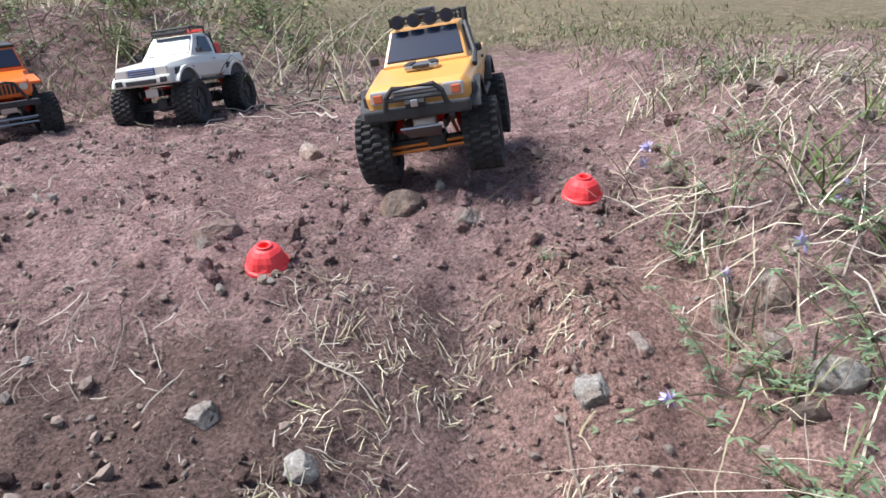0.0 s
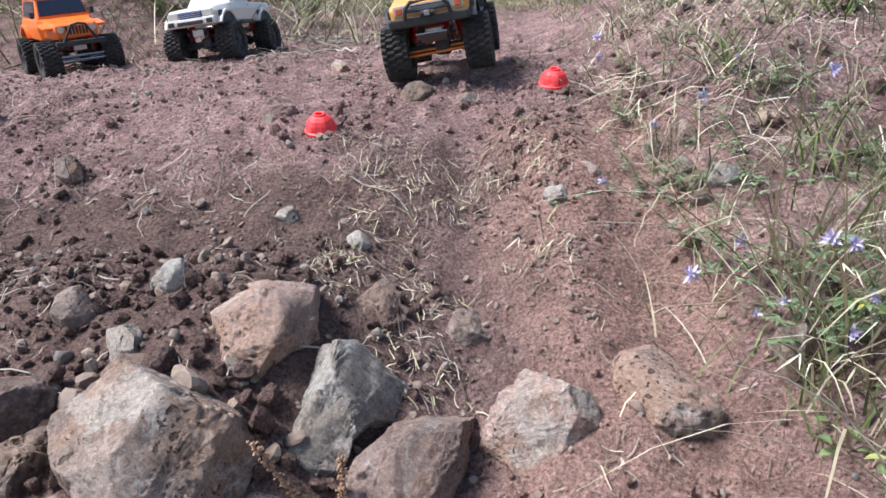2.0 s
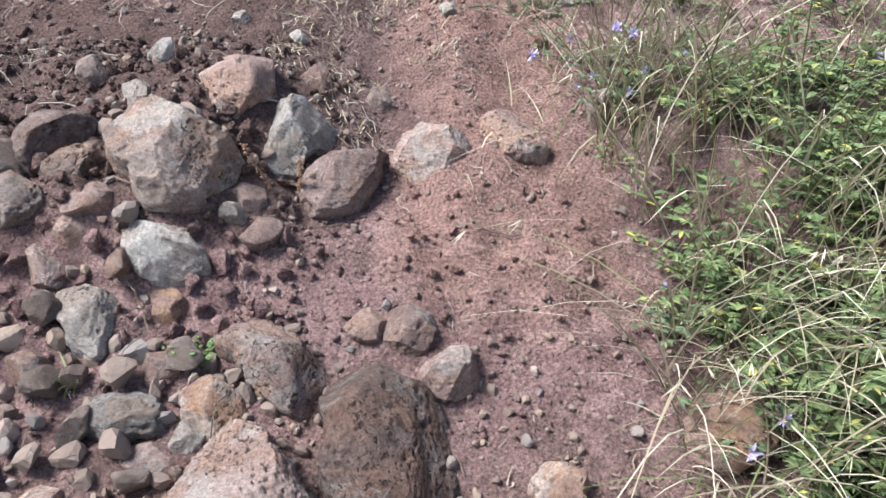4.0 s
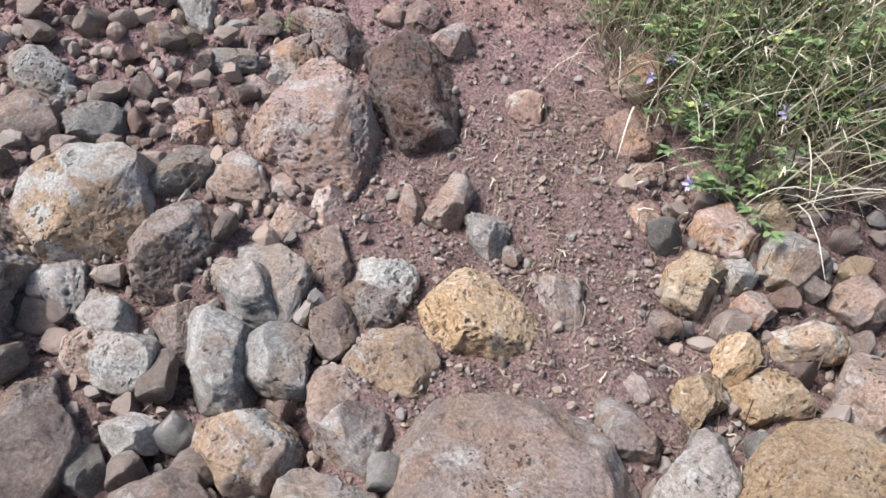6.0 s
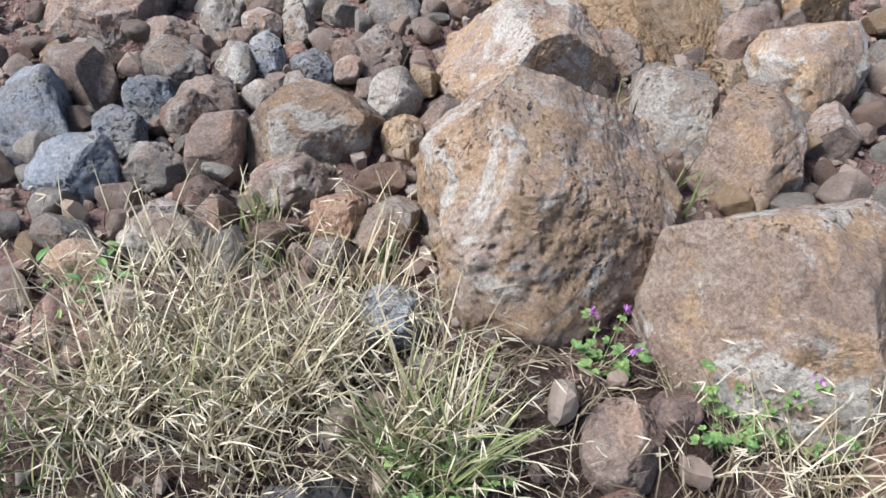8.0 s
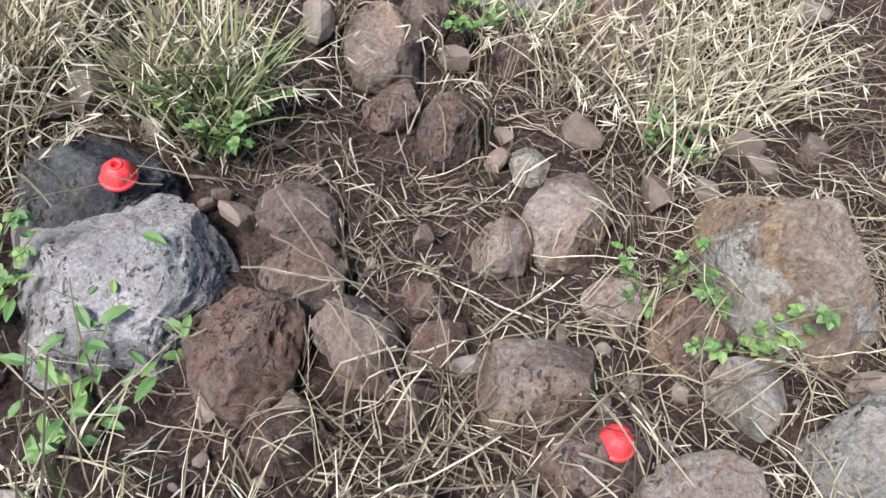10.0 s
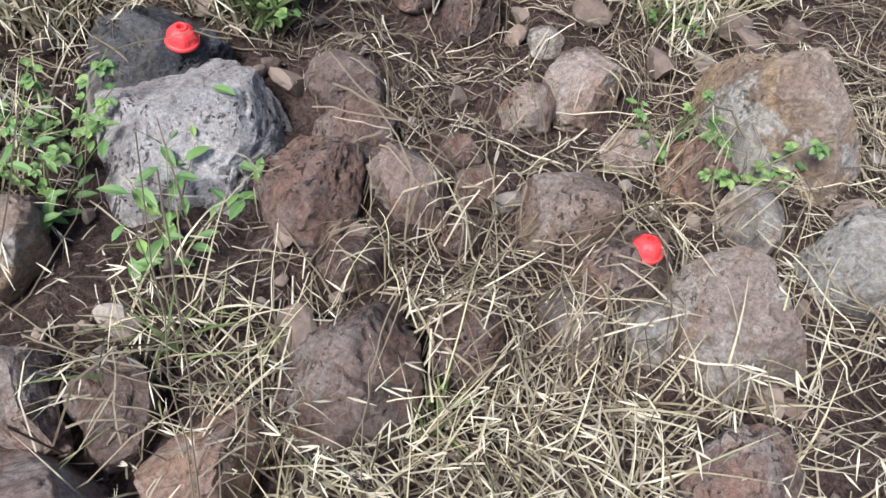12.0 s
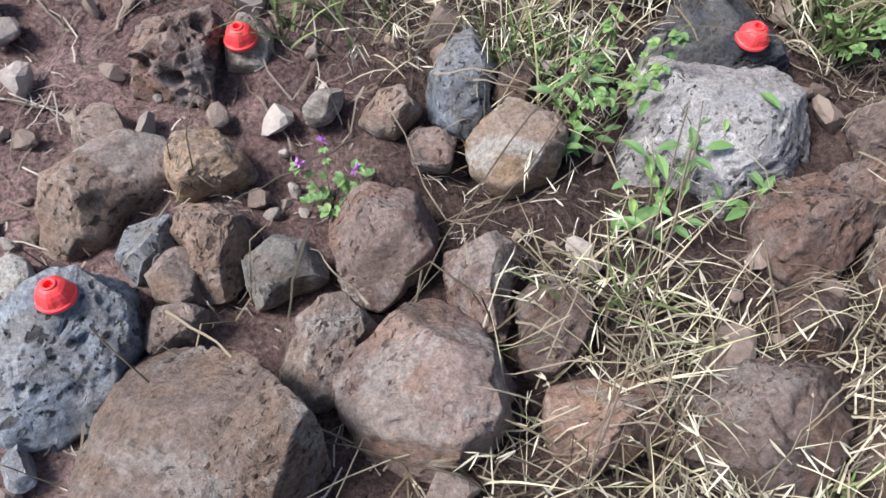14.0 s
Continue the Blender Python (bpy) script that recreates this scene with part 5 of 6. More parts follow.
def leafy_plant(name, label, seed, stems=9, height=0.16, reach=0.9, leaves=7, size=0.024, narrow=0.28, material=LEAF, triple=True, flowers=2, flower=PETAL, stalk=GREEN):
    """A plant of spreading stems with leaves in threes or pairs and a few flower heads."""
    rng = np.random.RandomState(seed)
    root = new(name)
    tagged(root, label, "plant", name.replace("_", " ") + "s")
    leaf_soup, heads = Soup(), []
    for i in range(stems):
        a = 6.283 * i / stems + rng.uniform(-0.4, 0.4)
        out = Vector((math.cos(a), math.sin(a), 0))
        tilt, p = rng.uniform(0.15, reach), Vector((out.x * 0.01, out.y * 0.01, -0.01))
        path, length, n = [p.copy()], height * rng.uniform(0.6, 1.2), 6
        for k in range(n):
            t = tilt + 0.10 * k + rng.normal(0, 0.06)
            p = p + (out * math.sin(t) + Vector((0, 0, 1)) * math.cos(t)) * length / n
            path.append(p.copy())
        stem_soup = Soup()
        stem_soup.stalk(path, [0.0013 * (1 - 0.1 * k) for k in range(n + 1)])
        part("stem", stem_soup.build("stem", [stalk]), root)
        for k in range(leaves):
            f = 0.15 + 0.85 * (k + rng.rand()) / leaves * (n - 0.01) / n
            j = min(int(f * n), n - 1)
            q = path[j].lerp(path[j + 1], f * n - j)
            side = rng.uniform(0, 6.283)
            d = Vector((math.cos(side), math.sin(side), rng.uniform(0.0, 0.7))).normalized()
            l = size * rng.uniform(0.6, 1.25)
            for turn in (-0.9, 0.0, 0.9) if triple else (0.0,):
                e = Vector((d.x * math.cos(turn) - d.y * math.sin(turn), d.x * math.sin(turn) + d.y * math.cos(turn), d.z)).normalized()
                leaf(leaf_soup, q + d * l * 0.35, e, Vector((0, 0, 1)), l, l * narrow)
        if i < flowers:
            heads.append((path[-1], (path[-1] - path[-2]).normalized()))
    tagged(part("foliage", leaf_soup.build("foliage", [material]), root), kind="stuff")
    for q, d in heads:
        s = Soup()
        for k in range(16):
            e = (d * rng.uniform(0.2, 1) + Vector(rng.normal(0, 0.7, 3))).normalized()
            leaf(s, q, e, d + Vector((0.01, 0, 0)), rng.uniform(0.010, 0.017), 0.0026, 0, 0.1)
        part("flower_head", s.build("flower_head", [flower]), root, "small lilac flower head")
    return root


def plant_copies(first, places):
    for k, (x, y, size, turn) in enumerate(places):
        m = Matrix.Translation((x, y, ground_z(x, y))) @ Matrix.Rotation(turn, 4, "Z") @ Matrix.Scale(size, 4)
        if k == 0:
            first.matrix_basis = m
        else:
            copy_thing(first, m).matrix_basis = m


prng = np.random.RandomState(71)


def bank_places(count, xr, yr, sizes, inside=edge):
    out = []
    while len(out) < count:
        x, y = prng.uniform(*xr), prng.uniform(*yr)
        if inside(x, y):
            out.append((x, y, prng.uniform(*sizes), prng.uniform(0, 6.28)))
    return out


CLOVER_WORDS = "green trailing plant with three-part leaves and lilac flowers"
plant_copies(leafy_plant("bank_clover", CLOVER_WORDS, 1, 13, 0.19, 1.1, 11, 0.018, 0.24, flowers=1), bank_places(36, (0.5, 1.5), (-0.55, 0.38), (0.8, 1.3)))
plant_copies(leafy_plant("bank_clover", CLOVER_WORDS, 2, 11, 0.22, 1.2, 13, 0.020, 0.19, flowers=0), bank_places(40, (0.42, 1.5), (-0.52, 0.42), (0.8, 1.3)))
plant_copies(leafy_plant("bank_clover", CLOVER_WORDS, 3, 14, 0.15, 1.2, 9, 0.016, 0.22, PALE_LEAF, True, 2), bank_places(22, (0.38, 1.3), (-0.4, 1.1), (0.6, 1.0)))
plant_copies(leafy_plant("trailing_weed", "long trailing green weed with narrow leaves and lilac flowers", 12, 7, 0.24, 1.25, 8, 0.016, 0.15, PALE_LEAF, True, 2), [(0.36, 0.80, 0.9, 0.5), (0.41, 0.62, 1.0, 2.0), (0.47, 0.50, 1.0, 4.0), (0.52, 0.72, 1.1, 1.0), (0.58, 0.42, 1.0, 3.0), (0.62, 0.90, 1.0, 5.0), (0.44, 1.08, 0.9, 2.6), (0.72, 0.66, 1.0, 0.3)])
plant_copies(leafy_plant("yellowing_plant", "leafy plant with some yellow leaves on the bank", 4, 8, 0.16, 1.0, 7, 0.024, 0.28, LEAF, False, 0), bank_places(12, (0.46, 1.2), (-0.45, 0.7), (0.7, 1.2)))
plant_copies(leafy_plant("grey_weed", "low grey-green weed with narrow leaves", 5, 14, 0.10, 0.9, 7, 0.020, 0.16, PALE_LEAF, False, 0), [(0.154, 1.018, 0.30, 0.4), (0.60, 1.62, 1.2, 1.0), (0.86, 1.24, 1.3, 2.0), (0.50, 1.22, 0.8, 3.0), (0.36, 1.02, 0.7, 5.0), (0.42, 0.78, 0.8, 1.4)])
plant_copies(
    leafy_plant("bush", "scrubby green bush behind the parked trucks", 6, 24, 0.40, 1.0, 16, 0.028, 0.34, LEAF, False, 0),
    [(-1.75, 2.75, 1.0, 0.0), (-1.30, 2.95, 0.8, 1.0), (-1.0, 3.1, 0.9, 2.0), (-2.1, 3.2, 1.2, 3.0), (-1.5, 3.5, 1.2, 4.0), (-0.75, 3.5, 0.9, 5.0), (-0.35, 3.9, 0.8, 1.5), (-2.6, 2.6, 1.2, 2.5), (-1.1, 4.2, 1.3, 0.7), (-2.0, 4.4, 1.5, 3.5), (-3.0, 3.6, 1.5, 1.2)],
)
plant_copies(leafy_plant("green_herb", "fresh green herb with oval leaves among dry grass", 7, 9, 0.11, 0.6, 7, 0.011, 0.40, BRIGHT_LEAF, True, 0), HERBS)
plant_copies(leafy_plant("sow_thistle", "bright green weed with long toothed leaves", 8, 8, 0.11, 0.7, 4, 0.030, 0.20, BRIGHT_LEAF, False, 0), WEEDS)
plant_copies(leafy_plant("pink_flower_herb", "small wild herb with magenta flowers", 9, 6, 0.10, 0.5, 4, 0.018, 0.36, BRIGHT_LEAF, True, 3, PINK), FLOWERS)

# twisted dead stems on the hump behind the trucks, and the far hedge
scrub = Soup()
field(81, 1300, (-2.8, -0.3), (2.35, 4.2), lambda r, x, y: standing_blade(scrub, r, x, y, r.uniform(0.12, 0.5), r.uniform(0.0014, 0.0032), 1.0, (2, 2, 0, 0, 3)[r.randint(5)], 0.0), 0.0, 1.5, -0.2)
field(82, 160, (-2.6, -0.2), (2.1, 3.4), lambda r, x, y: lying_stem(scrub, r, x, y, r.uniform(0.1, 0.5), r.uniform(0.002, 0.005), 2, 0.01, 0.3, True))
stuff("dead_stems", scrub, [DRY, SEED, TWIG, GREEN], "twisted dead stems and weeds on the bank", "scrub")
hedge = Soup()
hrng = np.random.RandomState(91)
for _ in range(5000):
    x, y = hrng.uniform(-9, 11), hrng.uniform(13.5, 16.5)
    top = 0.8 + 0.35 * noise.noise(Vector((x * 0.9, y, 3))) + 0.25 * noise.noise(Vector((x * 3, y * 3, 3)))
    d = Vector(hrng.normal(0, 1, 3)).normalized()
    leaf(hedge, Vector((x, y, base_z(x, y) + top * hrng.rand())), d, Vector((0.1, 0.2, 1)), hrng.uniform(0.1, 0.2), 0.04)
stuff("hedge", hedge, [HEDGE_LEAF], "dark green far hedge behind the meadow", "hedge")

# green grass clumps
fresh = Soup()
grng = np.random.RandomState(45)
for x, y, count, height, spread in ((-0.12, -2.52, 130, 0.19, 0.05), (-0.62, -2.42, 60, 0.14, 0.08), (-0.74, -2.52, 60, 0.14, 0.09), (-0.50, -2.60, 40, 0.13, 0.06), (-0.42, -2.92, 30, 0.12, 0.05), (0.33, -2.03, 26, 0.13, 0.04), (0.36, -1.78, 20, 0.11, 0.04), (-0.35, -2.03, 34, 0.10, 0.04), (-0.26, -3.10, 22, 0.08, 0.02), (-0.45, -0.12, 22, 0.06, 0.02), (-0.17, -2.16, 20, 0.10, 0.05), (-0.33, -2.12, 20, 0.10, 0.05), (0.55, -2.50, 26, 0.14, 0.05), (0.78, 0.25, 40, 0.2, 0.1), (0.62, 0.72, 30, 0.12, 0.06), (0.31, -2.10, 20, 0.12, 0.04), (0.47, 0.30, 26, 0.16, 0.05)):
    tuft(fresh, grng, x, y, count, height, spread, 0.45, 0, 0.0, 0.0020)
stuff("green_grass", fresh, [GREEN], "fresh green grass clumps growing between the rocks", "grass")


def long_straw(a, b):
    """One long bleached stem with a slight sag and a few drooping spikelets."""
    s = Soup()
    a, b = Vector(a), Vector(b)
    k = grng.uniform(0.0008, 0.0014)
    side = (b - a).cross(Vector((0, 0, 1))).normalized()
    bow = grng.uniform(-0.08, 0.08) * (b - a).length
    path = [a.lerp(b, i / 8) + (side * bow + Vector((0, 0, 0.06 * (b - a).length))) * math.sin(math.pi * i / 8) + Vector(grng.normal(0, 0.0015, 3)) for i in range(9)]
    s.stalk(path, [k * (1.1 - 0.06 * i) for i in range(9)])
    me = s.build("straw_stem", [STRAW])
    return tagged(new("straw_stem", me), "long bleached grass stem lying across the ground", "straw", "long grass stems")


STEMS = (
    ((-0.470, -2.696, -0.855), (-0.621, -2.960, -0.876)),
    ((-0.367, -2.755, -0.826), (-0.474, -3.130, -0.855)),
    ((-0.238, -3.007, -0.849), (-0.353, -3.126, -0.846)),
    ((0.003, -3.043, -0.851), (-0.113, -3.002, -0.880)),
    ((-0.224, -2.658, -0.844), (-0.370, -2.636, -0.843)),
    ((-0.584, -2.715, -0.845), (-0.484, -2.695, -0.885)),
    ((-0.070, -3.043, -0.851), (-0.163, -3.162, -0.850)),
    ((-0.522, -2.920, -0.902), (-0.439, -3.019, -0.876)),
    ((-0.157, -2.752, -0.856), (-0.078, -2.888, -0.894)),
    ((-0.442, -2.663, -0.844), (-0.630, -2.954, -0.887)),
    ((-0.368, -2.799, -0.827), (-0.475, -3.111, -0.858)),
    ((-0.215, -2.993, -0.851), (-0.355, -3.111, -0.848)),
    ((-0.684, -2.755, -0.896), (-0.812, -2.839, -0.907)),
    ((-0.721, -2.878, -0.875), (-0.718, -3.043, -0.871)),
    ((-0.611, -2.685, -0.875), (-0.503, -2.697, -0.875)),
    ((-0.849, -2.958, -0.907), (-0.720, -3.043, -0.871)),
    ((-0.524, -2.860, -0.896), (-0.435, -2.977, -0.884)),
    ((-0.657, -2.959, -0.866), (-0.715, -2.903, -0.873)),
    ((-0.194, -2.781, -0.847), (-0.066, -2.853, -0.886)),
    ((-0.184, -2.765, -0.847), (-0.174, -2.804, -0.918)),
    ((0.093, -2.465, -0.835), (-0.056, -2.399, -0.840)),
    ((-0.082, -2.543, -0.890), (0.041, -2.557, -0.891)),
    ((-0.016, -1.443, -0.832), (-0.137, -1.915, -0.846)),
    ((0.916, -1.000, -0.765), (0.951, -1.331, -0.805)),
    ((-0.536, -0.517, -0.642), (-0.553, -0.698, -0.735)),
    ((-0.409, 0.043, -0.407), (-0.339, -0.046, -0.477)),
    ((-0.344, -0.046, -0.477), (-0.404, -0.140, -0.521)),
    ((0.044, 0.872, -0.109), (-0.000, 0.729, -0.177)),
    ((0.037, 1.144, 0.009), (0.338, 1.583, 0.092)),
    ((0.089, 1.330, 0.050), (0.204, 1.384, 0.055)),
    ((-0.556, 0.997, -0.052), (-0.484, 0.917, -0.089)),
    ((-0.653, 0.957, -0.071), (-0.567, 0.954, -0.072)),
    ((0.348, 0.519, -0.241), (0.468, 0.421, -0.210)),
    ((0.402, 0.353, -0.276), (0.326, 0.321, -0.328)),
    ((-0.371, -0.448, -0.648), (-0.434, -0.539, -0.680)),
    ((0.163, -0.499, -0.686), (0.174, -0.550, -0.703)),
    ((0.829, -0.109, -0.122), (0.662, -0.411, -0.530)),
    ((0.756, -0.060, -0.134), (0.748, -0.145, -0.282)),
    ((0.574, 0.040, -0.200), (0.548, -0.050, -0.348)),
    ((0.692, -0.001, -0.229), (0.801, -0.115, -0.139)),
    ((0.619, 0.013, -0.233), (0.443, -0.195, -0.508)),
    ((0.785, -0.194, -0.236), (0.681, -0.363, -0.522)),
)
for ends in STEMS:
    long_straw(*ends)


def dock_stalk(x, y, height, lean):
    """A dry stalk set with brown seed clusters."""
    root = tagged(new("dock_stalk"), "dry brown dock stalk covered in seeds", "plant", "dock stalks")
    root.matrix_basis = Matrix.Translation((x, y, ground_z(x, y)))
    path = [Vector((lean * i / 6 * height, -0.25 * height * i / 6, height * i / 6)) for i in range(7)]
    s = Soup()
    s.stalk(path, [0.0012] * 7)
    part("stem", s.build("stem", [TWIG]), root)
    seeds = Soup()
    for _ in range(110):
        f = grng.uniform(0.15, 1.0) * 5.99
        q = path[int(f)].lerp(path[int(f) + 1], f - int(f))
        p, faces = SMALL[grng.randint(len(SMALL))]
        d = Vector(grng.normal(0, 1, 3)).normalized() * grng.uniform(0.002, 0.007)
        seeds.add((p * 0.0022 + np.array(q + d)).tolist(), faces)
    tagged(part("seed_heads", seeds.build("seed_heads", [DOCK]), root), kind="stuff")
    return root


DOCK = plain("dock_seeds", (0.34, 0.20, 0.12), 0.8)
dock_stalk(-0.165, 0.20, 0.10, -0.45)
dock_stalk(-0.125, 0.22, 0.08, 0.1)

# ---- marker cones ----
CONE = plain("red_plastic", (0.86, 0.055, 0.058), 0.5, 0.0, 0.4, 0.12, 90.0)


def marker_cone():
    """A low printed gate marker: round brim, faceted dome, open top."""
    bm = bmesh.new()
    rows = ((0.0345, 0.0), (0.0350, 0.003), (0.0345, 0.0065), (0.0315, 0.0085), (0.0300, 0.013), (0.0275, 0.021), (0.0230, 0.029), (0.0170, 0.0345), (0.0125, 0.0365), (0.0120, 0.0395), (0.0100, 0.0400), (0.0078, 0.0390), (0.0072, 0.028))
    rings = []
    n = 24
    for r, z in rows:
        flat = 0.045 if 0.010 < z < 0.036 else 0.0
        rings.append([bm.verts.new((r * (1 - flat * (k % 4 == 2) + flat * (k % 4 == 0)) * math.cos(6.2832 * k / n), r * (1 - flat * (k % 4 == 2) + flat * (k % 4 == 0)) * math.sin(6.2832 * k / n), z)) for k in range(n)])
    for a, b in zip(rings, rings[1:]):
        for k in range(n):
            bm.faces.new((a[k], a[(k + 1) % n], b[(k + 1) % n], b[k]))
    bm.faces.new(rings[0][::-1])
    bm.faces.new(rings[-1])
    me = bpy.data.meshes.new("marker_cone")
    bm.to_mesh(me)
    bm.free()
    me.materials.append(CONE)
    return tagged(new("marker_cone", me), "small red plastic gate marker cone with open top", "cone", "gate marker cones")


def solid_z(x, y):
    best = ground_z(x, y)
    for ob in scene.collection.objects:
        if ob.name.startswith(("rock", "boulder")):
            if (ob.location.x - x) ** 2 + (ob.location.y - y) ** 2 < 0.09:
                inv = ob.matrix_basis.inverted()
                hit, place, *_ = ob.ray_cast(inv @ Vector((x, y, 1.2)), (inv.to_3x3() @ Vector((0, 0, -1))).normalized())
                if hit:
                    best = max(best, (ob.matrix_basis @ place).z)
    return best


bpy.context.view_layer.update()
first_cone = None
for x, y, size, tip, turn in CONES:
    m = Matrix.Translation((x, y, solid_z(x, y) - 0.004)) @ slope_turn(x, y) @ pose(0, 0, 0, 0, tip, turn) @ Matrix.Scale(size, 4)
    if first_cone is None:
        first_cone = marker_cone()
        first_cone.matrix_basis = m
    else:
        copy_thing(first_cone, m).matrix_basis = m

# ---- model trucks ----
BLACK = plain("black_plastic", (0.022, 0.022, 0.024), 0.55, 0.0, 0.5, 0.2)
RUBBER = plain("dusty_tyre_rubber", (0.030, 0.029, 0.028), 0.85, 0.0, 0.3, 0.35, 45.0)
GREY_METAL = plain("worn_aluminium", (0.50, 0.50, 0.51), 0.35, 0.9, 0.5, 0.2)
RED_METAL = plain("red_anodised_metal", (0.55, 0.03, 0.03), 0.4, 0.6, 0.5, 0.2)
ORANGE_METAL = plain("orange_links", (0.80, 0.26, 0.05), 0.4, 0.5, 0.5, 0.2)
YELLOW = plain("amber_yellow_paint", (0.68, 0.335, 0.080), 0.30, 0.0, 0.6, 0.10, 14.0)
WHITE = plain("cream_white_paint", (0.68, 0.66, 0.60), 0.28, 0.0, 0.6, 0.15, 14.0)
ORANGE = plain("bright_orange_paint", (0.85, 0.17, 0.02), 0.28, 0.0, 0.6, 0.08, 14.0)
GLASS = Nodes("dark_tinted_glazing").done((0.020, 0.030, 0.055), 0.10, spec=0.5)
PALE_GLASS = Nodes("silvery_glazing").done((0.13, 0.16, 0.18), 0.14, spec=0.5)
LAMP = plain("pale_lamp_lens", (0.62, 0.60, 0.56), 0.15, 0.3, 0.6, 0.2)
RED_LENS = plain("orange_red_lens", (0.70, 0.16, 0.06), 0.2, 0.0, 0.6, 0.2)
BLUE = plain("blue_grille_badge", (0.05, 0.09, 0.28), 0.35, 0.2, 0.5, 0.2)
RED_CLOTH = plain("red_cargo_load", (0.60, 0.06, 0.05), 0.7, 0.0, 0.3, 0.3, 40.0)


def box_mesh(name, size, material, bevel=0.003, at=(0, 0, 0), turn=(0, 0, 0), taper=1.0):
    bm = bmesh.new()
    bmesh.ops.create_cube(bm, size=1)
    for v in bm.verts:
        k = taper if v.co.z > 0 else 1.0
        v.co = Vector((v.co.x * size[0] * k, v.co.y * size[1] * k, v.co.z * size[2]))
    if bevel:
        bmesh.ops.bevel(bm, geom=bm.edges[:], offset=min(bevel, 0.45 * min(size)), segments=2, affect="EDGES", profile=0.6)
    bmesh.ops.transform(bm, matrix=Matrix.Translation(at) @ pose(0, 0, 0, *turn), verts=bm.verts)
    return smooth_flat(name, bm, material)


def smooth_flat(name, bm, material):
    me = bpy.data.meshes.new(name)
    bmesh.ops.recalc_face_normals(bm, faces=bm.faces[:])
    bm.to_mesh(me)
    bm.free()
    me.materials.append(material)
    return me


def rod_mesh(name, points, radius, material, sides=8, closed=False):
    """A bent rod through points."""
    bm = bmesh.new()
    pts = [Vector(p) for p in points]
    rings = []
    for i, p in enumerate(pts):
        along = (pts[min(i + 1, len(pts) - 1)] - pts[max(i - 1, 0)]).normalized()
        a = along.orthogonal().normalized()
        if rings and abs(along.x) < 0.99:
            a = (Vector((1, 0, 0)) - along * along.x).normalized()
        b = along.cross(a)
        rings.append([bm.verts.new(p + (a * math.cos(6.2832 * k / sides) + b * math.sin(6.2832 * k / sides)) * radius) for k in range(sides)])
    for r, s in zip(rings, rings[1:]):
        for k in range(sides):
            bm.faces.new((r[k], r[(k + 1) % sides], s[(k + 1) % sides], s[k]))
    bm.faces.new(rings[0][::-1])
    bm.faces.new(rings[-1])
    return smooth_flat(name, bm, material)


def loft_mesh(name, sections, material, bevel=0.0):
    """A skin over rings of points, one ring a section, closed at both ends."""
    bm = bmesh.new()
    rings = [[bm.verts.new(p) for p in ring] for ring in sections]
    n = len(rings[0])
    for a, b in zip(rings, rings[1:]):
        for k in range(n):
            bm.faces.new((a[k], a[(k + 1) % n], b[(k + 1) % n], b[k]))
    bm.faces.new(rings[0][::-1])
    bm.faces.new(rings[-1])
    if bevel:
        bmesh.ops.bevel(bm, geom=bm.edges[:], offset=bevel, segments=2, affect="EDGES", profile=0.6)
    return smooth_flat(name, bm, material)


def plate_mesh(name, corners, thick, material):
    """A thin slab on four corners."""
    c = [Vector(p) for p in corners]
    nrm = (c[1] - c[0]).cross(c[2] - c[0]).normalized() * thick
    return loft_mesh(name, [[p - nrm for p in c], [p + nrm for p in c]], material, thick * 0.5)


def tyre_mesh(radius, width):
    """A tyre whose tread steps up and down into two staggered rows of lugs."""
    bm = bmesh.new()
    n = 104
    half = width / 2
    prof = ((0.55, -0.62, 0), (0.62, -0.95, 0), (0.80, -1.05, 0), (0.92, -1.04, 1), (1.0, -1.0, 1), (1.0, -0.64, 1), (1.0, -0.58, 2), (1.0, -0.07, 2), (1.0, 0.07, 1), (1.0, 0.58, 1), (1.0, 0.64, 2), (1.0, 1.0, 2), (0.92, 1.04, 2), (0.80, 1.05, 0), (0.62, 0.95, 0), (0.55, 0.62, 0))
    rings = []
    for k in range(n):
        a = 6.2832 * k / n
        ring = []
        for r, w, row in prof:
            low = row and ((k + 2 * row) // 2) % 2 == 0
            ring.append(bm.verts.new((half * w, radius * (min(r, 0.915) if low else r) * math.cos(a), radius * (min(r, 0.915) if low else r) * math.sin(a))))
        rings.append(ring)
    for k in range(n):
        a, b = rings[k], rings[(k + 1) % n]
        for i in range(len(prof)):
            bm.faces.new((a[i], b[i], b[(i + 1) % len(prof)], a[(i + 1) % len(prof)]))
    return smooth_flat("tyre", bm, RUBBER)


def rim_mesh(radius, width, material):
    bm = bmesh.new()
    for x, r in ((0, radius * 0.60),):
        bmesh.ops.create_cone(bm, cap_ends=True, segments=24, radius1=r, radius2=r * 0.96, depth=width * 0.7, matrix=Matrix.Rotation(radians(90), 4, "Y"))
    for k in range(6):
        a = 6.2832 * k / 6
        for s in (-1, 1):
            m = Matrix.Translation((s * width * 0.36, radius * 0.34 * math.cos(a), radius * 0.34 * math.sin(a))) @ Matrix.Rotation(a, 4, "X") @ Matrix.Diagonal((0.004, radius * 0.42, radius * 0.16, 1))
            bmesh.ops.create_cube(bm, size=1, matrix=m)
    bmesh.ops.create_cone(bm, cap_ends=True, segments=10, radius1=radius * 0.16, radius2=radius * 0.12, depth=width * 0.95, matrix=Matrix.Rotation(radians(90), 4, "Y"))
    return smooth_flat("rim", bm, material)


TYRE_R, TYRE_W, TRACK, BASE = 0.063, 0.058, 0.188, 0.312


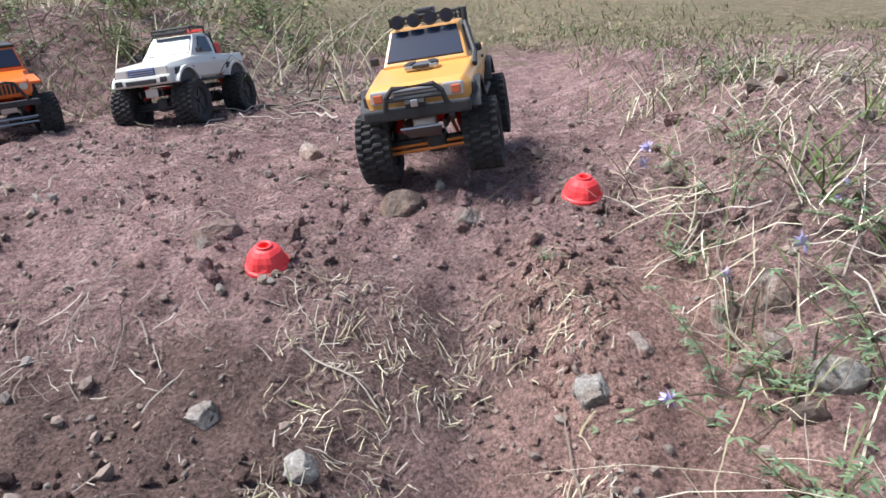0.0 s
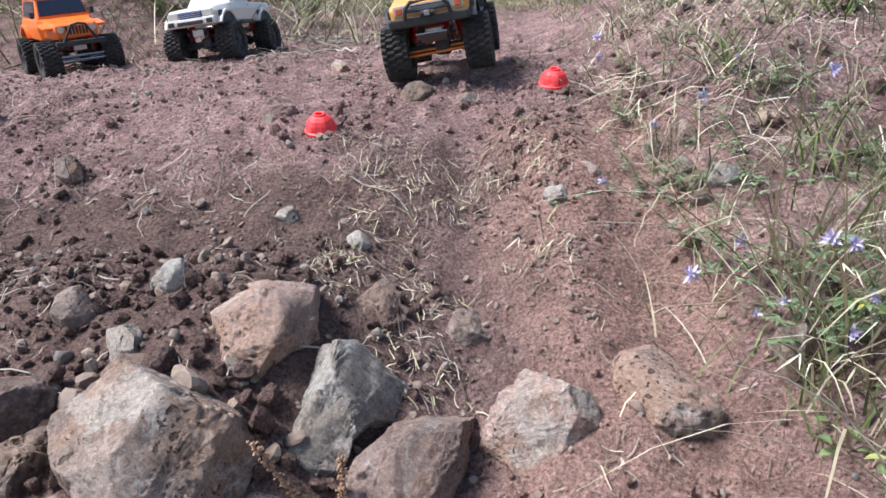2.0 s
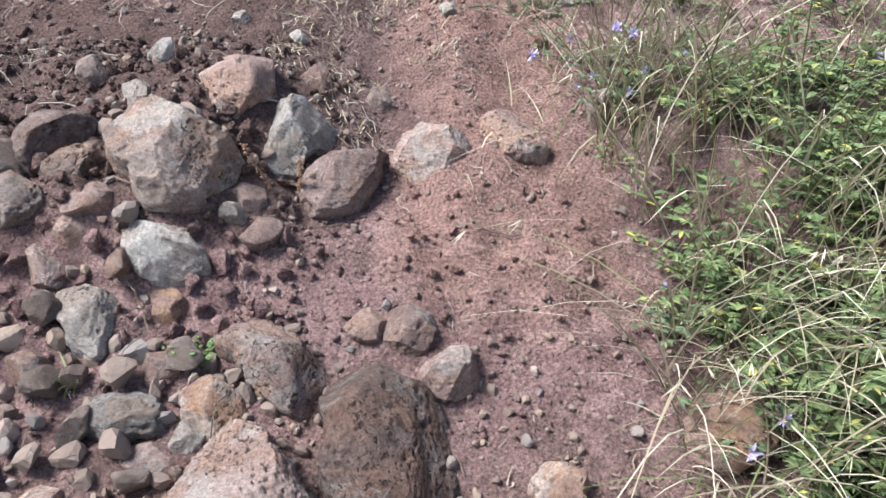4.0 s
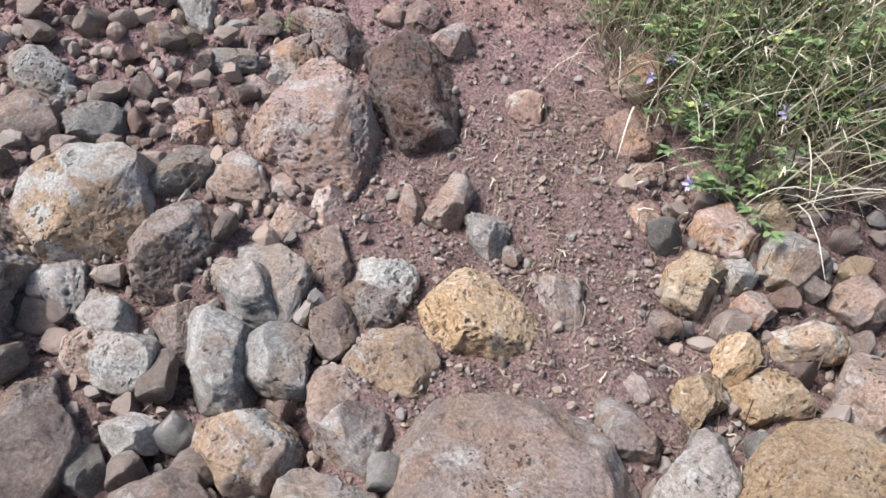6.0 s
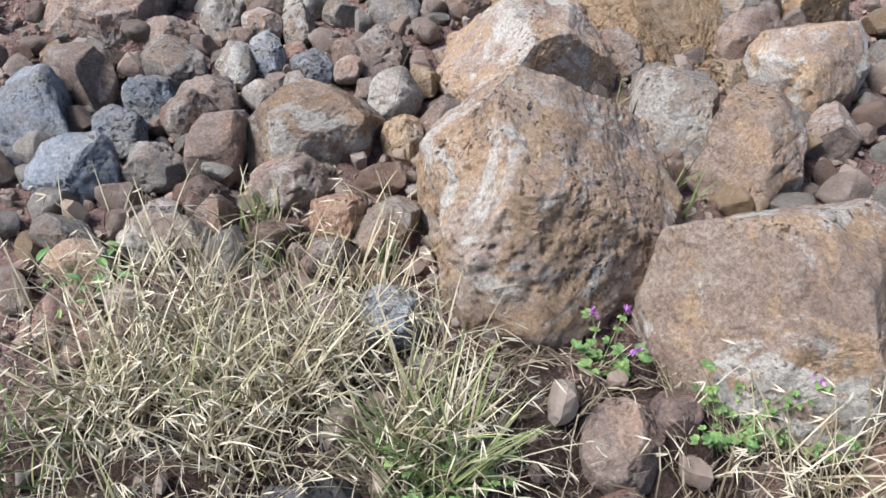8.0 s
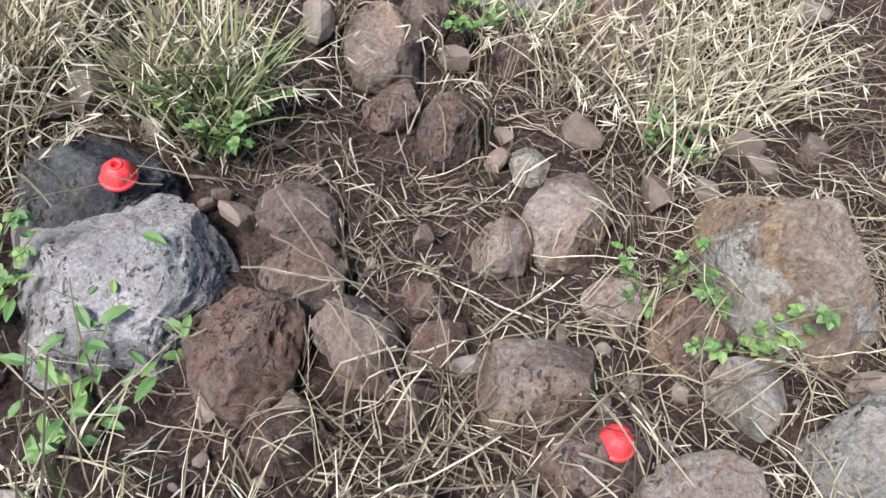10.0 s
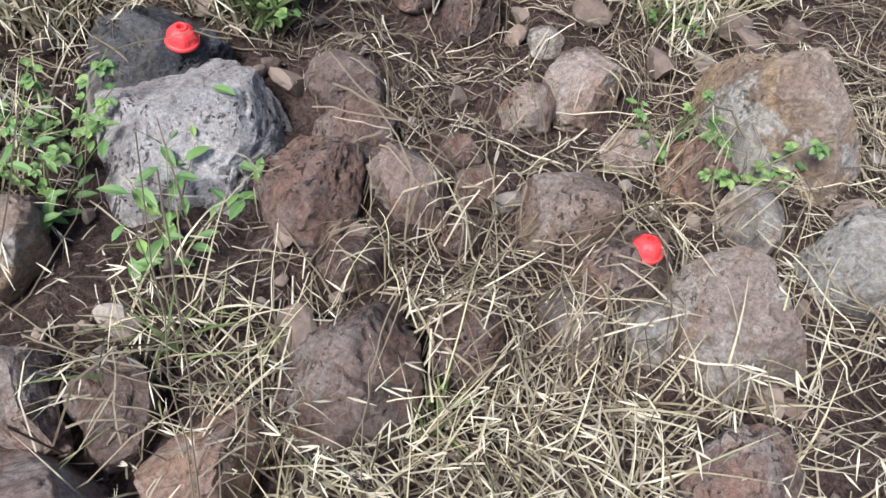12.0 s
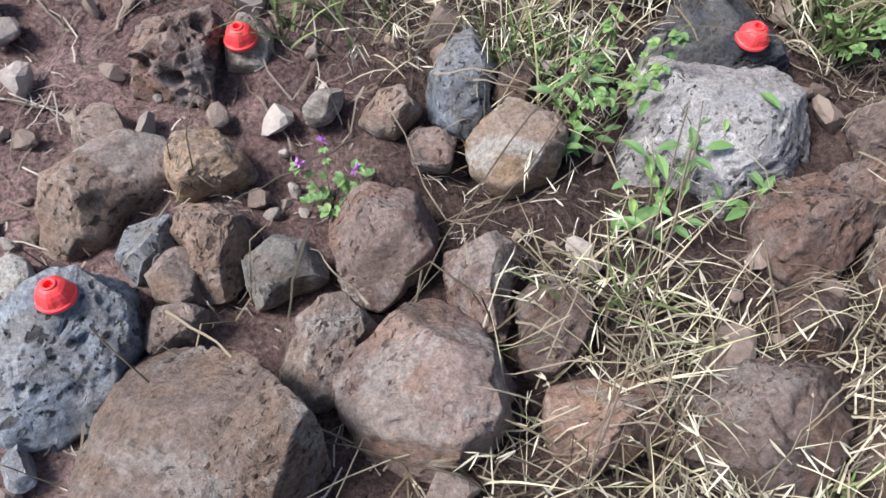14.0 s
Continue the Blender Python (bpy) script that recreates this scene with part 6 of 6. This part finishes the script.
def running_gear(root, link, rim):
    """Wheels, axles, links, frame and shocks; the origin lies on the ground under the front axle, the nose looks to -y."""
    tyre, hub = tyre_mesh(TYRE_R, TYRE_W), rim_mesh(TYRE_R, TYRE_W, rim)
    for y in (0, BASE):
        for s in (-1, 1):
            w = new("wheel")
            w.parent = root
            w.matrix_basis = pose(s * TRACK / 2, y, TYRE_R, 17 * s)
            part("tyre", tyre, w)
            part("rim", hub, w)
        part("axle", rod_mesh("axle", ((-TRACK / 2, y, TYRE_R), (-0.03, y, TYRE_R), (0.03, y, TYRE_R), (TRACK / 2, y, TYRE_R)), 0.009, BLACK), root)
        part("differential", box_mesh("differential", (0.036, 0.044, 0.036), BLACK, 0.010, (0.012, y, TYRE_R)), root)
        for s in (-1, 1):
            inner = 1 if y == 0 else -1
            part("link", rod_mesh("link", ((s * 0.055, y + 0.01 * inner, 0.050), (s * 0.025, y + 0.13 * inner, 0.075)), 0.004, link), root)
            part("shock", rod_mesh("shock", ((s * 0.060, y + 0.012 * inner, 0.062), (s * 0.050, y + 0.035 * inner, 0.145)), 0.007, BLACK), root)
            part("shock_spring", rod_mesh("shock_spring", ((s * 0.058, y + 0.018 * inner, 0.080), (s * 0.052, y + 0.031 * inner, 0.130)), 0.009, RED_METAL), root)
    for z, y in ((0.052, -0.020), (0.060, -0.012)):
        part("steering_rod", rod_mesh("steering_rod", ((-0.072, y, z), (0.072, y, z + 0.004)), 0.0032, link), root)
    for s in (-1, 1):
        part("frame_rail", box_mesh("frame_rail", (0.006, 0.40, 0.016), BLACK, 0.002, (s * 0.035, BASE / 2, 0.098)), root)
    part("skid_plate", box_mesh("skid_plate", (0.07, 0.11, 0.012), BLACK, 0.004, (0, BASE / 2, 0.086)), root)
    part("winch_servo", box_mesh("winch_servo", (0.040, 0.026, 0.024), GREY_METAL, 0.003, (0, -0.028, 0.100)), root)
    part("battery_tray", box_mesh("battery_tray", (0.058, 0.10, 0.026), RED_METAL, 0.004, (0, 0.09, 0.100)), root)


def ring_at(y, half_low, half_mid, half_top, z0, z1, z2):
    return [(-half_low, y, z0), (-half_mid, y, z1), (-half_top, y, z2), (half_top, y, z2), (half_mid, y, z1), (half_low, y, z0)]


def arch(root, x, y, radius, material, depth=0.018):
    """A wheel-arch flare: a half ring."""
    bm = bmesh.new()
    rings = []
    for k in range(13):
        a = math.pi * (0.14 + 0.72 * k / 12)
        c, s = math.cos(a), math.sin(a)
        rings.append([bm.verts.new((x + dx, y + r * c, 0.094 + r * s)) for r, dx in ((radius, -depth / 2), (radius, depth / 2), (radius + 0.007, depth / 2), (radius + 0.009, -depth / 2))])
    for a, b in zip(rings, rings[1:]):
        for k in range(4):
            bm.faces.new((a[k], a[(k + 1) % 4], b[(k + 1) % 4], b[k]))
    bm.faces.new(rings[0][::-1])
    bm.faces.new(rings[-1])
    part("wheel_arch", smooth_flat("wheel_arch", bm, material), root)


def pickup(name, label, paint, glazing, yellow):
    root = tagged(new(name), label, "model truck", "parked model trucks")
    running_gear(root, ORANGE_METAL if yellow else BLACK, BLACK)
    z = 0.128
    belt, bon = z + 0.062, z + 0.056
    body = [
        ring_at(-0.070, 0.076, 0.082, 0.074, z + 0.008, z + 0.030, z + 0.042),
        ring_at(-0.052, 0.088, 0.092, 0.080, z + 0.002, z + 0.034, z + 0.049),
        ring_at(0.020, 0.090, 0.095, 0.084, z + 0.020, z + 0.040, bon),
        ring_at(0.085, 0.090, 0.095, 0.086, z, z + 0.040, belt),
        ring_at(0.215, 0.090, 0.095, 0.088, z, z + 0.040, belt),
        ring_at(0.300, 0.090, 0.095, 0.089, z + 0.022, z + 0.042, belt - 0.002),
        ring_at(0.392, 0.086, 0.092, 0.086, z + 0.006, z + 0.040, belt - 0.002),
    ]
    part("body_shell", loft_mesh("body_shell", body, paint, 0.004), root)
    cab = [
        ring_at(0.078, 0.080, 0.079, 0.078, belt - 0.004, belt, belt + 0.003),
        ring_at(0.138, 0.082, 0.074, 0.066, belt - 0.004, belt + 0.030, belt + 0.062),
        ring_at(0.200, 0.082, 0.074, 0.067, belt - 0.004, belt + 0.030, belt + 0.064),
        ring_at(0.228, 0.082, 0.076, 0.068, belt - 0.004, belt + 0.028, belt + 0.050),
    ]
    part("cab", loft_mesh("cab", cab, paint, 0.004), root)
    part("windscreen", plate_mesh("windscreen", ((-0.071, 0.0835, belt + 0.009), (0.071, 0.0835, belt + 0.009), (0.061, 0.1305, belt + 0.0575), (-0.061, 0.1305, belt + 0.0575)), 0.0022, glazing), root)
    for s in (-1, 1):
        part("side_window", plate_mesh("side_window", ((s * 0.0815, 0.118, belt + 0.008), (s * 0.0815, 0.205, belt + 0.008), (s * 0.0705, 0.200, belt + 0.054), (s * 0.0712, 0.150, belt + 0.054)), 0.002, GLASS), root)
        part("mirror", box_mesh("mirror", (0.016, 0.010, 0.014), BLACK, 0.003, (s * 0.096, 0.095, belt + 0.014)), root)
        for y in (0, BASE):
            arch(root, s * 0.094, y, 0.064, BLACK if yellow else paint)
            part("inner_fender", box_mesh("inner_fender", (0.012, 0.105, 0.045), BLACK, 0.006, (s * 0.091, y, z + 0.012)), root)
        part("door_handle", box_mesh("door_handle", (0.004, 0.018, 0.005), BLACK if yellow else paint, 0.0015, (s * 0.0955, 0.190, z + 0.050)), root)
        lamp = part("headlight", box_mesh("headlight", (0.036, 0.006, 0.022), LAMP, 0.003, (s * 0.061, -0.0690, z + 0.030)), root)
        if yellow:
            part("indicator", box_mesh("indicator", (0.016, 0.006, 0.014), RED_LENS, 0.002, (s * 0.066, -0.0715, z + 0.029)), lamp)
        part("rock_slider", rod_mesh("rock_slider", ((s * 0.085, 0.075, z - 0.008), (s * 0.098, 0.095, z - 0.008), (s * 0.098, 0.215, z - 0.008), (s * 0.085, 0.235, z - 0.008)), 0.005, BLACK), root)
    part("grille", box_mesh("grille", (0.082, 0.006, 0.020), GREY_METAL if yellow else BLUE, 0.002, (0, -0.0700, z + 0.030)), root)
    for k in range(3):
        part("grille_bar", box_mesh("grille_bar", (0.078, 0.004, 0.002), GREY_METAL if not yellow else BLACK, 0.0005, (0, -0.0740, z + 0.024 + 0.006 * k)), root)
    if yellow:
        part("bumper", box_mesh("bumper", (0.178, 0.022, 0.020), BLACK, 0.004, (0, -0.088, z + 0.004)), root)
        part("bull_bar", rod_mesh("bull_bar", ((-0.052, -0.095, z + 0.010), (-0.046, -0.100, z + 0.034), (-0.034, -0.100, z + 0.046), (0.034, -0.100, z + 0.046), (0.046, -0.100, z + 0.034), (0.052, -0.095, z + 0.010)), 0.0045, BLACK), root)
        part("bull_bar_rail", rod_mesh("bull_bar_rail", ((-0.046, -0.100, z + 0.028), (0.046, -0.100, z + 0.028)), 0.0035, BLACK), root)
        part("winch_drum", rod_mesh("winch_drum", ((-0.016, -0.098, z + 0.020), (0.016, -0.098, z + 0.020)), 0.008, BLACK), root)
        part("winch_hook", box_mesh("winch_hook", (0.012, 0.006, 0.012), GREY_METAL, 0.002, (0, -0.108, z + 0.020)), root)
        scoop = part("bonnet_scoop", box_mesh("bonnet_scoop", (0.060, 0.032, 0.008), GREY_METAL, 0.003, (0, 0.035, bon + 0.008), (8, 0, 0)), root, "brushed metal bonnet vent")
        part("scoop_opening", box_mesh("scoop_opening", (0.030, 0.008, 0.006), BLACK, 0.002, (0, 0.018, bon + 0.008)), scoop)
        for s in (-1, 1):
            part("scoop_fin", box_mesh("scoop_fin", (0.014, 0.024, 0.004), BLACK, 0.001, (s * 0.021, 0.035, bon + 0.0125), (8, 0, 18 * s)), scoop)
        part("skid_guard", plate_mesh("skid_guard", ((-0.035, -0.085, 0.105), (0.035, -0.085, 0.105), (0.028, -0.045, 0.082), (-0.028, -0.045, 0.082)), 0.002, GREY_METAL), root)
        part("snorkel", rod_mesh("snorkel", ((0.092, 0.045, belt - 0.01), (0.092, 0.080, belt + 0.008), (0.078, 0.128, belt + 0.060), (0.078, 0.130, belt + 0.085)), 0.005, BLACK), root)
    else:
        part("bumper", box_mesh("bumper", (0.176, 0.030, 0.026), paint, 0.008, (0, -0.066, z + 0.006)), root)
        part("lower_intake", box_mesh("lower_intake", (0.090, 0.006, 0.012), BLACK, 0.002, (0, -0.0825, z + 0.004)), root)
        for s in (-1, 1):
            part("fog_light", box_mesh("fog_light", (0.020, 0.006, 0.014), BLACK, 0.002, (s * 0.068, -0.0810, z + 0.006)), root)
        part("cargo", box_mesh("cargo", (0.120, 0.075, 0.040), RED_CLOTH, 0.008, (0, 0.275, belt + 0.016)), root, "red load in the truck bed")
        part("roll_bar", rod_mesh("roll_bar", ((-0.070, 0.250, belt), (-0.066, 0.238, belt + 0.062), (0.066, 0.238, belt + 0.062), (0.070, 0.250, belt)), 0.005, BLACK), root)
    top = belt + 0.068
    rack = part("roof_rack", rod_mesh("roof_rack", ((-0.062, 0.132, top), (-0.062, 0.132, top + 0.014), (0.062, 0.132, top + 0.014), (0.062, 0.132, top)), 0.0032, BLACK), root)
    for s in (-1, 1):
        part("rack_rail", rod_mesh("rack_rail", ((s * 0.062, 0.132, top + 0.014), (s * 0.062, 0.215, top + 0.014), (s * 0.062, 0.215, top - 0.006)), 0.003, BLACK), rack)
    for k in range(4):
        part("rack_bar", rod_mesh("rack_bar", ((-0.062, 0.145 + 0.022 * k, top + 0.004), (0.062, 0.145 + 0.022 * k, top + 0.004)), 0.0025, BLACK if yellow else RED_METAL), rack)
    if not yellow:
        part("light_bar", box_mesh("light_bar", (0.110, 0.012, 0.010), BLACK, 0.003, (0, 0.122, top + 0.002)), root)
    for k in range(4 if yellow else 0):
        x = -0.046 + 0.0307 * k
        spot = part("spotlight", rod_mesh("spotlight", ((x, 0.118, top + 0.008), (x, 0.122, top + 0.008), (x, 0.132, top + 0.008)), 0.0128, BLACK, 14), root)
        part("spotlight_lens", rod_mesh("spotlight_lens", ((x, 0.1165, top + 0.008), (x, 0.1178, top + 0.008)), 0.0085, GLASS, 12), spot)
    if yellow:
        part("rack_box", box_mesh("rack_box", (0.036, 0.040, 0.020), BLACK, 0.004, (0.0, 0.175, top + 0.016)), root)
    return root


def crawler(name, label):
    """A flat-fronted off-roader with a tube bumper."""
    root = tagged(new(name), label, "model truck", "parked model trucks")
    running_gear(root, GREY_METAL, BLACK)
    z = 0.122
    belt = z + 0.062
    body = [
        ring_at(-0.050, 0.060, 0.064, 0.060, z + 0.008, z + 0.030, z + 0.046),
        ring_at(-0.040, 0.064, 0.068, 0.063, z + 0.004, z + 0.034, z + 0.052),
        ring_at(0.070, 0.072, 0.076, 0.070, z + 0.006, z + 0.040, belt),
        ring_at(0.085, 0.086, 0.090, 0.084, z, z + 0.040, belt + 0.004),
        ring_at(0.360, 0.086, 0.090, 0.084, z, z + 0.040, belt + 0.004),
    ]
    part("body_shell", loft_mesh("body_shell", body, ORANGE, 0.004), root)
    cab = [ring_at(0.090, 0.082, 0.080, 0.079, belt, belt + 0.004, belt + 0.008), ring_at(0.122, 0.082, 0.076, 0.070, belt, belt + 0.032, belt + 0.066), ring_at(0.350, 0.082, 0.076, 0.070, belt, belt + 0.032, belt + 0.066)]
    part("cab", loft_mesh("cab", cab, ORANGE, 0.003), root)
    part("roof", box_mesh("roof", (0.146, 0.235, 0.008), BLACK, 0.003, (0, 0.236, belt + 0.069)), root, "black hard top")
    part("windscreen", plate_mesh("windscreen", ((-0.074, 0.0905, belt + 0.014), (0.074, 0.0905, belt + 0.014), (0.066, 0.1155, belt + 0.060), (-0.066, 0.1155, belt + 0.060)), 0.0025, GLASS), root)
    for s in (-1, 1):
        part("side_window", plate_mesh("side_window", ((s * 0.082, 0.135, belt + 0.010), (s * 0.082, 0.320, belt + 0.010), (s * 0.0715, 0.320, belt + 0.060), (s * 0.0715, 0.142, belt + 0.060)), 0.002, GLASS), root)
        part("front_fender", box_mesh("front_fender", (0.030, 0.100, 0.008), ORANGE, 0.003, (s * 0.080, 0.010, z + 0.044), (6, 0, 0)), root)
        arch(root, s * 0.090, BASE, 0.066, ORANGE)
        part("headlight", rod_mesh("headlight", ((s * 0.048, -0.054, z + 0.034), (s * 0.048, -0.049, z + 0.034)), 0.010, LAMP, 14), root)
        part("stinger_leg", rod_mesh("stinger_leg", ((s * 0.052, -0.074, z - 0.004), (s * 0.020, -0.084, z + 0.048), (0, -0.086, z + 0.052)), 0.004, BLACK), root)
        part("mirror", box_mesh("mirror", (0.012, 0.010, 0.020), BLACK, 0.003, (s * 0.094, 0.105, belt + 0.018)), root)
    for k in range(7):
        part("grille_slot", box_mesh("grille_slot", (0.006, 0.004, 0.026), BLACK, 0.001, (-0.030 + 0.010 * k, -0.0505, z + 0.030)), root)
    part("bumper", box_mesh("bumper", (0.150, 0.020, 0.016), BLACK, 0.004, (0, -0.072, z - 0.008)), root)
    for zz in (0.060, 0.074):
        part("front_bar", rod_mesh("front_bar", ((-0.066, -0.055, zz), (0.066, -0.055, zz)), 0.0035, GREY_METAL), root)
    return root


yellow_truck = pickup("model_pickup", "yellow model pickup with black roof lights and big tyres", YELLOW, GLASS, True)
yellow_truck.matrix_basis = pose(-0.020, 1.285, YELLOW_Z, 4, -7.5, -5)
white_truck = pickup("model_pickup", "cream-white model pickup with a red load and big tyres", WHITE, PALE_GLASS, False)
white_truck.matrix_basis = pose(-0.835, 2.10, WHITE_Z, 0, -6, -8)
orange_truck = crawler("model_crawler", "bright orange model off-roader with black tube bumper")
orange_truck.matrix_basis = pose(-1.225, 2.00, ORANGE_Z, 2, -5, 38)
